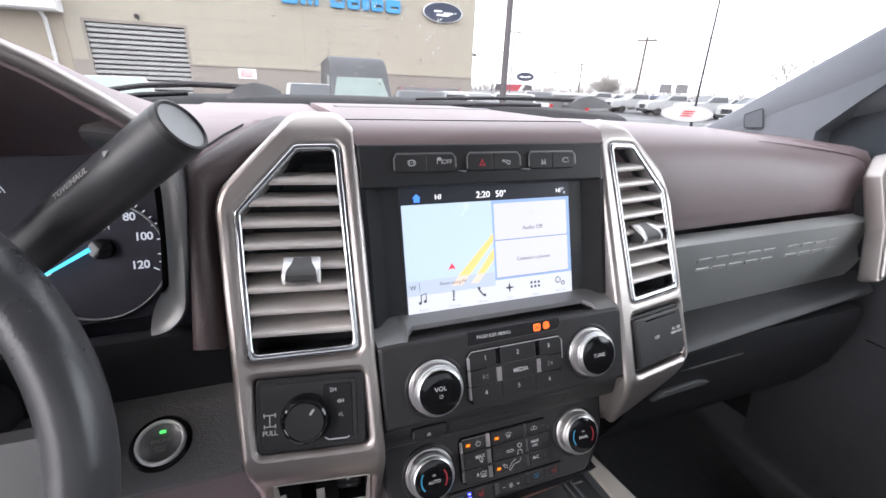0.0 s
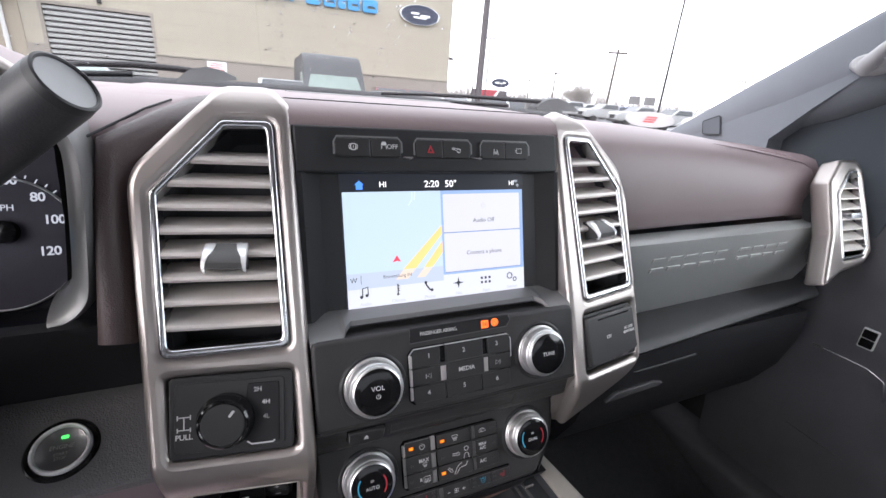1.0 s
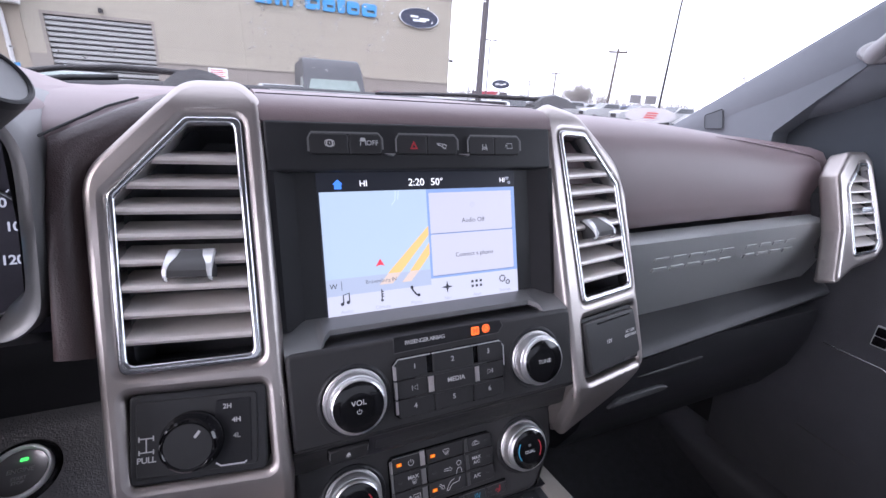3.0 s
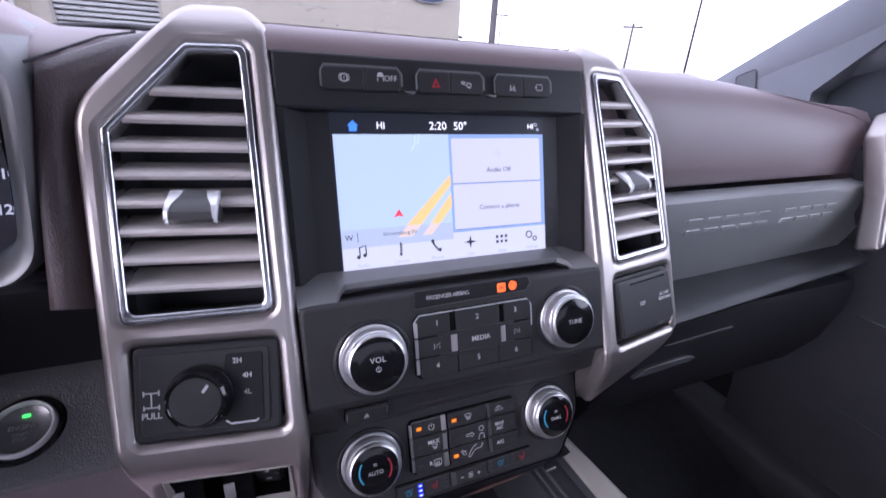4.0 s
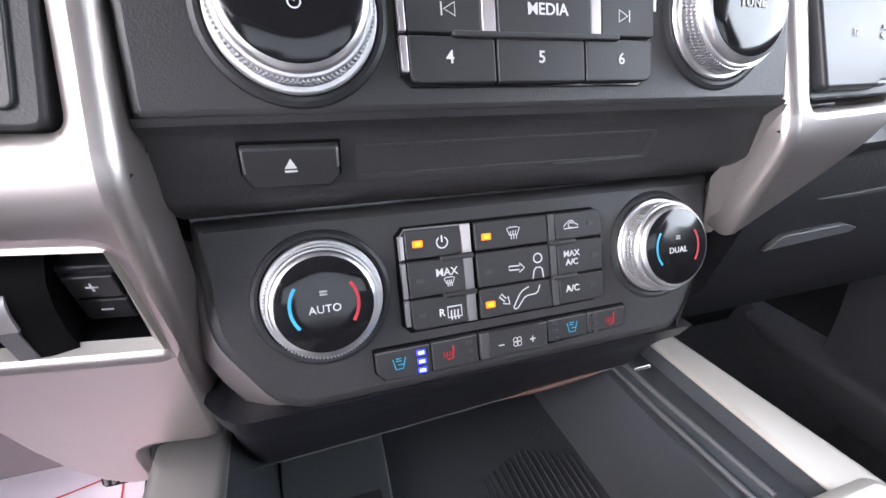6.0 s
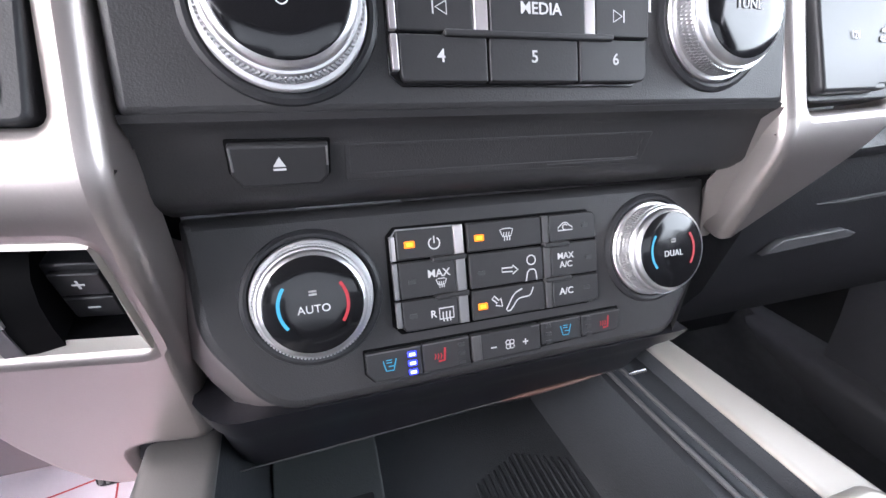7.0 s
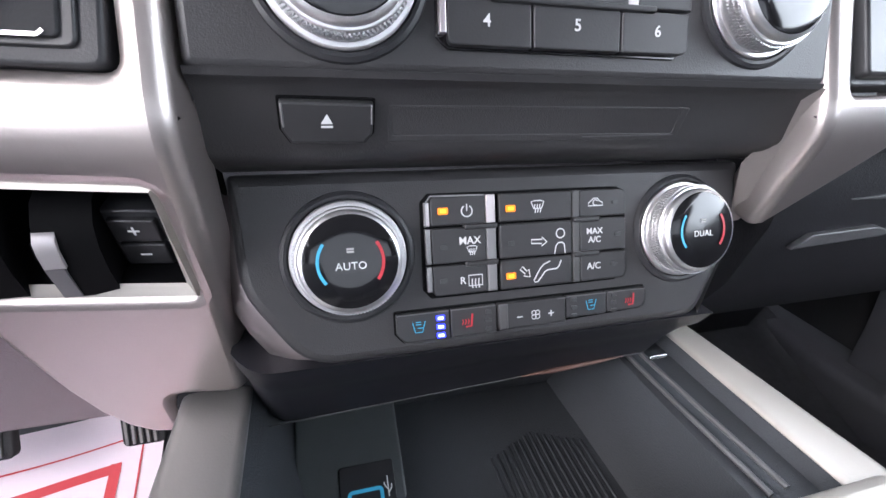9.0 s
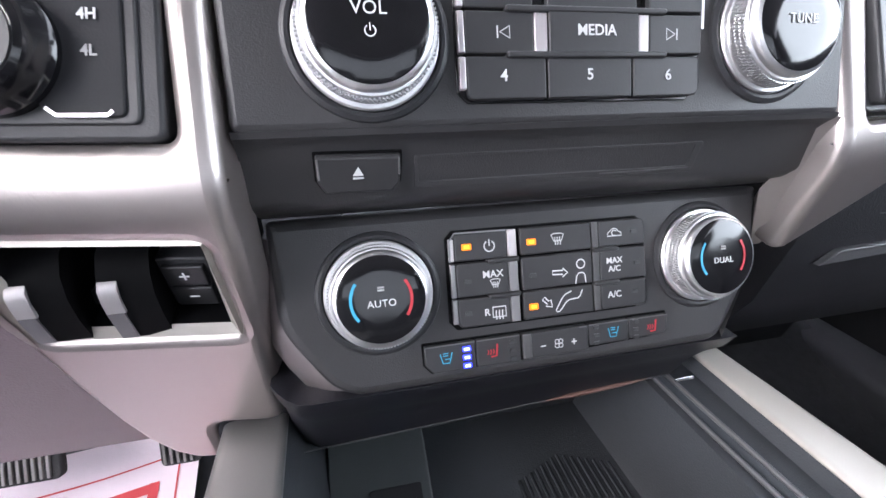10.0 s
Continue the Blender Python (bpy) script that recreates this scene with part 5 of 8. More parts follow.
def far_plate(name, outer, holes, mat, thick, bevel, lift, label=""):
    me = plate_mesh(outer, holes, thick, bevel, None, 3)
    for v in me.vertices:
        v.co = far_point(v.co.x, v.co.y, v.co.z + lift)
    return smooth(part(name, me, mat, far, label), 35)


FAR_OUT = [(0.618, 1.397), (0.640, 1.404), (0.672, 1.414), (0.736, 1.420), (0.766, 1.436), (0.768, 1.562), (0.752, 1.576), (0.706, 1.576), (0.668, 1.545), (0.656, 1.468)]
far_plate("bezel", rounded(FAR_OUT, 0.012), [rounded([(0.676, 1.430), (0.736, 1.432), (0.752, 1.445), (0.753, 1.552), (0.746, 1.559), (0.728, 1.559), (0.684, 1.524)], 0.005)], M_SILVER, 0.03, 0.006, 0.0)
FH = [(0.676, 1.430), (0.736, 1.432), (0.752, 1.445), (0.753, 1.552), (0.746, 1.559), (0.728, 1.559), (0.684, 1.524)]
far_plate("chrome_surround", rounded(shrink(FH, -0.0006), 0.005), [rounded(shrink(FH, 0.004), 0.004)], M_CHROME, 0.012, 0.002, 0.001, "polished chrome surround")
bm = loft_bm([[far_point(x, z, -0.008) for x, z in FH], [far_point(x, z, -0.05) for x, z in FH]], True, False)
bm.faces.new([v for v in bm.verts][len(FH):])
part("duct", bm, M_DARK, far)
z = 1.4445
while z < 1.548:
    a = 0.679 + max(0.0, z - 1.524) * 1.3
    loops = []
    for x in (a, (a + 0.751) / 2, 0.751):
        o = far_point(x, z, 0)
        loops.append([o + Vector((0, 0.004 + py, pz)) for py, pz in ((-0.004, -0.003), (0, -0.004), (0.026, 0.007), (0.026, 0.0088), (-0.003, -0.0012))])
    loft("slat", loops, M_SLAT, far, angle=30)
    z += 0.0150
f = tilted(*far_point(0.718, 1.492, 0), 0.44)
loft("tab", [[f @ Vector(q) for q in ((-0.014, -0.004, d), (0.014, -0.004, d), (0.014, 0.004, d), (-0.014, 0.004, d))] for d in (-0.01, 0.005)], M_CHROME, far, label="chrome vent tab")

# ---- left of the stack: leather bolster and driver's dash ----
driver = thing("driver_dash", "mauve dashboard top with brown leather bolster round the gauges", "dashboard", (-0.45, 0.1, 1.40))
# the bolster lies between the bezel's edge and a crease on the dash top
bezel_edge = [(-0.150, 0.150, 1.602), (-0.172, 0.110, 1.600), (-0.200, 0.072, 1.584), (-0.2310, 0.050, 1.556), (-0.2320, 0.030, 1.51), (-0.2320, 0.012, 1.468), (-0.2318, 0.002, 1.444)]
crease = [(-0.185, 0.190, 1.6060), (-0.196, 0.150, 1.6050), (-0.217, 0.100, 1.5970), (-0.249, 0.052, 1.5800), (-0.2530, 0.034, 1.540), (-0.2545, 0.016, 1.494), (-0.2590, 0.006, 1.445)]
loops = []
for a, b in zip(bezel_edge, crease):
    a, b = Vector(a), Vector(b)
    out = Vector((-0.35, -1.0, 0.55)).normalized()
    loops.append([a + Vector((0.006, 0.09, -0.01)), a + Vector((0, 0.020, 0)), a.lerp(b, 0.12) + out * 0.003, a.lerp(b, 0.35) + out * 0.0085, a.lerp(b, 0.65) + out * 0.0090, a.lerp(b, 0.9) + out * 0.0040, b, b + Vector((-0.004, 0.09, -0.012))])
loft("bolster", loops, M_LEATHER, driver, angle=70, label="brown grained leather bolster")
# dash top sloping up from the crease
left_top = [(0.040, 1.560), (0.045, 1.5755), (0.075, 1.5880), (0.11, 1.5980), (0.16, 1.6050), (0.28, 1.6050), (0.46, 1.5860), (0.60, 1.555), (0.60, 1.48), (0.10, 1.48), (0.03, 1.52)]
dt = []
for y, xr, z in ((0.060, -0.2450, 1.5800), (0.075, -0.2340, 1.5885), (0.100, -0.2175, 1.5960), (0.130, -0.2040, 1.6010), (0.160, -0.1940, 1.6040), (0.172, -0.1300, 1.6045), (0.28, -0.1280, 1.6065), (0.465, -0.1280, 1.6070), (0.49, -0.1280, 1.5950)):
    dt.append([Vector((x, y, zz)) for x, zz in ((xr, z - 0.012), (xr, z - 0.004), (xr - 0.003, z), (xr - 0.012, z + 0.001), (-0.284 if y > 0.09 else -0.266, z), (-0.284 if y > 0.09 else -0.266, z - 0.012))])
loft("dash_top", dt, M_PAD, driver, angle=60)
tube("dash_seam", [(-0.2545, 0.052, 1.5800), (-0.2260, 0.096, 1.5972), (-0.2120, 0.130, 1.6030)], 0.0009, M_DARK, driver, 6)
# cluster hood: a brow that rises to the driver's middle
hood = []
for x, zt, yf in ((-0.262, 1.600, 0.045), (-0.272, 1.610, 0.038), (-0.285, 1.622, 0.032), (-0.315, 1.6455, 0.024), (-0.35, 1.667, 0.018), (-0.40, 1.686, 0.012), (-0.46, 1.694, 0.010), (-0.54, 1.684, 0.014), (-0.60, 1.650, 0.03), (-0.64, 1.60, 0.05)):
    hood.append([Vector((x, y, z)) for y, z in ((yf, zt - 0.010), (yf - 0.003, zt - 0.005), (yf + 0.002, zt), (yf + 0.02, zt + 0.001), (yf + 0.12, zt - 0.014), (0.36, 1.604), (0.46, 1.604), (0.485, 1.50), (yf + 0.13, zt - 0.035))])
loft("cluster_hood", hood, M_PAD, driver, angle=60, label="hood over the gauges")
tube("hood_lip", [(-0.2665, 0.043, 1.6055), (-0.275, 0.036, 1.6135), (-0.290, 0.030, 1.6265), (-0.315, 0.022, 1.6455), (-0.35, 0.015, 1.667), (-0.40, 0.009, 1.686), (-0.46, 0.007, 1.694), (-0.54, 0.011, 1.684), (-0.60, 0.027, 1.650), (-0.635, 0.045, 1.604)], 0.0058, M_SILVER, driver, 10, "satin silver lip along the hood")
sweep_x("dash_end", left_top, (-0.638, -0.70, -0.78), M_PAD, driver, angle=60)

# ---- instrument cluster ----
cluster = thing("instrument_cluster", "instrument cluster with speedometer and blue needle", "gauges", (-0.45, 0.12, 1.41))


def gauge_at(x, z):
    return tilted(x, 0.137 + 0.35 * (z - 1.489), z, 0.35)


M_FACE = material("gauge_face", (0.040, 0.039, 0.052), 0.5, mottle=0.3, mottle_scale=20, spec=0.15)
plate("back_panel", rounded(rect(-0.19, -0.09, 0.165, 0.088), 0.01), M_FACE, cluster, gauge_at(-0.44, 1.489), 0.01, 0.001)
G0 = gauge_at(-0.3455, 1.489)
dial = lathe("dial_ring", [(0.0565, 0.0), (0.0565, 0.004), (0.0557, 0.0055), (0.0548, 0.004), (0.0546, 0.0010)], G0 @ Matrix.Translation((-0.004, -0.010, 0)), M_CHEEK, cluster, 64, "thin bright ring round the dial", caps=False)
GM = glow("dial_print", (0.75, 0.8, 0.9), 0.35)
for w, x, y in (("80", 0.0235, 0.0285), ("100", 0.0335, 0.0090), ("120", 0.0285, -0.0180), ("60", 0.0060, 0.0430), ("40", -0.0200, 0.0400), ("20", -0.036, 0.020), ("0", -0.041, -0.010)):
    writing(w, 0.0108, G0 @ Matrix.Translation((x, y, 0.001)), GM, cluster, "dial_number", 0.95, 0.0002)
ticks = []
for i in range(0, 27):
    a = radians(205 - i * 9.0)
    r0 = 0.0445 if i % 2 == 0 else 0.0470
    ticks.append([(r0 * math.cos(a), r0 * math.sin(a)), (0.0500 * math.cos(a), 0.0500 * math.sin(a))])
symbol("dial_ticks", ticks, 0.0011, G0, GM, cluster, 0.0012)
writing("MPH", 0.0075, G0 @ Matrix.Translation((0.0, 0.0200, 0.001)), GM, cluster, "dial_word")
lathe("needle_hub", [(0.0100, 0.0), (0.0095, 0.007), (1e-7, 0.008)], G0, M_GLOSS, cluster, 24)
part("needle", plate_mesh([(-0.007, -0.0015), (-0.046, -0.0225), (-0.0470, -0.0205), (-0.0085, 0.0022)], (), 0.0012, 0.0002, G0 @ Matrix.Translation((0, 0, 0.008)), 1), glow("needle_blue", (0.05, 0.55, 1.0), 0.9), cluster, "lit blue needle")
G1 = gauge_at(-0.52, 1.489)
lathe("dial_ring", [(0.0655, 0.0), (0.0655, 0.005), (0.0640, 0.0075), (0.0622, 0.005), (0.0618, 0.0015)], G1, M_KNURL, cluster, 64, caps=False)
G2 = gauge_at(-0.430, 1.535)
symbol("small_dial", [arc(0, 0, 0.020, 20, 160, 14), [(-0.006, 0.010), (0.006, 0.010)], [(0.010, 0.006), (0.016, 0.008)]], 0.0010, G2, GM, cluster, 0.001)
# trim frame round the cluster opening
ring_path = [(-0.305, 1.5950, 0.046), (-0.288, 1.5930, 0.047), (-0.2760, 1.5870, 0.048), (-0.2690, 1.5770, 0.047), (-0.2665, 1.56, 0.043), (-0.2680, 1.52, 0.034), (-0.2705, 1.490, 0.029), (-0.2725, 1.4805, 0.027), (-0.2765, 1.4740, 0.025), (-0.2812, 1.4708, 0.024), (-0.2860, 1.4698, 0.024)]
dense = []
for i in range(len(ring_path) - 1):
    q = [Vector(ring_path[min(max(i + k, 0), len(ring_path) - 1)]) for k in (-1, 0, 1, 2)]
    for t in (0.0, 0.25, 0.5, 0.75):
        dense.append(tuple(0.5 * (2 * q[1] + (q[2] - q[0]) * t + (2 * q[0] - 5 * q[1] + 4 * q[2] - q[3]) * t * t + (3 * q[1] - q[0] - 3 * q[2] + q[3]) * t ** 3)))
ring_path = dense
loops = []
for i, (x, z, y) in enumerate(ring_path):
    nar = 1.0 if z > 1.50 or x > -0.2725 else max(0.72, 1.0 - (-0.2725 - x) / 0.040)
    a, b = ring_path[max(i - 1, 0)], ring_path[min(i + 1, len(ring_path) - 1)]
    d = Vector((b[0] - a[0], 0, b[1] - a[1])).normalized()
    side = Vector((d.z, 0, -d.x))
    loops.append([Vector((x, y, z)) + side * s * nar + Vector((0, dy, 0)) for s, dy in ((-0.0150, 0.10), (-0.0152, -0.006), (-0.0142, -0.013), (-0.0120, -0.0165), (-0.0085, -0.0150), (-0.0040, -0.009), (0.0, -0.002), (0.0025, 0.005), (0.0040, 0.013), (0.0050, 0.10))])
loft("trim_ring", loops, M_RINGDARK, cluster, angle=60, label="satin grey trim round the opening")
loft("opening_side", [[Vector((x - 0.003, 0.056, z)), Vector((x + dx, 0.17, z - (0.055 if z < 1.5 else 0.0)))] for x, z, dx in ((-0.270, 1.592, 0.006), (-0.275, 1.52, 0.008), (-0.283, 1.462, 0.008), (-0.295, 1.454, 0.006), (-0.60, 1.450, 0.0))], M_DARK, cluster, closed=False, caps=False)

# ---- start button panel ----
startp = thing("start_panel", "black grained panel with a chrome-ringed start button", "switch panel", (-0.33, 0.03, 1.33))
sp = [(0.060, 1.3725), (0.047, 1.3710), (0.0415, 1.3680), (0.016, 1.3545), (-0.0100, 1.3410), (-0.0145, 1.3365), (-0.0135, 1.3310), (-0.006, 1.3270), (0.06, 1.318)]
sweep_x("panel", sp, (-0.2360, -0.2400, -0.30, -0.42, -0.60), M_STARTPANEL, startp, angle=50)
SB = tilted(-0.2976, 0.0160, 1.3546, 1.90)
lathe("ring_well", [(0.0232, 0.0001), (0.0218, 0.0016), (0.0194, 0.0016), (0.0187, 0.0005)], SB, M_GLOSS, startp, 48)
lathe("chrome_ring", [(0.0187, 0.0), (0.0185, 0.0034), (0.0178, 0.0046), (0.0167, 0.0044), (0.0158, 0.0030), (0.0156, 0.0)], SB, M_STARTRING, startp, 48, "chrome ring whitened for its sky reflection")
lathe("button", [(0.0155, 0.0), (0.0154, 0.0024), (0.0120, 0.0014), (0.0065, 0.0009), (1e-7, 0.0007)], SB, M_STARTCAP, startp, 40, "dished grey button", 60)
plate("lamp", rounded(rect(-0.0014, 0.0072, 0.0032, 0.0098), 0.0008), M_LED_GREEN, startp, SB, 0.0004, 0.0001, lift=0.0022, label="lit green lamp")
writing("ENGINE", 0.0044, SB @ Matrix.Translation((0, 0.0012, 0.0014)), M_DIMINK, startp, "lettering", 0.95)
writing("START\nSTOP", 0.0031, SB @ Matrix.Translation((0, -0.0055, 0.0014)), M_DIMINK, startp, "lettering", 0.95)
# shadowed wall between cluster and start panel
loft("column_cowl", [[Vector((x, y, z)) for y, z in ((0.060, 1.366), (0.056, 1.385), (0.048, 1.412), (0.030, 1.438), (0.024, 1.450), (0.034, 1.452), (0.13, 1.402), (0.13, 1.366))] for x in (-0.2345, -0.2560, -0.40, -0.62)], M_DULL, startp)

# ---- column shift lever ----
lever = thing("shift_lever", "black column shift lever with a thick round grip", "lever", (-0.40, 0.03, 1.46))
M_GRIP = material("satin_grip_rubber", (0.030, 0.031, 0.034), 0.38, grain=0.1, grain_scale=900, mottle=0.2, mottle_scale=25, rough_var=0.08)
M_CAP = material("grey_satin_cap", (0.20, 0.202, 0.205), 0.42, 0.3, grain=0.05, grain_scale=900, mottle=0.1, mottle_scale=30)
tipp, root = Vector((-0.232, -0.043, 1.617)), Vector((-0.372, 0.018, 1.507))
ax = (tipp - root).normalized()
sv = ax.cross(Vector((0, 0, 1))).normalized()
uv = sv.cross(ax)
SM = Matrix((sv, uv, ax)).transposed().to_4x4()
SM.translation = root
LN = (tipp - root).length
lathe("grip", [(0.0120, 0.0), (0.0135, 0.01), (0.0140, 0.03), (0.0150, LN * 0.45), (0.0160, LN * 0.47), (0.0165, LN - 0.006), (0.0158, LN - 0.001), (0.0146, LN)], SM, M_GRIP, lever, 32, "", 40)
lathe("end_cap", [(0.0146, LN - 0.001), (0.0142, LN + 0.0008), (0.0132, LN + 0.0002), (1e-7, LN + 0.0006)], SM, M_CAP, lever, 32, "pale grey end cap")
lathe("cap_rim", [(0.0162, LN - 0.003), (0.0158, LN + 0.0012), (0.0146, LN + 0.0018), (0.0136, LN + 0.0010), (0.0136, LN - 0.001)], SM, M_BLACK, lever, 40, "black rim round the cap", caps=False)
tube("stem", [root + ax * 0.01, Vector((-0.40, 0.035, 1.486)), Vector((-0.43, 0.05, 1.465))], [0.011, 0.010, 0.012], M_BLACK, lever, 14)
nrm = (sv * 0.85 + uv * 0.52).normalized()
TM = Matrix((ax, nrm.cross(ax), nrm)).transposed().to_4x4()
TM.translation = root + ax * (LN * 0.64) + nrm * 0.0164
writing("TOW/HAUL", 0.0056, TM, M_DIMINK, lever, "lettering", 1.0, 0.00006, 0.0005)
part("mark", plate_mesh([(0.0290, 0.0022), (0.0290, -0.0022), (0.0335, 0.0)], (), 0.0003, 0.00002, TM @ Matrix.Translation((0, 0, 0.0006)), 0), M_DIMINK, lever, "small grey arrow mark")

# ---- steering wheel ----
wheel = thing("steering_wheel", "black leather steering wheel in front of the gauges", "steering wheel", (-0.455, 0.0, 1.42))
WC = Matrix.Translation((-0.4705, -0.1050, 1.4550)) @ Matrix.Rotation(radians(65), 4, "X")
rim = []
for i in range(72):
    a = 2 * math.pi * i / 72
    ring = []
    for j in range(14):
        b = 2 * math.pi * j / 14
        rr = 0.1790 + 0.0155 * math.cos(b)
        ring.append(WC @ Vector((rr * math.cos(a), rr * math.sin(a), 0.0175 * math.sin(b))))
    rim.append(ring)
rim.append(rim[0])
loft("rim", rim, M_RIM, wheel, caps=False, angle=80)
hub = loft("hub", [[WC @ Vector((x * s, y * s, h)) for x, y in rounded([(-0.085, -0.07), (0.085, -0.07), (0.095, 0.05), (-0.095, 0.05)], 0.03)] for s, h in ((1.0, -0.05), (1.0, -0.005), (0.94, 0.012), (0.85, 0.018))], M_DARK, wheel)
for s in (-1, 1):
    loft("spoke", [[WC @ Vector((s * x, y, h)) for y, h in ((-0.022, -0.012), (0.020, -0.012), (0.018, 0.006), (-0.020, 0.006))] for x in (0.08, 0.12, 0.172)], M_LEDGE, wheel, label="grey spoke with switches")
loft("lower_spoke", [[WC @ Vector((x, y, h)) for x, h in ((-0.03, -0.012), (0.03, -0.012), (0.028, 0.004), (-0.028, 0.004))] for y in (-0.06, -0.11, -0.172)], M_LEDGE, wheel)
tube("column", [(-0.455, -0.06, 1.435), (-0.455, 0.06, 1.40), (-0.455, 0.20, 1.33)], [0.055, 0.06, 0.05], M_DARK, wheel, 16)

# ---- driver's knee panel ----
knee = thing("knee_panel", "grey plastic knee panel below the driver's dash", "trim panel", (-0.42, 0.05, 1.10))
kp = [(0.006, 1.3270), (0.006, 1.3150), (0.020, 1.26), (0.045, 1.20), (0.080, 1.136), (0.112, 1.090), (0.125, 1.092), (0.125, 1.33)]
sweep_x("panel", kp, (-0.198, -0.205, -0.30, -0.45, -0.66), M_KNEE, knee, angle=50)
tube("lower_edge", [(x, 0.1165, 1.0905) for x in (-0.200, -0.30, -0.45, -0.655)], 0.0045, M_KNEE, knee, 8, "rolled lower edge of the panel")

# ---- pedals, paper mat, floor of the cab ----


def pedal(label, x, y, z, w, h, lean):
    p = thing("pedal", label, "pedal", (x, y, z - h / 2), "driver's pedals")
    f = tilted(x, y, z, lean)
    plate("pad", rounded(rect(-w / 2, -h / 2, w / 2, h / 2), 0.008), M_RUBBER, p, f, 0.012, 0.002)
    for i in range(int(w / 0.0075)):
        u = -w / 2 + 0.006 + i * 0.0075
        if u < w / 2 - 0.005:
            plate("rib", rounded(rect(u - 0.0018, -h / 2 + 0.004, u + 0.0018, h / 2 - 0.004), 0.001, 2), M_PEDALRIB, p, f, 0.004, 0.0008, lift=0.0035)
    tube("arm", [f @ Vector((0, 0, -0.012)), Vector((x, y + 0.10, z + 0.12)), Vector((x, y + 0.09, z + 0.34))], 0.008, M_DARK, p, 8)


pedal("ribbed grey brake pedal", -0.5055, 0.239, 0.960, 0.115, 0.058, 0.50)
pedal("ribbed grey accelerator pedal", -0.3225, 0.2550, 0.991, 0.046, 0.150, 0.40)

mat = thing("paper_floor_mat", "white paper floor mat with red printed lines", "floor mat", (-0.42, 0.1, 0.785))


def mat_point(u, v):
    """The paper rises with the footwell's slope and sags a little."""
    y = -0.35 + v
    z = 0.790 + max(0.0, y - 0.02) * 0.36 + 0.004 * math.sin(u * 17 + v * 9) + 0.003 * math.sin(u * 31 - v * 23)
    return Vector((-0.66 + u, y, z))


bm = bmesh.new()
nu, nv = 20, 34
gridv = [[bm.verts.new(mat_point(0.355 * i / nu - 0.02 * j / nv, (0.612 + 0.073 * i / nu) * j / nv)) for j in range(nv + 1)] for i in range(nu + 1)]
for i in range(nu):
    for j in range(nv):
        bm.faces.new((gridv[i][j], gridv[i + 1][j], gridv[i + 1][j + 1], gridv[i][j + 1]))
smooth(part("sheet", bm, M_PAPER, mat), 80)


def mat_line(pts, width, name="print_line", label="red printed line"):
    bm = bmesh.new()
    for (u0, v0), (u1, v1) in zip(pts, pts[1:]):
        d = Vector((u1 - u0, v1 - v0)).normalized()
        nrm = Vector((-d.y, d.x)) * width / 2
        n = 12
        prev = None
        for i in range(n + 1):
            s = -width / 2 / max(1e-6, (Vector((u1 - u0, v1 - v0))).length) + i / n * (1 + width / max(1e-6, (Vector((u1 - u0, v1 - v0))).length))
            u, v = u0 + (u1 - u0) * s, v0 + (v1 - v0) * s
            a = bm.verts.new(mat_point(u + nrm.x, v + nrm.y) + Vector((0, 0, 0.0012)))
            b = bm.verts.new(mat_point(u - nrm.x, v - nrm.y) + Vector((0, 0, 0.0012)))
            if prev:
                bm.faces.new((prev[0], a, b, prev[1]))
            prev = (a, b)
    part(name, bm, M_REDINK, mat, label)


mat_line([(0.00, 0.576), (0.335, 0.634)], 0.0022)
mat_line([(0.327, 0.30), (0.312, 0.650)], 0.0022)
mat_line([(0.02, 0.25), (0.02, 0.545), (0.288, 0.592), (0.300, 0.25)], 0.012, "print_frame", "broad red printed frame")

box("cab_floor", -0.85, -1.10, 0.73, 0.85, 0.12, 0.775, M_CARPET)
tagged(scene.objects["cab_floor"], "dark carpeted floor of the cab", "floor", kind="structure")
loft("footwell", [[Vector((x, y, z)) for y, z in ((0.10, 0.775), (0.50, 0.915), (0.62, 1.10), (0.66, 1.35), (0.72, 1.35), (0.72, 0.70), (0.10, 0.70))] for x in (-0.85, 0.85)], M_CARPET, None)
tagged(scene.objects["footwell"], "dark carpeted toe board of the cab", "floor", kind="structure")
hump = [(-0.145, 0.77), (-0.13, 1.00), (-0.10, 1.10), (0.10, 1.10), (0.13, 1.00), (0.145, 0.77)]
loft("tunnel", [[Vector((x, y, z)) for x, z in hump] for y in (0.02, 0.62)], M_CARPET, None)
tagged(scene.objects["tunnel"], "dark carpeted tunnel under the dashboard", "floor", kind="structure")

# ---- centre console: rails, open tray, usb module, cup trim ----
console = thing("center_console", "centre console with silver rails round a deep black tray", "console", (0, -0.3, 0.775))
RAIL = ((0.010, 0.1370, 0.1600, 1.2080), (-0.02, 0.1385, 0.1635, 1.2085), (-0.06, 0.1400, 0.1680, 1.2085), (-0.12, 0.1425, 0.1745, 1.2085), (-0.16, 0.1450, 0.1780, 1.2085), (-0.62, 0.1450, 0.1780, 1.2085))
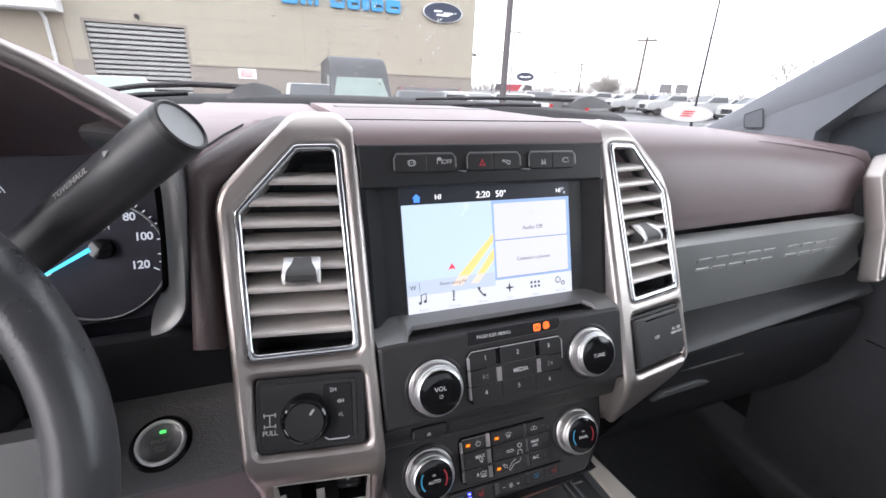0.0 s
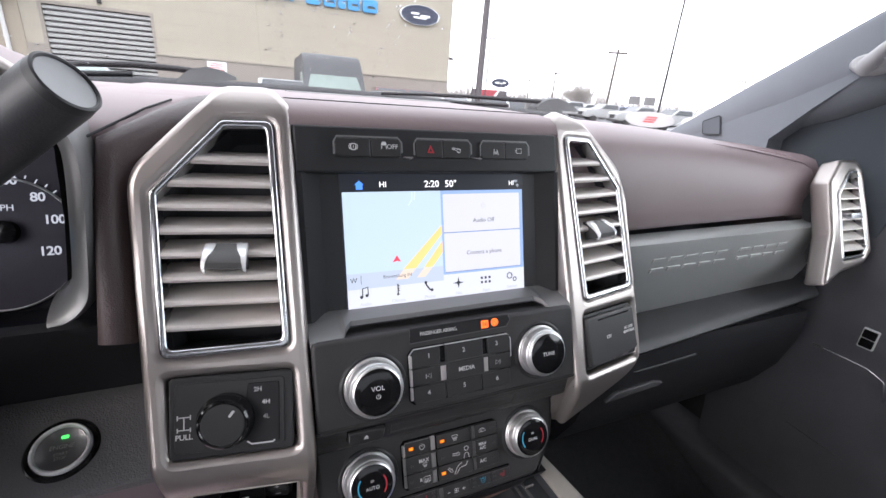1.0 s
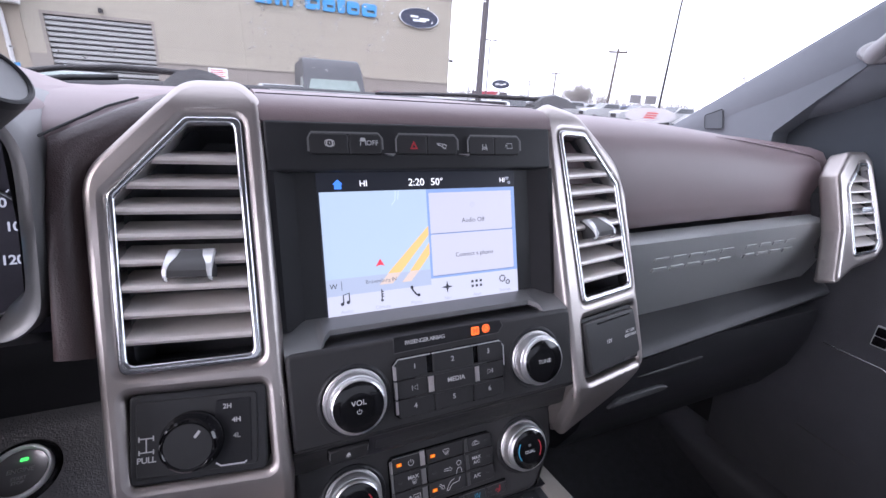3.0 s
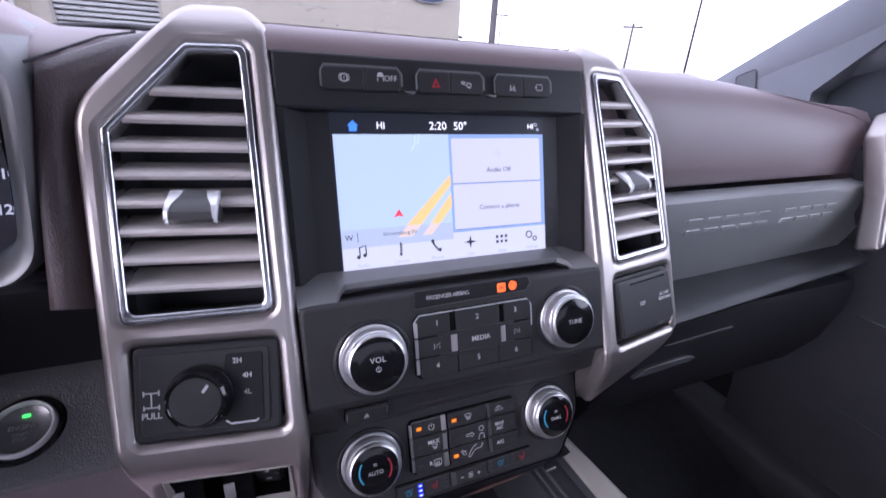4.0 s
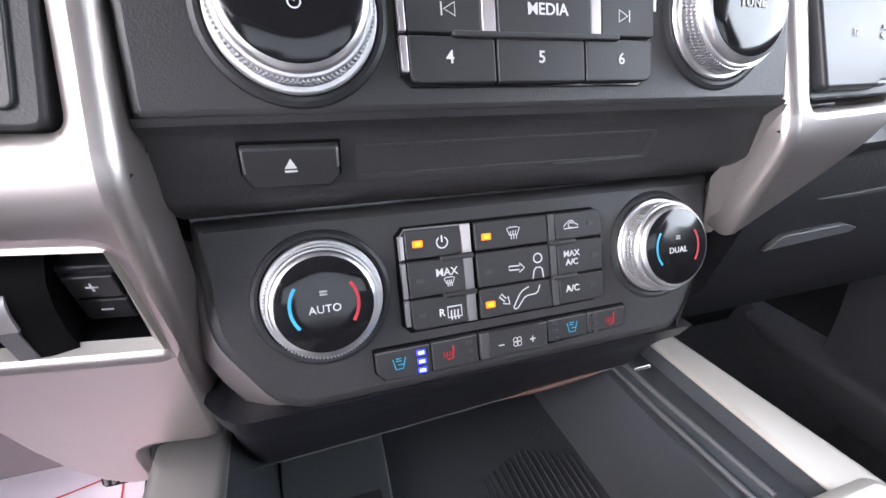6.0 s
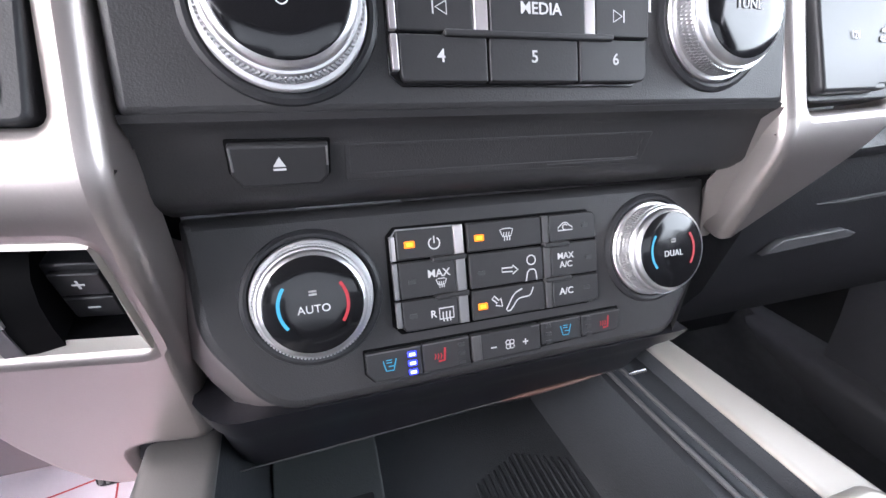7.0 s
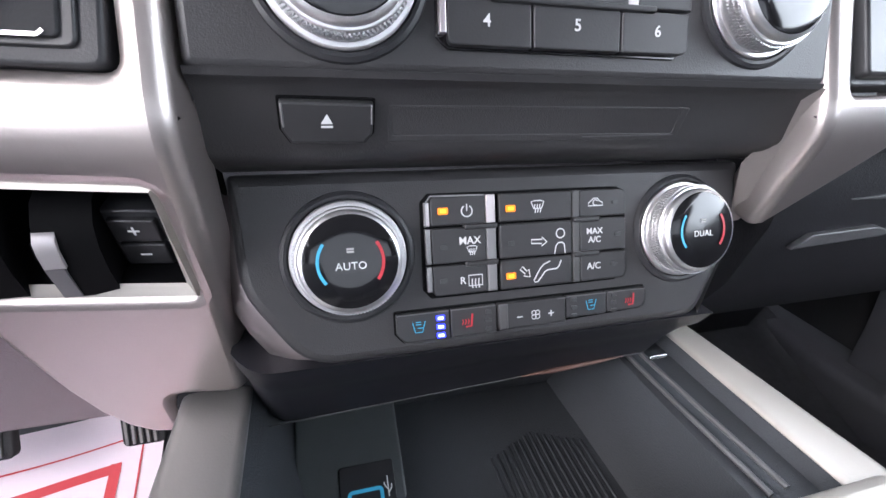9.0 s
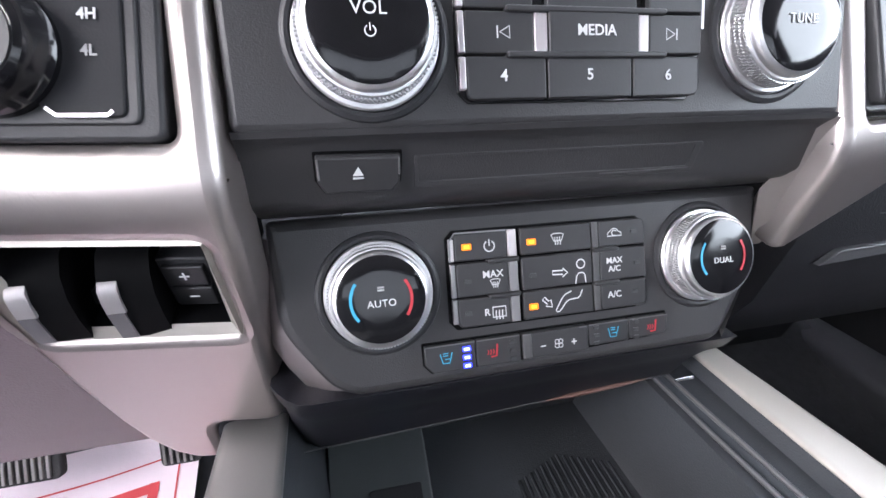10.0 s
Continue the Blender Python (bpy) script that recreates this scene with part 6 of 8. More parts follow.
for s in (-1, 1):
    rail = []
    for y, xi, xo, zt in RAIL:
        if s < 0:
            y = min(y, -0.0125) if y > -0.015 else y
            xi, xo, zt = 0.1310 - 0.02 * abs(y + 0.0125), 0.1650, 1.2190
        r = rounded([(xi, 1.02), (xo + 0.006, 1.02), (xo, zt), (xi, zt)], [0, 0, 0.007, 0.004], 4)
        rail.append([Vector((s * x, y, z)) for x, z in r])
    # The driver-side rail's dark reflection is in its colour.
    loft("rail", rail, M_RAIL if s > 0 else M_RAILSHADE, console, angle=50, label="satin silver side rail")
    loft("side_wall", [[Vector((s * x, y, z)) for x, z in ((0.1180, 0.775), (0.1700, 0.775), (0.1600, 1.03), (0.1180, 1.03))] for y in (0.02, -0.70)], M_DARK, console)
# dark joint where the driver-side rail meets the bezel
box("rail_joint", -0.1690, -0.0150, 1.10, -0.1285, -0.004, 1.2255, M_DARK, console, 0.003)
# the tray's inside, widening with the rails
tl = []
for y, xi, xo, zt in ((0.055, 0.1350, 0, 0), *RAIL[:4], (-0.128, 0.143, 0, 0)):
    r = xi - 0.0005
    tl.append([Vector((x, y, z)) for x, z in ((-0.1315, 1.216), (-0.1250, 1.204), (-0.1200, 1.140), (-0.1100, 1.124), (r - 0.050, 1.124), (r - 0.042, 1.134), (r - 0.037, 1.1940), (r - 0.002, 1.1960), (r, 1.2060), (r, 1.10), (-0.1315, 1.10))])
loft("tray", tl, M_TRAY, console, label="deep black storage tray", angle=50)
box("tray_back", -0.125, 0.040, 1.10, 0.125, 0.060, 1.225, M_TRAY, console, 0.003)
tube("tray_step", [(0.1130, -0.010, 1.1995), (0.1145, -0.035, 1.1995), (0.1165, -0.06, 1.1995), (0.1215, -0.118, 1.1995)], 0.0016, M_LEDGE, console, 8)
tube("tray_step", [(0.1055, -0.010, 1.1965), (0.1070, -0.035, 1.1965), (0.1085, -0.06, 1.1965), (0.1130, -0.118, 1.1965)], 0.0016, M_LEDGE, console, 8)
for i in range(15):
    x = 0.012 + i * 0.0050
    box("mat_rib", x - 0.0011, -0.108, 1.1236, x + 0.0011, -0.006 - 0.002 * abs(i - 7), 1.1252, M_TRAY, console, 0.0006, None, seg=1)
plate("tray_badge", rounded(rect(-0.0066, -0.0013, 0.0066, 0.0013), 0.001), M_CHROME, console, tilted(0.1150, -0.0310, 1.2075, 0.5, 0.0), 0.002, 0.0004, label="small chrome catch")
# usb module
usb = thing("usb_module", "black usb socket module in the tray", "socket", (-0.085, 0.0, 1.125))
um = tilted(-0.0850, 0.010, 1.1440, 2.2)
plate("housing", rounded(rect(-0.0330, -0.085, 0.0345, 0.020), 0.003), M_USB, usb, um, 0.02, 0.0015)
plate("socket_panel", rounded(rect(-0.0070, -0.070, 0.0280, -0.0240), 0.002), M_BLACK, usb, um, 0.004, 0.0006, lift=0.0012)
symbol("socket_ring", [[(x * 1.0, y * 1.0) for x, y in rounded([(-0.001, -0.062), (0.019, -0.062), (0.019, -0.040), (-0.001, -0.040)], 0.002) + rounded([(-0.001, -0.062), (0.019, -0.062), (0.019, -0.040), (-0.001, -0.040)], 0.002)[:1]]], 0.0022, um, M_BLUEMARK, usb, 0.0020, "pale blue socket outline")
symbol("usb_symbol", [[(0.0232, -0.046), (0.0232, -0.034)], [(0.0232, -0.042), (0.0210, -0.039), (0.0210, -0.0375)], [(0.0232, -0.044), (0.0254, -0.041), (0.0254, -0.039)]], 0.0007, um, M_WHITEINK, usb, 0.0020)
# silver trim round the cup holders
cup = thing("cup_holder_trim", "silver and chrome hexagonal trim round the cup holders", "console trim", (0, -0.25, 1.20))
CF = Matrix.Translation((0, 0, 1.2160))
CUP_OUT = [(-0.160, -0.128), (-0.196, -0.165), (-0.196, -0.420), (0.196, -0.420), (0.196, -0.165), (0.160, -0.128)]
plate("rim", rounded(CUP_OUT, 0.012), M_RAIL, cup, CF, 0.02, 0.006, holes=[rounded([(-0.142, -0.150), (-0.168, -0.178), (-0.168, -0.395), (0.168, -0.395), (0.168, -0.178), (0.142, -0.150)], 0.008)])
plate("chrome_line", rounded([(-0.143, -0.149), (-0.169, -0.177), (-0.169, -0.396), (0.169, -0.396), (0.169, -0.177), (0.143, -0.149)], 0.008), M_CHROME, cup, CF, 0.008, 0.002, holes=[rounded([(-0.138, -0.156), (-0.163, -0.182), (-0.163, -0.390), (0.163, -0.390), (0.163, -0.182), (0.138, -0.156)], 0.008)], lift=0.0006)
plate("holder_floor", rect(-0.168, -0.396, 0.168, -0.148), M_LEDGE, cup, CF, 0.01, 0.001, lift=-0.014)
box("console_block", -0.16, -0.90, 0.775, 0.16, -0.128, 1.205, M_DARK, console, 0.01)

# ---- passenger door and pillar ----
pdoor = thing("passenger_door", "closed black passenger door with chrome line and lock switches", "door", (0.80, -0.2, 0.775))
door_sec = [(0.86, 0.80), (0.84, 0.95), (0.815, 1.05), (0.820, 1.16), (0.800, 1.235), (0.790, 1.30), (0.790, 1.40), (0.815, 1.50), (0.850, 1.525), (0.90, 1.525), (0.90, 0.80)]
loft("panel", [[Vector((x, y, z)) for x, z in door_sec] for y in (0.20, 0.10, -0.10, -0.30, -0.80, -0.95)], M_FABRIC, pdoor, angle=50)
tube("chrome_line", [(0.799, 0.035, 1.235), (0.799, -0.05, 1.2345), (0.799, -0.075, 1.225), (0.803, -0.085, 1.19)], 0.0016, M_CHROME, pdoor, 8, "thin chrome line")
tube("pocket_edge", [(0.8140, 0.03, 1.048), (0.8140, -0.07, 1.042)], 0.0010, M_TABGREY, pdoor, 8)
DS = Matrix.Translation((0.7885, -0.0370, 1.2880)) @ Matrix.Rotation(radians(-90), 4, "Z") @ Matrix.Rotation(radians(90), 4, "X")
plate("switch_plate", rounded(rect(-0.0115, -0.0185, 0.0115, 0.0185), 0.003), M_CHEEK, pdoor, DS, 0.004, 0.0012)
for y in (-0.0082, 0.0082):
    plate("lock_switch", rounded(rect(-0.0095, y - 0.0076, 0.0095, y + 0.0076), 0.002), M_GLOSS, pdoor, DS, 0.004, 0.001, lift=0.0022)
box("lamp_dot", 0.620, 0.0435, 1.1875, 0.6225, 0.0455, 1.1900, M_CHROME, glove)
win = clear_glass("window_glass", (0.93, 0.96, 0.95))
# Unseen pane added at the rear, tinted to dim the light from there.
tint = clear_glass("tinted_rear_glass", (0.40, 0.41, 0.41), 0.05)
rg = part("rear_dimming_pane", box_bm(-0.752, -1.272, 1.452, 0.752, -1.266, 1.928), tint, None)
tagged(rg, "unseen rear pane tinted to dim light from behind", "window", kind="structure")
gl = part("door_glass", box_bm(0.868, -0.95, 1.52, 0.872, 0.0, 1.97), win, pdoor)
gl.visible_shadow = False
loft("mirror_shell", [[Vector((1.05 + dx, y, z)) for y, z in rounded([(0.10, 1.46), (0.22, 1.46), (0.22, 1.80), (0.10, 1.80)], 0.03)] for dx in (-0.10, 0.12)], M_BLACK, pdoor, label="black door mirror outside the glass")

# windscreen plane: falls forward from the roof
WS_Y, WS_Z, WS_K = 0.413, 1.5925, 0.668


def ws_point(x, y, off=0.0):
    """On the windscreen, bowed forward at its middle."""
    bow = 0.10 * (1 - (x / 0.757) ** 2)
    z = WS_Z + WS_K * (WS_Y + bow - y)
    return Vector((x, y, z)) + Vector((0, WS_K, 1)).normalized() * off


def sheet(name, fn, us, vs, mat, thick, parent=None):
    bm = bmesh.new()
    for side in (0, 1):
        g = [[bm.verts.new(fn(u, v, thick * side)) for v in vs] for u in us]
        for i in range(len(us) - 1):
            for j in range(len(vs) - 1):
                bm.faces.new((g[i][j], g[i + 1][j], g[i + 1][j + 1], g[i][j + 1]))
    return smooth(part(name, bm, mat, parent), 60)


us = [-0.757 + 1.514 * i / 16 for i in range(17)]
shield = sheet("windshield", ws_point, us, [0.80, 0.65, 0.5, 0.35, 0.2, 0.05, -0.05], clear_glass("windshield_glass", (0.70, 0.713, 0.713)), 0.005)
shield.visible_shadow = False
tagged(shield, "rain-spotted windshield with water drops", "windshield", kind="structure")

# Pillar cloth darkened to put the shadow beyond the pillar into colour.
M_SHADE = material("shaded_pillar_cloth", (0.055, 0.064, 0.076), 0.9, grain=0.4, grain_scale=900, mottle=0.15, mottle_scale=8)
for s in (-1, 1):
    secs = []
    for y in (0.66, 0.54, 0.413, 0.30, 0.20, 0.10, 0.0, -0.06):
        z = WS_Z + WS_K * (WS_Y - y)
        k = min(1.0, max(0.35, (0.60 - y) / 0.45))
        secs.append([Vector((s * x, y + yy * k, z + zz * k)) for x, yy, zz in ((0.7560, -0.002, -0.003), (0.7530, -0.006, -0.010), (0.7530, -0.030, -0.045), (0.7570, -0.050, -0.075), (0.7720, -0.068, -0.098), (0.8000, -0.078, -0.112), (0.850, -0.085, -0.115), (0.86, -0.010, -0.010), (0.80, 0.004, 0.006))])
    pil = loft("a_pillar", secs, M_PILLAR, None, angle=70)
    tagged(pil, "grey cloth covered windshield pillar", "pillar", kind="structure")
    q = loft("pillar_base", [[Vector((s * x, y, z)) for y, z in ((0.64, 1.30), (0.63, 1.43), (0.42, 1.575), (0.30, 1.640), (0.10, 1.765), (0.075, 1.745), (0.085, 1.715), (0.150, 1.650), (0.205, 1.590), (0.20, 1.50), (0.18, 1.30))] for x in (0.7555, 0.86)], M_PILLAR, None, angle=30)
    tagged(q, "grey trim at the pillar's foot", "pillar", kind="structure")
    if s > 0:
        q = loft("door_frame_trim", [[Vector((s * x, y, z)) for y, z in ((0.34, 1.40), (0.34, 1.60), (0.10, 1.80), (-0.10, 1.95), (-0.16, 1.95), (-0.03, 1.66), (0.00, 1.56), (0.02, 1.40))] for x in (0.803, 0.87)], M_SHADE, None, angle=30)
        tagged(q, "door frame cloth trim, darkened as in shadow", "pillar", kind="structure")
handle = thing("grab_handle", "light grey grab handle on the windshield pillar", "handle", (0.745, 0.11, 1.72))
M_HANDLE = material("light_grey_plastic", (0.42, 0.42, 0.43), 0.5, grain=0.2, grain_scale=800, mottle=0.05)
tube("bar", [(0.752, 0.094, 1.716), (0.732, 0.082, 1.722), (0.712, 0.062, 1.738), (0.708, 0.02, 1.770), (0.708, -0.03, 1.812)], [0.015, 0.012, 0.0085, 0.008, 0.008], M_HANDLE, handle, 14)
loft("foot", [[Vector((x, 0.088 + 0.030 * r * math.cos(a), 1.720 + 0.017 * r * math.sin(a))) for a in [2 * math.pi * i / 18 for i in range(18)]] for x, r in ((0.758, 1.0), (0.748, 0.95), (0.740, 0.7))], M_HANDLE, handle)
f = Matrix.Translation((0.7525, 0.322, 1.6040)) @ Matrix.Rotation(radians(-90), 4, "Z") @ Matrix.Rotation(radians(90), 4, "X")
M_TWEETER = material("slate_grille_plastic", (0.105, 0.116, 0.132), 0.7, grain=0.5, grain_scale=1600, mottle=0.1, mottle_scale=20)
tw = thing("tweeter_grille", "small dark speaker grille on the pillar's foot", "speaker", (0.7525, 0.322, 1.584))
plate("grille", rounded([(-0.0150, -0.0190), (0.0240, -0.0160), (0.0130, 0.0220), (-0.0220, 0.0070)], 0.004), M_TWEETER, tw, f, 0.004, 0.001, lift=0.0025)
symbol("grille_edge", [[*rounded([(-0.0150, -0.0190), (0.0240, -0.0160), (0.0130, 0.0220), (-0.0220, 0.0070)], 0.004), rounded([(-0.0150, -0.0190), (0.0240, -0.0160), (0.0130, 0.0220), (-0.0220, 0.0070)], 0.004)[0]]], 0.0016, f, M_DARK, tw, 0.0032)

# roof and rear wall for a closed cab, with unseen boxes that block light
roof = part("roof", box_bm(-0.85, -1.25, 1.985, 0.85, 0.02, 2.04, 0.02), material("grey_headliner", (0.52, 0.51, 0.50), 0.95, grain=0.4, grain_scale=600, mottle=0.06), None)
tagged(roof, "grey cloth headliner", "ceiling", kind="structure")
for i, (x0, x1, z0, z1) in enumerate(((-0.88, 0.88, 0.75, 1.45), (-0.88, 0.88, 1.93, 2.02), (-0.88, -0.75, 1.45, 1.93), (0.75, 0.88, 1.45, 1.93))):
    w = box("wall_rear" if i == 0 else "wall_rear_frame", x0, -1.30, z0, x1, -1.24, z1, M_FABRIC, None, 0.005)
    tagged(w, "dark trimmed rear wall of the cab", "wall", kind="structure")
# Unseen boxes in place of seats cut light from behind and below.
w = box("wall_blocker_left", -0.70, -0.86, 0.775, -0.18, -0.72, 1.50, M_FABRIC, None, 0.04)
tagged(w, "unseen dark box blocking light behind the driver", "wall", kind="structure")
w = box("wall_blocker_right", 0.18, -0.86, 0.775, 0.72, -0.72, 1.50, M_FABRIC, None, 0.04)
tagged(w, "unseen dark box blocking light behind the passenger", "wall", kind="structure")
w = box("wall_blocker_low", -0.72, -0.70, 0.775, -0.20, -0.36, 1.14, M_FABRIC, None, 0.05)
tagged(w, "unseen dark box blocking light below the driver", "wall", kind="structure")
# Unseen wall added to hold back low light on the driver's side.
w = box("wall_blocker_side", -0.93, -0.96, 0.775, -0.87, 0.12, 1.29, M_FABRIC, None, 0.02)
tagged(w, "unseen dark wall blocking light beside the driver", "wall", kind="structure")
w = box("wall_side", 0.87, -1.25, 0.72, 0.92, -0.95, 1.99, M_FABRIC, None, 0.005)
tagged(w, "dark trimmed pillar behind the door", "wall", kind="structure")
w = box("wall_side_left", -0.92, -1.25, 0.72, -0.87, -0.95, 1.99, M_FABRIC, None, 0.005)
tagged(w, "dark trimmed pillar behind the open door", "wall", kind="structure")
w = box("door_sill_right", 0.80, -1.0, 0.66, 0.93, 0.75, 0.86, M_FABRIC, None, 0.02)
tagged(w, "black door sill", "trim", kind="structure")
w = box("door_sill", -0.93, -1.0, 0.66, -0.84, 0.15, 0.77, M_DARK, None, 0.01)
tagged(w, "black door sill", "trim", kind="structure")
w = box("wall_side_dash", -0.93, 0.10, 0.66, -0.86, 0.75, 1.50, M_DARK, None, 0.01)
tagged(w, "black panel at the dash end", "wall", kind="structure")
w = box("wall_side_dash_right", 0.90, 0.10, 0.66, 0.95, 0.75, 1.50, M_DARK, None, 0.01)
tagged(w, "black panel at the dash end", "wall", kind="structure")

# ---- the truck's own nose ----
GROUND = -0.15
M_WHITEPAINT = material("white_car_paint", (0.78, 0.78, 0.78), 0.22, coat=0.6, mottle=0.03, mottle_scale=3)
cowl = thing("cowl_panel", "black plastic cowl at the foot of the windshield", "cowl", (0, 0.75, 1.45))
sweep_x("cowl", [(0.62, 1.545), (0.69, 1.575), (0.70, 1.588), (0.73, 1.592), (0.74, 1.604), (0.78, 1.615), (0.86, 1.613), (0.88, 1.50), (0.62, 1.44)], (-0.80, -0.65, -0.5, -0.35, -0.2, 0.0, 0.2, 0.35, 0.5, 0.65, 0.80), M_DARK, cowl, shape=lambda x, y, z: (x, y + 0.06 * (1 - (x / 0.8) ** 2), z - 0.030 * (x / 0.8) ** 2), angle=50)
hoodthing = thing("truck_front", "white painted truck hood and fenders on front wheels", "truck", (0, 1.28, GROUND))
loops = []
for y, zc in ((0.90, 1.560), (1.1, 1.555), (1.5, 1.535), (1.9, 1.49), (2.1, 1.42), (2.15, 1.2)):
    loops.append([Vector((x, y + 0.06 * (1 - (x / 0.9) ** 2), zc + dz)) for x, dz in ((-0.92, -0.12), (-0.88, -0.03), (-0.70, 0.0), (-0.55, -0.02), (0.0, -0.01), (0.55, -0.02), (0.70, 0.0), (0.88, -0.03), (0.92, -0.12))])
loft("panel", loops, M_WHITEPAINT, hoodthing, closed=False, caps=False, angle=60)
# fenders, grille, bumper and front wheels under it
for s in (-1, 1):
    out = [(0.80, 0.35), (0.86, 0.55), (0.95, 0.75), (1.15, 0.86), (1.40, 0.86), (1.60, 0.75), (1.69, 0.55), (1.75, 0.38), (2.10, 0.42), (2.14, 1.15), (2.02, 1.37), (1.5, 1.43), (0.80, 1.46)]
    loft("fender", [[Vector((s * (x + (0.05 if z < 1.0 else 0.0)), y, z)) for y, z in out] for x in (0.90, 0.96)], M_WHITEPAINT, hoodthing, angle=30)
    wm = Matrix.Translation((s * 0.84, 1.28, GROUND + 0.42)) @ Matrix.Rotation(radians(90 * s), 4, "Y")
    ty = lathe("wheel", [(0.24, -0.14), (0.39, -0.14), (0.42, -0.10), (0.42, 0.10), (0.39, 0.14), (0.27, 0.14)], wm, M_RUBBER, hoodthing, 32, "black front tyre")
    lathe("rim", [(0.27, -0.10), (0.265, 0.13), (0.22, 0.10), (0.07, 0.11), (1e-7, 0.12)], wm, M_KNURL, ty, 24)
box("grille", -0.80, 2.06, 0.55, 0.80, 2.16, 1.20, M_CHROME, hoodthing, 0.03)
box("bumper", -0.95, 2.08, 0.28, 0.95, 2.24, 0.56, M_CHROME, hoodthing, 0.05)


M_WIPER = material("weathered_grey_plastic", (0.085, 0.088, 0.092), 0.6, grain=0.3, grain_scale=700, mottle=0.15, mottle_scale=30)


def wiper(label, pivot, end, hump, size=1.0):
    w = thing("wiper", label, "wiper", pivot, "windshield wipers")
    p, e = Vector(pivot), Vector(end)
    pts = [p.lerp(e, t) + Vector((0, 0, hump * math.sin(math.pi * t))) for t in (0, 0.15, 0.3, 0.5, 0.7, 0.85, 1)]
    tube("arm", pts, [0.006, 0.006, 0.006, 0.005, 0.005, 0.004, 0.004], M_BLACK, w, 10)
    tube("blade", [q + Vector((0, -0.014, -0.016)) for q in pts[2:]], 0.005, M_BLACK, w, 8)
    d = (e - p).normalized()
    loft("arm_cover", [[p + d * a * size + Vector((0, y, z * size)) for y, z in ((-0.025, -0.016), (0.025, -0.016), (0.018, h), (-0.018, h))] for a, h in ((-0.052, -0.011), (-0.030, 0.002), (0.000, 0.011), (0.030, 0.006), (0.052, -0.010))], M_WIPER, w, label="weathered grey arm cover")
    return w


wiper("black windshield wiper arm and blade at rest", (-0.2200, 0.700, 1.6270), (-0.62, 0.690, 1.578), 0.022)
wiper("black windshield wiper arm and blade at rest", (0.635, 0.720, 1.6220), (0.16, 0.800, 1.612), 0.004, 1.2)
ant = thing("antenna", "thin black whip antenna on the fender", "antenna", (0.90, 0.595, 1.55))
tube("mast", [(0.90, 0.595, 1.55), (0.905, 0.60, 1.85), (0.912, 0.60, 2.45)], [0.0035, 0.0022, 0.0014], M_BLACK, ant, 8)
badge = thing("oval_sticker", "pale oval sticker with red bars inside the windshield", "sticker", (0.84, 0.585, 1.585))
bf = Matrix.Translation((0.845, 0.570, 1.600)) @ Matrix.Rotation(radians(-48), 4, "Z") @ Matrix.Rotation(radians(78), 4, "X")
plate("sticker", [(0.062 * math.cos(2 * math.pi * i / 40), 0.0205 * math.sin(2 * math.pi * i / 40)) for i in range(40)], material("pale_sticker", (0.55, 0.53, 0.54), 0.5), badge, bf, 0.002, 0.0003)
for k in (-1, 0, 1):
    plate("red_bar", rect(-0.012 + 0.003 * k, k * 0.006 - 0.0016, 0.016 + 0.003 * k, k * 0.006 + 0.0016), M_REDINK, badge, bf, 0.0008, 0.0001, lift=0.0009)

# water drops on the windshield
drops = bmesh.new()
rnd = random.Random(5)


def add_drop(x, y, r, stretch):
    o = ws_point(x, y, 0.0052)
    n = Vector((0, WS_K, 1)).normalized()
    a = Vector((1, 0, 0))
    b = n.cross(a)
    ringv = [drops.verts.new(o + a * r * math.cos(k * math.pi / 4) + b * r * stretch * math.sin(k * math.pi / 4)) for k in range(8)]
    mid = [drops.verts.new(o + a * r * 0.65 * math.cos(k * math.pi / 4) + b * r * 0.65 * stretch * math.sin(k * math.pi / 4) + n * r * 0.45) for k in range(8)]
    topv = drops.verts.new(o + n * r * 0.6)
    for k in range(8):
        j = (k + 1) % 8
        drops.faces.new((ringv[k], ringv[j], mid[j], mid[k]))
        drops.faces.new((mid[k], mid[j], topv))


for _ in range(420):
    y = rnd.uniform(0.24, 0.455)
    if rnd.random() < 0.72:
        c = rnd.choice((-0.118, -0.100, -0.066, -0.058, -0.050, -0.030, -0.010, 0.045, 0.062))
        x = rnd.gauss(c, 0.0028)
    else:
        x = rnd.uniform(-0.5, 0.7)
    add_drop(x, y, rnd.choice((0.0006, 0.0008, 0.0011, 0.0015, 0.0020)), rnd.uniform(0.6, 1.0))
md = bpy.data.materials.new("water")
md.use_nodes = True
pw = md.node_tree.nodes["Principled BSDF"]
pw.inputs["Transmission Weight"].default_value, pw.inputs["Roughness"].default_value, pw.inputs["IOR"].default_value = 1.0, 0.02, 1.33
wd = smooth(part("water_drops", drops, md, None), 80)
wd.visible_shadow = False
tagged(wd, "rain drops on the windshield", "water drops", kind="stuff")

# ---- ground ----
M_ASPHALT = material("wet_asphalt", (0.055, 0.055, 0.058), 0.55, grain=0.8, grain_scale=60, mottle=0.35, mottle_scale=0.5, rough_var=0.25)
bm = bmesh.new()
g = [-1500, -300, -60, -20, 0, 20, 60, 300, 1500]
gv = [[bm.verts.new((x, y, GROUND)) for y in g] for x in g]
for i in range(8):
    for j in range(8):
        bm.faces.new((gv[i][j], gv[i + 1][j], gv[i + 1][j + 1], gv[i][j + 1]))
ground = part("ground", bm, M_ASPHALT)
tagged(ground, "wet grey asphalt car park", "ground", kind="structure")

# ---- dealership building ----
M_WALL = material("cream_wall_panel", (0.37, 0.335, 0.272), 0.8, grain=0.4, grain_scale=30, mottle=0.06, mottle_scale=0.8)
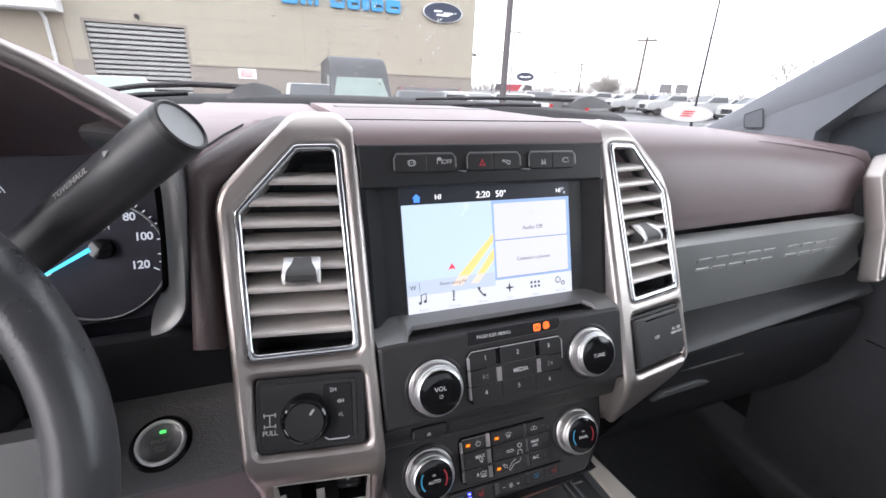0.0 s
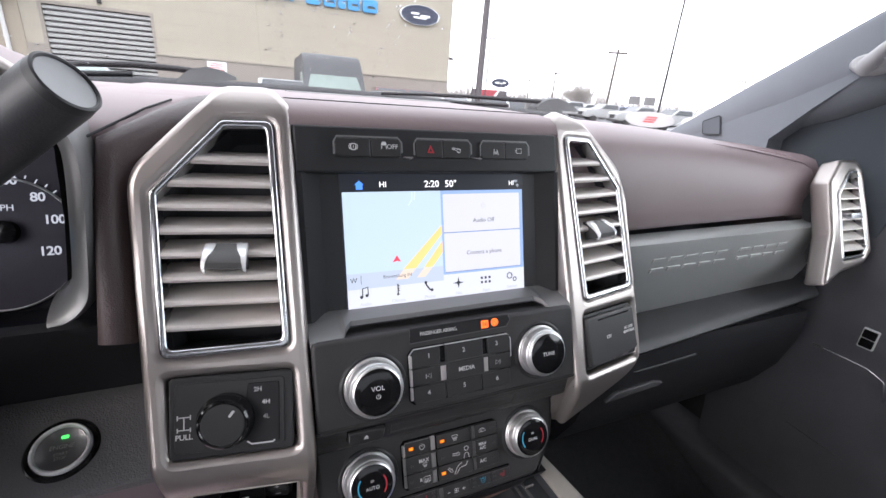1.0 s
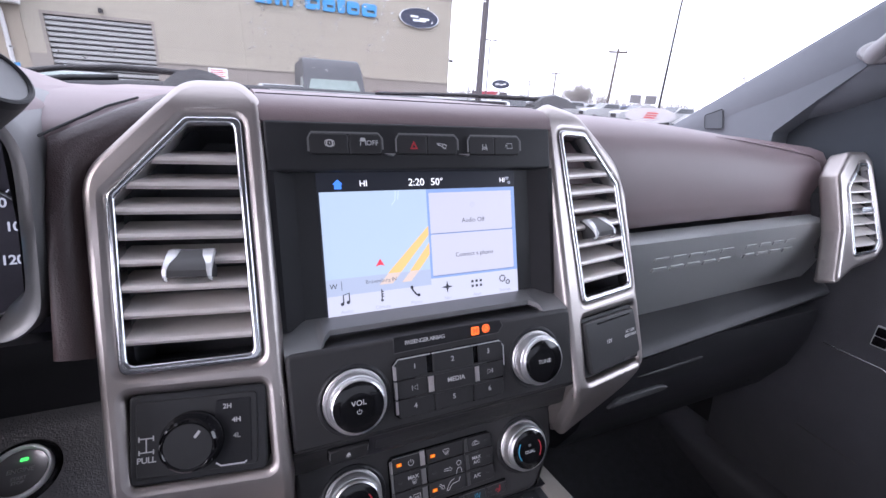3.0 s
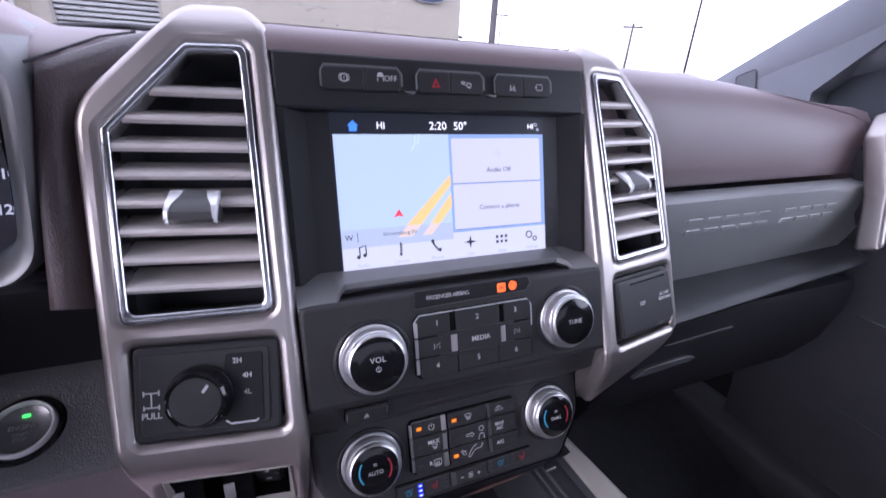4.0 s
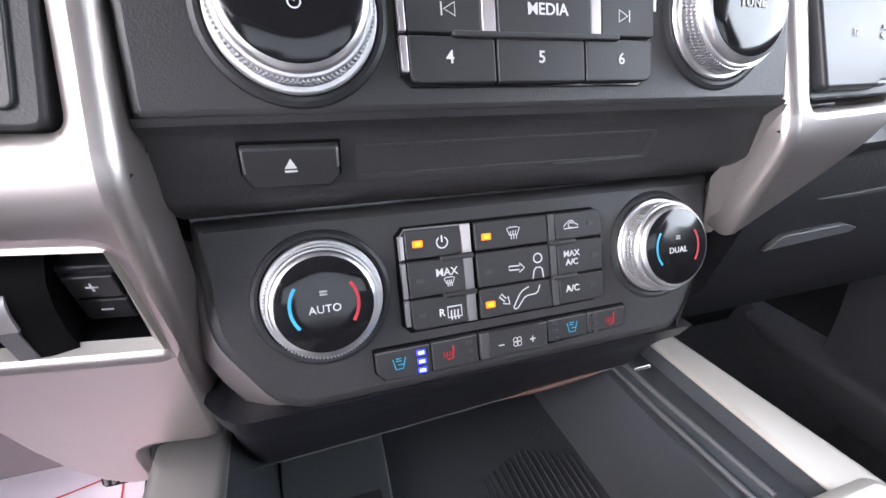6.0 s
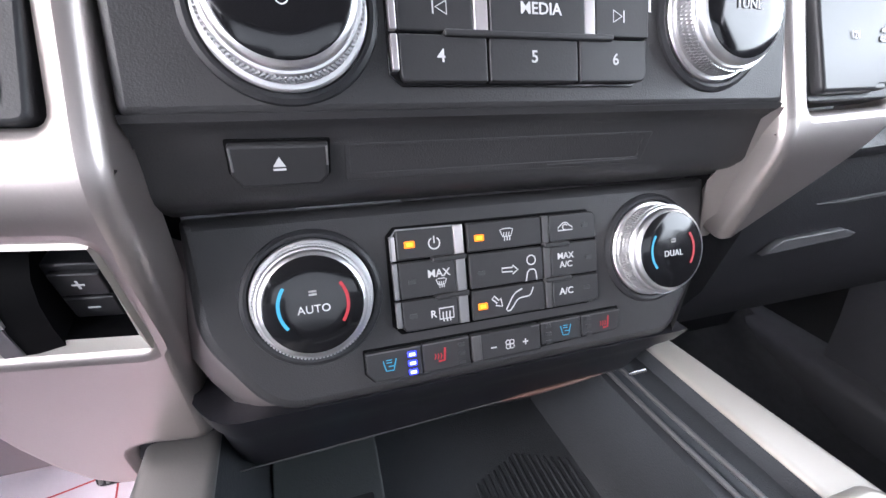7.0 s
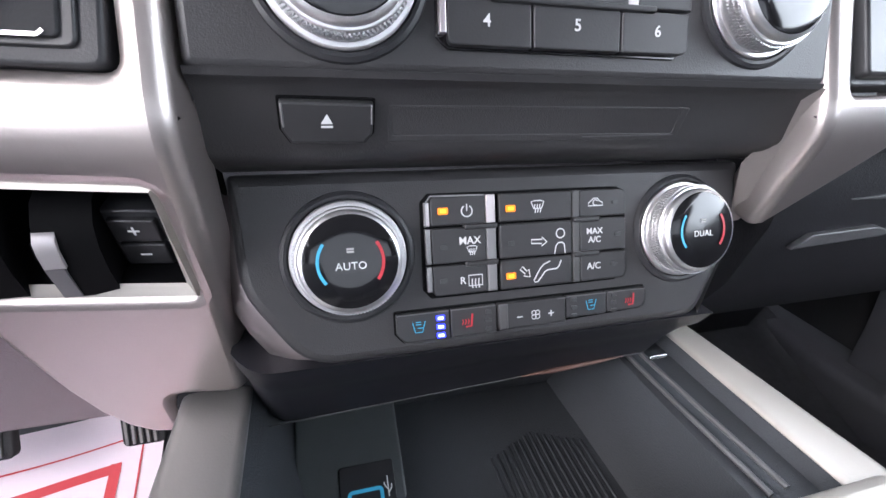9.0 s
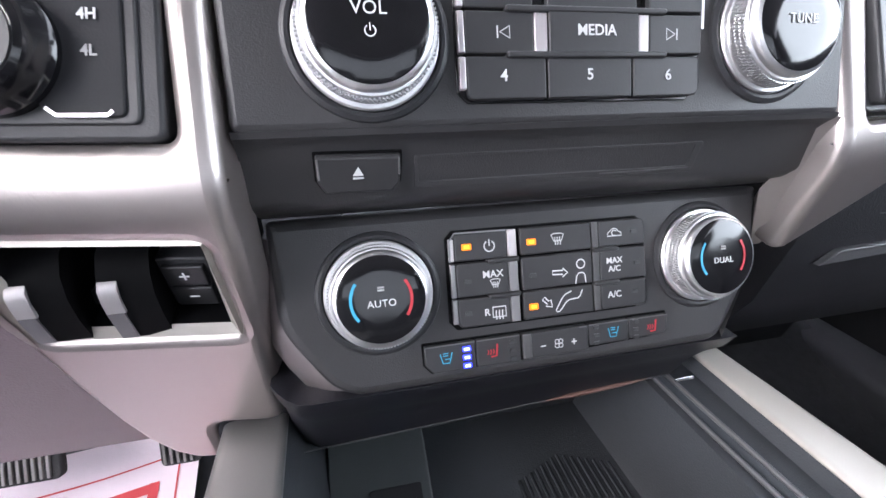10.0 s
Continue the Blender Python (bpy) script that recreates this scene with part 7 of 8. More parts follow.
M_BASE = material("taupe_wall_base", (0.275, 0.245, 0.215), 0.8, grain=0.5, grain_scale=30, mottle=0.1, mottle_scale=1.0)
M_SEAM = material("wall_joint", (0.30, 0.275, 0.23), 0.85)
M_SHUTTER = material("grey_shutter_slat", (0.36, 0.36, 0.35), 0.45, 0.2, mottle=0.08, mottle_scale=3)
M_SIGNBLUE = material("blue_sign_face", (0.02, 0.25, 0.55), 0.35, coat=0.3)
M_NAVY = material("navy_oval", (0.012, 0.02, 0.05), 0.4, coat=0.1)
WALL_AZ, WALL_D = radians(0.0), 27.0
wn_dir = Vector((math.sin(WALL_AZ), math.cos(WALL_AZ), 0))
EYE0 = Vector((-0.153, -0.317, 0))
BM_ = Matrix((Vector((math.cos(WALL_AZ), -math.sin(WALL_AZ), 0)), wn_dir, Vector((0, 0, 1)))).transposed().to_4x4()
BM_.translation = EYE0 + wn_dir * WALL_D + Vector((0, 0, GROUND))      # frame: a along the wall, b into it, c up


def along(az):
    """Place along the wall seen in a compass direction from the truck."""
    return WALL_D * math.tan(radians(az) - WALL_AZ)


def height(az, el):
    return WALL_D / math.cos(radians(az) - WALL_AZ) * math.tan(radians(el)) + 1.627 - GROUND


a0, a1 = along(-60), along(23.8)
ga0, ga1, gtop = along(-16.7), along(-8.35), height(-11, 4.9)
house = thing("dealership_building", "cream panelled dealership building with a roller shutter", "building", BM_ @ Vector((0, 0, 0)))
TOP, BASE = height(21, 10.30), height(12, 1.40)
for nm, x0, x1, z0, z1, mt in (("wall", a0, ga0, BASE, TOP, M_WALL), ("wall", ga1, a1, BASE, TOP, M_WALL), ("wall", ga0, ga1, gtop, TOP, M_WALL),
                               ("wall_base", a0, ga0, 0, BASE, M_BASE), ("wall_base", ga1, a1, 0, BASE, M_BASE)):
    part(nm, box_bm(x0, -0.03 if nm == "wall_base" else 0.0, z0, x1, 0.4, z1, 0.0, BM_), mt, house)
part("side_wall", box_bm(a1 - 0.4, 0.4, 0, a1, 30, TOP, 0.0, BM_), M_WALL, house)
part("roof", box_bm(a0, 0.0, TOP, a1 + 0.05, 30, TOP + 0.25, 0.03, BM_), M_BASE, house)
part("base_ledge", box_bm(ga1, -0.07, BASE - 0.06, a1, 0.0, BASE + 0.02, 0.01, BM_), M_SEAM, house)
# joints between the wall panels
z = BASE + 0.72
while z < TOP - 0.2:
    for x0, x1 in ((a0, ga0 if z < gtop else ga1), (ga1, a1)):
        part("joint", box_bm(x0, -0.006, z - 0.012, x1, 0.002, z + 0.012, 0.0, BM_), M_SEAM, house)
    z += 0.72
x = ga1 + 0.9
while x < a1:
    part("joint", box_bm(x - 0.006, -0.004, BASE + 0.03, x + 0.006, 0.003, TOP - 0.05, 0.0, BM_), M_SEAM, house)
    x += 1.22
# roller shutter
part("shutter_frame", plate_mesh(rect(ga0 - 0.12, 0, ga1 + 0.12, gtop + 0.12), [rect(ga0 + 0.02, 0.02, ga1 - 0.02, gtop - 0.02)], 0.16, 0.01, BM_ @ Matrix.Translation((0, -0.02, 0)) @ Matrix.Rotation(radians(90), 4, "X")), M_BASE, house)
n = 18
for i in range(n):
    z0 = i * gtop / n
    part("shutter_slat", loft_bm([[BM_ @ Vector((x, b, z0 + c)) for b, c in ((0.16, 0), (0.06, 0.03), (0.06, gtop / n * 0.62), (0.16, gtop / n * 0.80))] for x in (ga0, ga1)], False, False), M_SHUTTER, house)
part("shutter_back", box_bm(ga0, 0.17, 0, ga1, 0.30, gtop, 0.0, BM_), M_DARK, house)
# blue sign letters as plain blocks, navy oval, small notice, downpipe, wall lamp
sign = thing("blue_wall_sign", "row of raised blue sign blocks on the wall", "sign", BM_ @ Vector((along(8), -0.1, height(8, 8))))
z0, z1 = height(7, 8.10), height(7, 9.95)
for az0, az1, k in ((1.6, 3.4, 1.0), (3.7, 4.2, 0.8), (4.5, 4.9, 1.0), (5.2, 5.6, 1.0), (6.9, 8.5, 1.0), (8.8, 10.2, 0.72), (10.45, 11.3, 0.9), (11.5, 12.9, 0.72), (13.2, 14.9, 0.72)):
    x0, x1 = along(az0), along(az1)
    h = (z1 - z0) * k
    out = rounded([(x0, z0), (x1, z0), (x1, z0 + h), (x0, z0 + h)], 0.16)
    hole = [rounded([(x0 + (x1 - x0) * 0.34, z0 + h * 0.30), (x1 - (x1 - x0) * 0.12, z0 + h * 0.30), (x1 - (x1 - x0) * 0.2, z0 + h * 0.5), (x0 + (x1 - x0) * 0.34, z0 + h * 0.5)], 0.03)] if x1 - x0 > 0.5 else []
    part("sign_block", plate_mesh(out, hole, 0.14, 0.02, BM_ @ Matrix.Translation((0, -0.16, 0)) @ Matrix.Rotation(radians(90), 4, "X")), M_SIGNBLUE, sign)
oval = thing("oval_sign", "navy oval sign with a silver rim on the wall", "sign", BM_ @ Vector((along(19.9), -0.1, height(19.9, 8.2))))
ox, oz, orx, orz = along(19.9), height(19.9, 8.22), (along(22.2) - along(17.5)) / 2, (height(20, 9.27) - height(20, 7.17)) / 2
OM = BM_ @ Matrix.Translation((ox, -0.16, oz)) @ Matrix.Rotation(radians(90), 4, "X")
ell = lambda s: [(orx * s * math.cos(2 * math.pi * i / 48), orz * s * math.sin(2 * math.pi * i / 48)) for i in range(48)]
part("rim", plate_mesh(ell(1.0), [ell(0.93)], 0.2, 0.02, OM), M_CHROME, oval, "silver rim")
part("face", plate_mesh(ell(0.935), [], 0.1, 0.01, OM), M_NAVY, oval)
for u0, u1, v in ((-0.42, -0.05, 0.04), (0.0, 0.45, -0.04), (-0.30, 0.30, -0.14)):
    part("pale_stroke", plate_mesh(rounded(rect(u0 * orx * 1.1, v * orz * 2 - 0.05, u1 * orx * 1.1, v * orz * 2 + 0.07), 0.03), (), 0.04, 0.01, OM @ Matrix.Translation((0, 0, 0.03))), M_CHROME, oval, "pale raised stroke")
notice = thing("notice_board", "small white notice on the wall", "sign", BM_ @ Vector((along(-2.7), -0.06, height(-2.7, 0.4))))
NM = BM_ @ Matrix.Translation((0, -0.06, 0)) @ Matrix.Rotation(radians(90), 4, "X")
part("board", plate_mesh(rect(along(-3.66), height(-2.7, 0.15), along(-1.75), height(-2.7, 1.22)), (), 0.04, 0.005, NM), M_WHITEPAINT, notice)
for k in range(4):
    zz = height(-2.7, 0.35 + 0.2 * k)
    part("text_bar", plate_mesh(rect(along(-3.4), zz, along(-2.0 - 0.2 * (k % 2)), zz + 0.035), (), 0.01, 0.001, NM @ Matrix.Translation((0, 0, 0.015))), M_REDINK, notice)
# lower wing beside the shutter: white soffit over a darker wall
M_SOFFIT = material("white_soffit", (0.72, 0.71, 0.70), 0.6, mottle=0.05, mottle_scale=1.0)
M_WING = material("tan_wing_wall", (0.33, 0.285, 0.225), 0.8, grain=0.4, grain_scale=30, mottle=0.08, mottle_scale=0.8)
wx, wz = along(-17.95), height(-18, 5.20)
part("wing_wall", box_bm(a0, -0.05, 0, along(-18.2), -0.005, wz + 0.1, 0.0, BM_), M_WING, house)
part("soffit", box_bm(a0, -0.90, wz, wx, -0.055, TOP, 0.02, BM_), M_SOFFIT, house, "white boxed eave")
part("gutter", box_bm(a0, -1.00, wz + 0.06, wx + 0.05, -0.905, wz + 0.26, 0.02, BM_), M_SOFFIT, house)
pipe = thing("downpipe", "white downpipe on the wall", "pipe", BM_ @ Vector((along(-19.3), -0.15, 0)))
tube("pipe", [BM_ @ Vector((along(-19.35), -0.15, 0)), BM_ @ Vector((along(-19.35), -0.15, wz - 0.3)), BM_ @ Vector((along(-19.35), -0.60, wz + 0.05))], 0.085, M_SOFFIT, pipe, 12)
for zz in (1.2, 2.6):
    part("bracket", box_bm(along(-19.35) - 0.13, -0.16, zz, along(-19.35) + 0.13, -0.05, zz + 0.05, 0.005, BM_), M_SOFFIT, pipe)
bluepost = thing("blue_post", "short blue post beside the wall", "post", BM_ @ Vector((along(-18.55), -1.0, 0)))
tube("post", [BM_ @ Vector((along(-18.55), -1.0, 0)), BM_ @ Vector((along(-18.55), -1.0, height(-18.55, 0.40)))], 0.10, M_SIGNBLUE, bluepost, 12)
lamp = thing("wall_lamp", "small black wall lamp over the shutter", "lamp", BM_ @ Vector((along(-12.3), -0.2, height(-12.3, 5.3))))
part("housing", box_bm(along(-12.45), -0.25, height(-12.3, 5.35), along(-12.15), 0.0, height(-12.3, 5.75), 0.03, BM_), M_BLACK, lamp)
cam_b = thing("security_camera", "small dark camera on the building's corner", "camera", BM_ @ Vector((a1 + 0.1, 0.2, height(23.9, 3.9))))
part("arm", box_bm(a1, 0.15, height(23.9, 4.0), a1 + 0.2, 0.25, height(23.9, 4.1), 0.01, BM_), M_BLACK, cam_b)
part("body", box_bm(a1 + 0.08, -0.1, height(23.9, 3.75), a1 + 0.26, 0.2, height(23.9, 4.0), 0.03, BM_), M_BLACK, cam_b)

# ---- vehicles ----
M_TYRE = material("tyre_rubber", (0.02, 0.02, 0.02), 0.8, grain=0.4, grain_scale=60)
M_RIMS = material("alloy_wheel", (0.5, 0.5, 0.52), 0.35, 0.9)
M_CARGLASS = material("dark_car_glass", (0.03, 0.035, 0.04), 0.06, coat=0.5)
# Reflected sky is put into these two pale greenish glass colours.
M_PALEGLASS = material("sky_toned_car_glass", (0.26, 0.31, 0.29), 0.25, mottle=0.25, mottle_scale=1.5)
M_VANGLASS = material("sky_toned_van_glass", (0.20, 0.245, 0.228), 0.30, mottle=0.35, mottle_scale=2.2, spec=0.3)
M_HEADLAMP = material("headlamp_lens", (0.6, 0.62, 0.65), 0.12, coat=0.5)
M_TAIL = material("tail_lamp_red", (0.45, 0.02, 0.02), 0.2, coat=0.4)
PROFILES = {
    # outline of roof and nose in (x, z), from tail to nose, and the cabin's glass
    "pickup": ([(-2.9, 0.55), (-2.9, 1.30), (-1.05, 1.30), (-0.95, 1.85), (-0.7, 1.92), (0.55, 1.92), (1.25, 1.38), (2.65, 1.25), (2.9, 1.05), (2.9, 0.5)], (-0.90, 1.25), 1.38, 1.86, 2.0),
    "suv": ([(-2.4, 0.5), (-2.4, 1.1), (-2.2, 1.65), (-1.9, 1.75), (0.3, 1.76), (1.05, 1.18), (2.2, 1.05), (2.4, 0.85), (2.4, 0.45)], (-2.15, 1.0), 1.2, 1.68, 1.9),
    "sedan": ([(-2.4, 0.45), (-2.4, 0.95), (-1.7, 1.05), (-1.0, 1.42), (0.2, 1.45), (1.0, 1.02), (2.2, 0.88), (2.4, 0.70), (2.4, 0.40)], (-1.6, 0.95), 1.04, 1.40, 1.8),
    "hatchback": ([(-2.1, 0.45), (-2.1, 0.95), (-1.95, 1.40), (-1.7, 1.60), (-1.0, 1.66), (0.3, 1.64), (1.05, 1.08), (1.9, 0.95), (2.1, 0.78), (2.1, 0.42)], (-1.9, 1.0), 1.08, 1.57, 1.85),
    "van": ([(-2.9, 0.5), (-2.95, 2.45), (-2.85, 2.62), (0.85, 2.68), (1.20, 2.60), (1.45, 2.42), (1.75, 2.02), (2.28, 1.34), (2.80, 1.18), (2.95, 0.95), (2.95, 0.45)], (0.9, 2.0), 1.45, 2.05, 2.05),
}


def vehicle(kind, label, paint, glass, x, y, turn):
    prof, (g0, g1), gz0, gz1, width = PROFILES[kind]
    m = pose(x, y, GROUND, 0, 0, turn)
    v = thing(kind, label, "van" if kind == "van" else "car", (x, y, GROUND), "parked vehicles")
    hw, taper = width / 2, 0.05 if kind == "van" else 0.14
    loops = []
    for s, inset in ((-1.0, 0.10), (-0.97, 0.02), (-0.9, 0.0), (0.9, 0.0), (0.97, 0.02), (1.0, 0.10)):
        loop = []
        for px_, pz in prof:
            k = 1 - taper * max(0.0, pz - gz0)
            loop.append(m @ Vector((px_ * (1 - inset * 0.06), s * hw * k, max(0.3, pz - inset * 0.35 if pz > 0.6 else pz + inset))))
        loops.append(loop)
    loft("body", loops, paint, v, angle=35)
    # side glass, windscreen
    for s in (-1, 1):
        k0, k1 = 1.0, 1 - taper * (gz1 - gz0)
        if kind == "van":
            q = [(0.75, gz0), (1.95, gz0 + 0.02), (1.55, gz1), (0.75, gz1)]
        elif kind == "pickup":
            q = [(g0, gz0 + 0.04), (g1 - 0.22, gz0 + 0.04), (0.52, gz1 - 0.05), (g0 + 0.12, gz1 - 0.05)]
        else:
            q = [(g0 + 0.15, gz0 + 0.03), (g1 - 0.25, gz0 + 0.03), (0.25, gz1 - 0.03), (g0 + 0.55, gz1 - 0.03)]
        bmg = bmesh.new()
        bmg.faces.new([bmg.verts.new(m @ Vector((qx, s * (hw * (k0 if qz < gz0 + 0.2 else k1) + 0.012), qz))) for qx, qz in q])
        ext = bmesh.ops.extrude_face_region(bmg, geom=list(bmg.faces))
        bmesh.ops.translate(bmg, verts=[e for e in ext["geom"] if isinstance(e, bmesh.types.BMVert)], vec=m.to_3x3() @ Vector((0, -s * 0.03, 0)))
        part("side_window", bmg, glass, v)
    wi = {"pickup": ((0.58, 1.90), (1.22, 1.41)), "suv": ((0.34, 1.73), (1.02, 1.21)), "sedan": ((0.25, 1.43), (0.96, 1.05)), "van": ((1.77, 2.00), (2.26, 1.37)), "hatchback": ((0.34, 1.61), (1.02, 1.11))}[kind]
    (tx, tz), (bx, bz) = wi
    nrm = Vector((tz - bz, 0, bx - tx)).normalized()
    part("windshield", loft_bm([[m @ (Vector((tx, s * hw * 0.82 * (0.9 if kind == "van" else 0.95), tz)) + nrm * o) for s in (-1, 1) for o in ((0.012, -0.02) if s < 0 else (-0.02, 0.012))],
                                [m @ (Vector((bx, s * hw * 0.90, bz)) + nrm * o) for s in (-1, 1) for o in ((0.012, -0.02) if s < 0 else (-0.02, 0.012))]], True, True), glass, v)
    nose, tail = prof[-1][0], prof[0][0]
    for s in (-1, 1):
        part("headlight", box_bm(nose - 0.12, s * hw * 0.72 - 0.17, 0.78 if kind == "sedan" else 0.95, nose + 0.02, s * hw * 0.72 + 0.17, 0.92 if kind == "sedan" else 1.13, 0.03, m), M_HEADLAMP, v)
        part("tail_light", box_bm(tail - 0.02, s * hw * 0.90 - 0.09, 0.85, tail + 0.10, s * hw * 0.90 + 0.08, 1.22, 0.02, m), M_TAIL, v)
        for wx in (-1.75 if kind != "sedan" else -1.45, 1.80 if kind != "sedan" else 1.45):
            wm = m @ Matrix.Translation((wx, s * (hw - 0.02), 0.38)) @ Matrix.Rotation(radians(-90 * s), 4, "X")
            ty = lathe("wheel", [(0.20, -0.22), (0.36, -0.22), (0.38, -0.18), (0.38, -0.02), (0.36, 0.02), (0.24, 0.02)], wm, M_TYRE, v, 24)
            lathe("rim", [(0.245, -0.05), (0.24, 0.015), (0.20, 0.0), (0.06, 0.01), (1e-7, 0.02)], wm, M_RIMS, ty, 20)
    part("grille", box_bm(nose - 0.02, -hw * 0.5, 0.65, nose + 0.03, hw * 0.5, 1.0, 0.02, m), M_DARK, v)
    part("bumper", box_bm(nose - 0.1, -hw * 0.95, 0.35, nose + 0.08, hw * 0.95, 0.6, 0.05, m), M_BLACK, v)
    return v


def bearing(az, d):
    """A place on the ground at a compass direction and distance from the truck."""
    a = radians(az)
    return EYE0.x + d * math.sin(a), EYE0.y + d * math.cos(a)


def paint(name, c):
    return material(name, c, 0.25, coat=0.6, mottle=0.04, mottle_scale=3)


P_VAN = material("slate_grey_paint", (0.075, 0.078, 0.083), 0.55, mottle=0.3, mottle_scale=1.2, spec=0.25)
P_ROW = material("dusty_white_paint", (0.42, 0.425, 0.43), 0.45, mottle=0.10, mottle_scale=1.5, spec=0.3)
P_GREY, P_RED, P_SILVER, P_BLACK, P_BLUE = paint("graphite_paint", (0.10, 0.105, 0.11)), paint("dark_red_paint", (0.11, 0.02, 0.026)), paint("silver_paint", (0.45, 0.46, 0.47)), paint("black_paint", (0.02, 0.02, 0.022)), paint("blue_paint", (0.04, 0.08, 0.2))
for kind, label, pt, gl_, az, d, turn in (
        ("van", "graphite grey high-roof delivery van", P_VAN, M_VANGLASS, 9.15, 17.7, -92),
        ("suv", "white suv parked before the van", P_ROW, M_CARGLASS, 4.5, 16.2, -92),
        ("suv", "white suv with glass coloured as reflected sky beside the shutter", P_ROW, M_PALEGLASS, -15.7, 17.5, -58),
        ("hatchback", "dark grey hatchback parked in the row", P_GREY, M_CARGLASS, 17.5, 15.6, -106),
        ("suv", "dark red suv with a black roof", P_RED, M_CARGLASS, 16.9, 24.5, -100),
        ("suv", "dark red suv parked in the row", P_RED, M_CARGLASS, 20.4, 25.0, -108),
        ("hatchback", "white hatchback with a rounded roof", P_ROW, M_CARGLASS, 24.0, 18.0, -62),
        ("hatchback", "white hatchback parked nose out", P_ROW, M_CARGLASS, 29.2, 19.5, -118),
        ("suv", "white suv parked in the row", P_ROW, M_CARGLASS, 32.3, 27.0, -120),
        ("suv", "black suv parked tail out", P_BLACK, M_CARGLASS, 36.0, 25.0, 54),
        ("pickup", "white pickup parked in the far row", P_ROW, M_CARGLASS, 39.5, 54.0, 160),
        ("pickup", "white pickup parked in the far row", P_ROW, M_CARGLASS, 43.4, 52.0, 165),
        ("suv", "silver suv parked in the far row", P_SILVER, M_CARGLASS, 41.2, 64.0, 160),
        ("pickup", "white pickup parked in the far row", P_ROW, M_CARGLASS, 47.2, 49.0, 165),
        ("suv", "blue suv parked in the far row", P_BLUE, M_CARGLASS, 45.0, 66.0, 160),
        ("pickup", "white pickup parked in the far row", P_ROW, M_CARGLASS, 51.0, 46.0, 170),
        ("pickup", "white pickup parked in the far row", P_ROW, M_CARGLASS, 55.3, 43.0, 175),
        ("suv", "silver suv parked in the far row", P_SILVER, M_CARGLASS, 53.0, 60.0, 160),
        ("suv", "white suv parked in the far row", P_ROW, M_CARGLASS, 36.6, 60.0, 170),
        ("sedan", "silver sedan parked in the far row", P_SILVER, M_CARGLASS, 49.2, 58.0, 165),
        ("suv", "black suv parked in the far row", P_BLACK, M_CARGLASS, 57.5, 56.0, 160)):
    vehicle(kind, label, pt, gl_, *bearing(az, d), turn)

# ---- poles, wires, small signs ----
M_POLE = material("dark_steel_pole", (0.09, 0.08, 0.085), 0.5, 0.3, mottle=0.2, mottle_scale=2)
M_WOODPOLE = material("weathered_wood_pole", (0.13, 0.11, 0.10), 0.85, mottle=0.3, mottle_scale=2)


def light_pole(label, az, d, h, r):
    x, y = bearing(az, d)
    p = thing("light_pole", label, "light pole", (x, y, GROUND), "car park light poles")
    tube("pole", [(x, y, GROUND), (x, y, GROUND + h)], [r, r * 0.75], M_POLE, p, 12)
    tube("base", [(x, y, GROUND), (x, y, GROUND + 0.7)], r * 2.4, M_BASE, p, 14)
    for s in (-1, 1):
        part("lamp_head", box_bm(x + s * 0.75 - 0.35, y - 0.18, GROUND + h - 0.05, x + s * 0.75 + 0.35, y + 0.18, GROUND + h + 0.1, 0.03), M_POLE, p)
    tube("cross_arm", [(x - 0.6, y, GROUND + h), (x + 0.6, y, GROUND + h)], 0.05, M_POLE, p, 8)
    return p


light_pole("tall dark steel light pole", 27.8, 17.0, 9.5, 0.125)
light_pole("slender dark light pole", 28.65, 70.0, 9.7, 0.10)
light_pole("slender dark light pole", 27.0, 110.0, 9.9, 0.12)
light_pole("slender dark light pole", 26.4, 150.0, 9.9, 0.13)


def utility_pole(az, d, h, lean=0.0):
    x, y = bearing(az, d)
    p = thing("utility_pole", "wooden utility pole with a crossarm", "utility pole", (x, y, GROUND), "utility poles")
    tube("pole", [(x, y, GROUND), (x + lean, y, GROUND + h)], [0.26, 0.19], M_WOODPOLE, p, 10)
    tube("crossarm", [(x + lean - 1.3, y + 1.0, GROUND + h - 0.6), (x + lean + 1.3, y - 1.0, GROUND + h - 0.6)], 0.15, M_WOODPOLE, p, 8)
    for k in (-1, 0, 1):
        tube("insulator", [(x + lean + k * 1.1, y - k * 0.85, GROUND + h - 0.55), (x + lean + k * 1.1, y - k * 0.85, GROUND + h - 0.25)], 0.06, M_POLE, p, 8)
    return Vector((x + lean, y, GROUND + h - 0.3))


tops = [utility_pole(82.0, 62.0, 11.0), utility_pole(43.3, 90.0, 11.4, 0.4), utility_pole(36.9, 150.0, 10.6), utility_pole(33.9, 210.0, 10.3)]
for a, b in zip(tops, tops[1:]):
    for k in (-1.0, 0.0, 1.0):
        o = Vector((k * 1.1, -k * 0.85, 0.0))
        pts = [a.lerp(b, t) + o + Vector((0, 0, -1.2 * 4 * t * (1 - t))) for t in [i / 12 for i in range(13)]]
        wv = tube("power_line", pts, 0.02, M_POLE, None, 4)
        tagged(wv, "thin sagging overhead power line", "power line", "power lines")
x, y = bearing(30.4, 75.0)
ps = thing("oval_pole_sign", "small navy oval sign on a pole", "sign", (x, y, GROUND))
tube("pole", [(x, y, GROUND), (x, y, GROUND + 3.0)], 0.12, M_POLE, ps, 8)
pm = pose(x, y, GROUND + 3.85, 90, 0, -30)
part("face", plate_mesh([(1.35 * math.cos(2 * math.pi * i / 32), 0.62 * math.sin(2 * math.pi * i / 32)) for i in range(32)], (), 0.3, 0.05, pm), M_NAVY, ps)
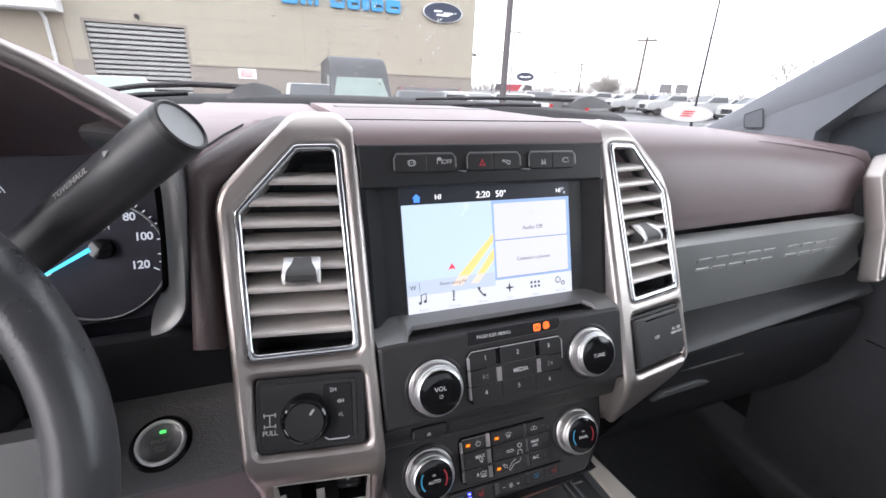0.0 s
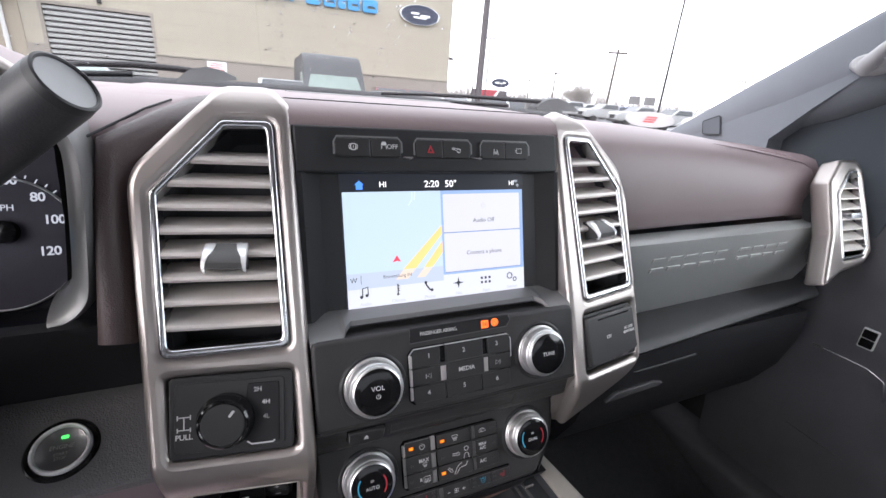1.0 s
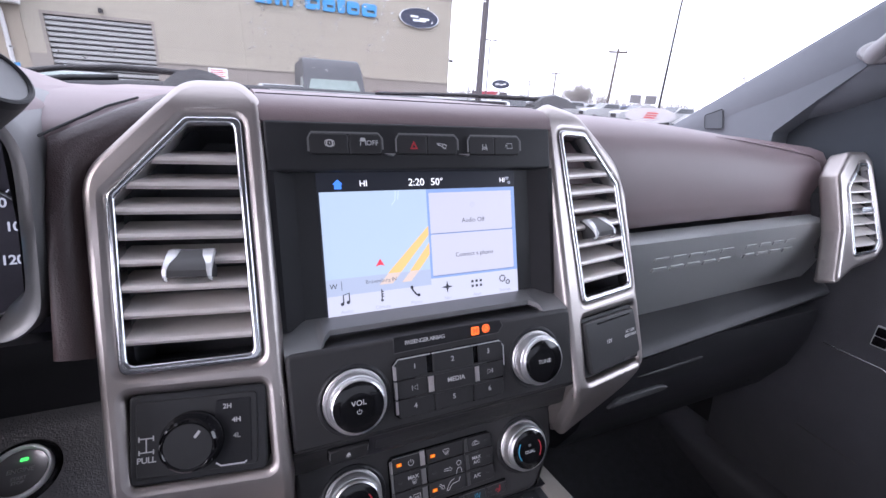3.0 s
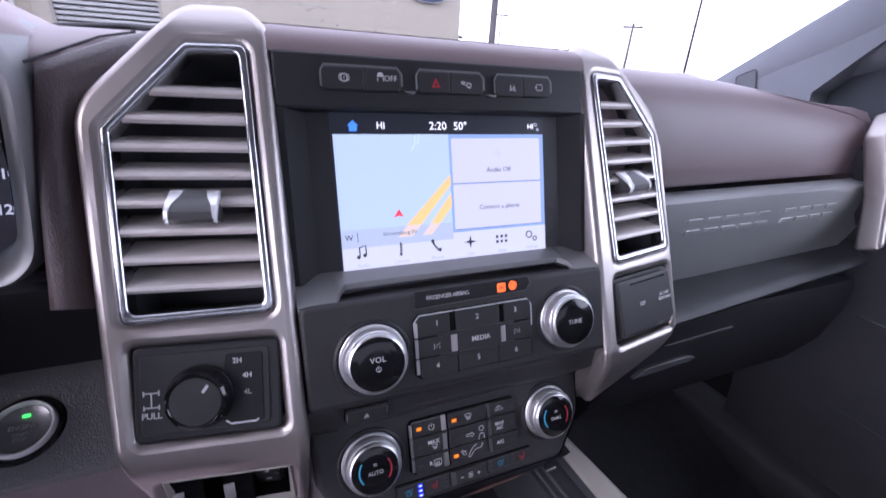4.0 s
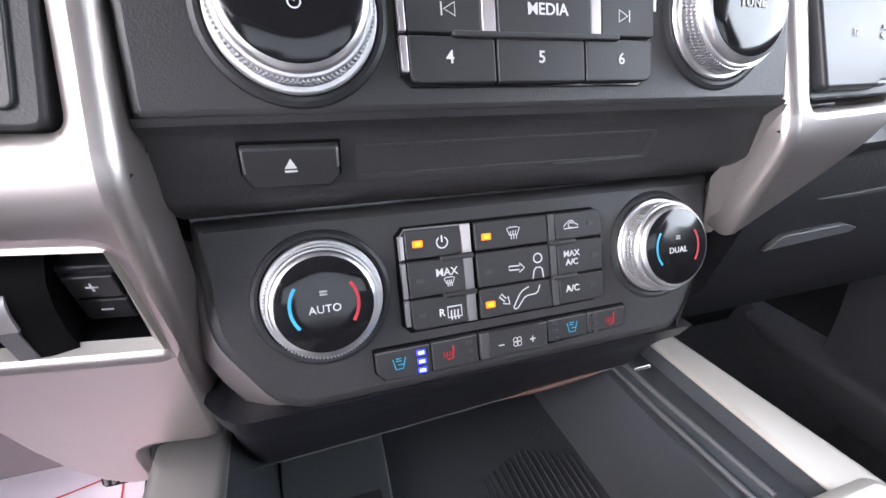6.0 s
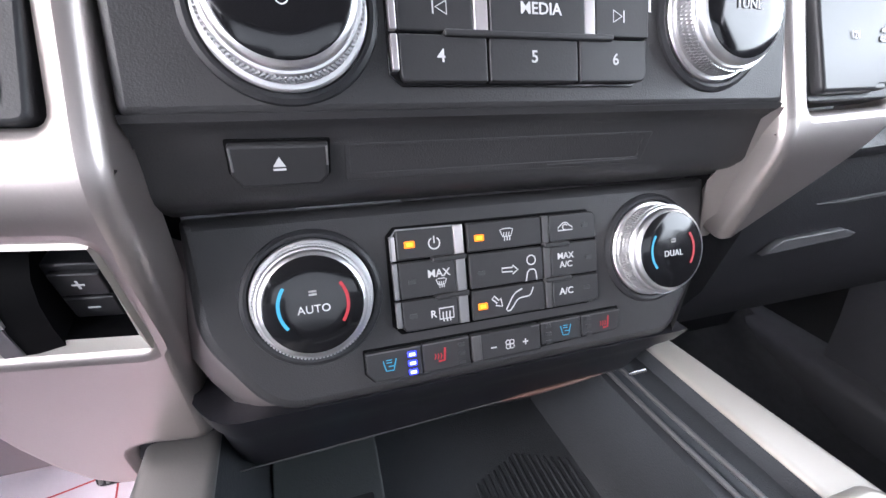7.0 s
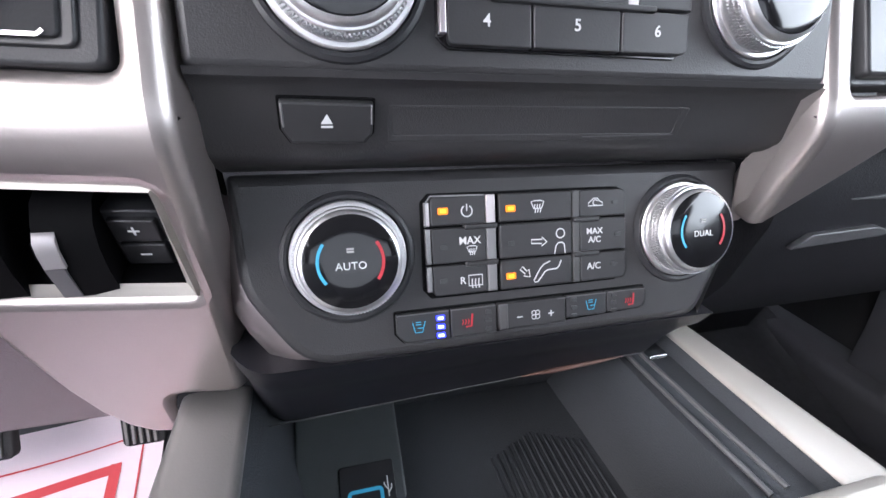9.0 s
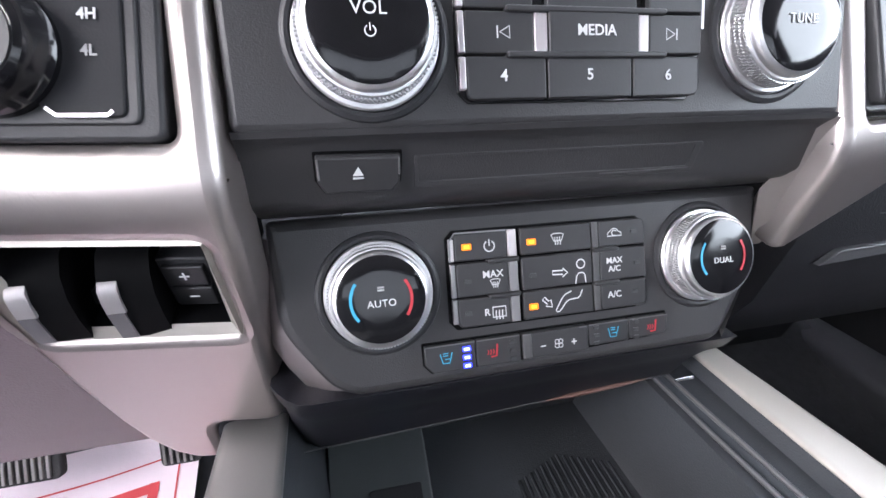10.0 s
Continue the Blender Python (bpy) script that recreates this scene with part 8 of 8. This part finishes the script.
for u0, u1, v in ((-0.85, -0.15, 0.0), (-0.05, 0.35, -0.06), (0.42, 0.85, 0.04)):
    part("pale_stroke", plate_mesh(rounded(rect(u0, v - 0.13, u1, v + 0.13), 0.05), (), 0.05, 0.01, pm @ Matrix.Translation((0, 0, 0.16))), M_WHITEPAINT, ps)
part("rim", plate_mesh([(1.45 * math.cos(2 * math.pi * i / 32), 0.70 * math.sin(2 * math.pi * i / 32)) for i in range(32)], [[(1.33 * math.cos(2 * math.pi * i / 32), 0.60 * math.sin(2 * math.pi * i / 32)) for i in range(32)]], 0.34, 0.04, pm), M_CHROME, ps)
x, y = bearing(29.2, 70.0)
# Flat panels stand in for a red truck body; the legs are added.
rs = thing("truck_panels", "red and black panels with a white stripe for a truck body", "sign", (x, y, GROUND))
RM = pose(x, y, GROUND, 90, 0, -28)
M_TRUCKRED = material("truck_red_sheet", (0.38, 0.05, 0.07), 0.5, mottle=0.15, mottle_scale=1.0)
for nm, quad, mt in (("dark_panel", [(-2.95, 1.75), (-1.75, 1.70), (-1.75, 2.60), (-2.75, 2.62)], M_POLE), ("red_panel", [(-1.74, 1.70), (0.55, 1.70), (1.25, 2.66), (-1.74, 2.60)], M_TRUCKRED),
                     ("stripe", [(0.56, 1.70), (1.05, 1.72), (1.60, 2.66), (1.26, 2.66)], M_WHITEPAINT), ("dark_panel", [(1.06, 1.80), (2.70, 1.85), (2.60, 2.58), (1.61, 2.64)], M_POLE)):
    part(nm, plate_mesh(quad, (), 0.10, 0.01, RM), mt, rs)
for k in (-1.8, 2.0):
    part("leg", box_bm(k - 0.05, -0.04, 0, k + 0.05, 0.04, 1.7, 0.0, pose(x, y, GROUND, 0, 0, -28)), M_POLE, rs)
# Board colour lightened to a grey that carries the distance haze.
M_BOARD = material("haze_grey_board", (0.16, 0.155, 0.16), 0.7, mottle=0.15, mottle_scale=2)
for az in (46.3, 47.95):
    x, y = bearing(az, 60.0)
    bs = thing("notice_board", "square board on a post far off, greyed by painted haze", "sign", (x, y, GROUND), "far boards")
    part("board", box_bm(-0.62, -0.05, 2.15, 0.62, 0.05, 3.10, 0.02, pose(x, y, GROUND, 0, 0, -45)), M_BOARD, bs)
    part("post", box_bm(-0.06, -0.04, 0, 0.06, 0.04, 2.2, 0.0, pose(x, y, GROUND, 0, 0, -45)), M_BOARD, bs)

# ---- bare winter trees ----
# Distance haze is put into these lightened bark and twig colours.
M_BARK = material("haze_pale_bark", (0.36, 0.34, 0.325), 0.9, mottle=0.3, mottle_scale=3)
M_TWIG = material("haze_pale_twigs", (0.36, 0.335, 0.315), 0.95, mottle=0.3, mottle_scale=2)


def bare_tree(label, az, d, h, spread, seed, stems=3):
    rng = random.Random(seed)
    x, y = bearing(az, d)
    t = thing("bare_tree", label, "tree", (x, y, GROUND), "bare winter trees")
    bw, bt = bmesh.new(), bmesh.new()

    def limb(bm, p, q, r0, r1, n=5):
        dv = (q - p)
        if dv.length < 1e-4:
            return
        dv = dv.normalized()
        sd = dv.cross(Vector((0.3, 0.2, 1))).normalized()
        up = sd.cross(dv)
        a = [bm.verts.new(p + (sd * math.cos(2 * math.pi * i / n) + up * math.sin(2 * math.pi * i / n)) * r0) for i in range(n)]
        b = [bm.verts.new(q + (sd * math.cos(2 * math.pi * i / n) + up * math.sin(2 * math.pi * i / n)) * r1) for i in range(n)]
        for i in range(n):
            bm.faces.new((a[i], a[(i + 1) % n], b[(i + 1) % n], b[i]))

    def grow(p, dv, ln, r, depth):
        q = p + dv * ln
        limb(bw if depth > 2 else bt, p, q, r, r * 0.7, 6 if depth > 2 else 3)
        if depth == 0:
            return
        for _ in range(3 if depth > 1 else 4):
            nd = (dv + Vector((rng.uniform(-1, 1) * spread, rng.uniform(-1, 1) * spread, rng.uniform(-0.25, 0.55)))).normalized()
            grow(p.lerp(q, rng.uniform(0.55, 1.0)), nd, ln * rng.uniform(0.6, 0.85), r * 0.6, depth - 1)

    for k in range(stems):
        grow(Vector((x + rng.uniform(-1, 1) * spread, y + rng.uniform(-1, 1) * spread, GROUND)), Vector((rng.uniform(-0.9, 0.9) * spread, rng.uniform(-0.9, 0.9) * spread, 1)).normalized(), h * 0.34, h * 0.022, 4)
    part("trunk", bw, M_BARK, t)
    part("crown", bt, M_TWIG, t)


bare_tree("spreading leafless tree behind the cars", 40.1, 92.0, 6.9, 1.05, 3, 16)
bare_tree("small leafless tree behind the cars", 38.9, 98.0, 5.2, 0.8, 4, 4)
bare_tree("small leafless tree behind the cars", 42.2, 100.0, 5.0, 0.8, 8, 4)
bare_tree("tall leafless tree at the lot's edge", 58.0, 80.0, 9.0, 0.6, 6, 3)
rng = random.Random(9)
far_wood = bmesh.new()
for i in range(900):
    az = rng.uniform(22, 75)
    d = rng.uniform(240, 300)
    x, y = bearing(az, d)
    h = rng.uniform(2.5, 5.0) * (1 + 0.5 * math.sin(az * 0.9) ** 2)
    for k in range(5):
        p = Vector((x, y, GROUND + h * 0.2))
        q = p + Vector((rng.uniform(-2.2, 2.2), rng.uniform(-1, 1), h * rng.uniform(0.5, 1.0)))
        w_ = 0.12
        vs = [far_wood.verts.new(c) for c in (p + Vector((-w_, 0, 0)), p + Vector((w_, 0, 0)), q + Vector((0.03, 0, 0)), q + Vector((-0.03, 0, 0)))]
        far_wood.faces.new(vs)
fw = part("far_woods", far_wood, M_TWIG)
tagged(fw, "low bare woods along the horizon", "trees", kind="stuff")
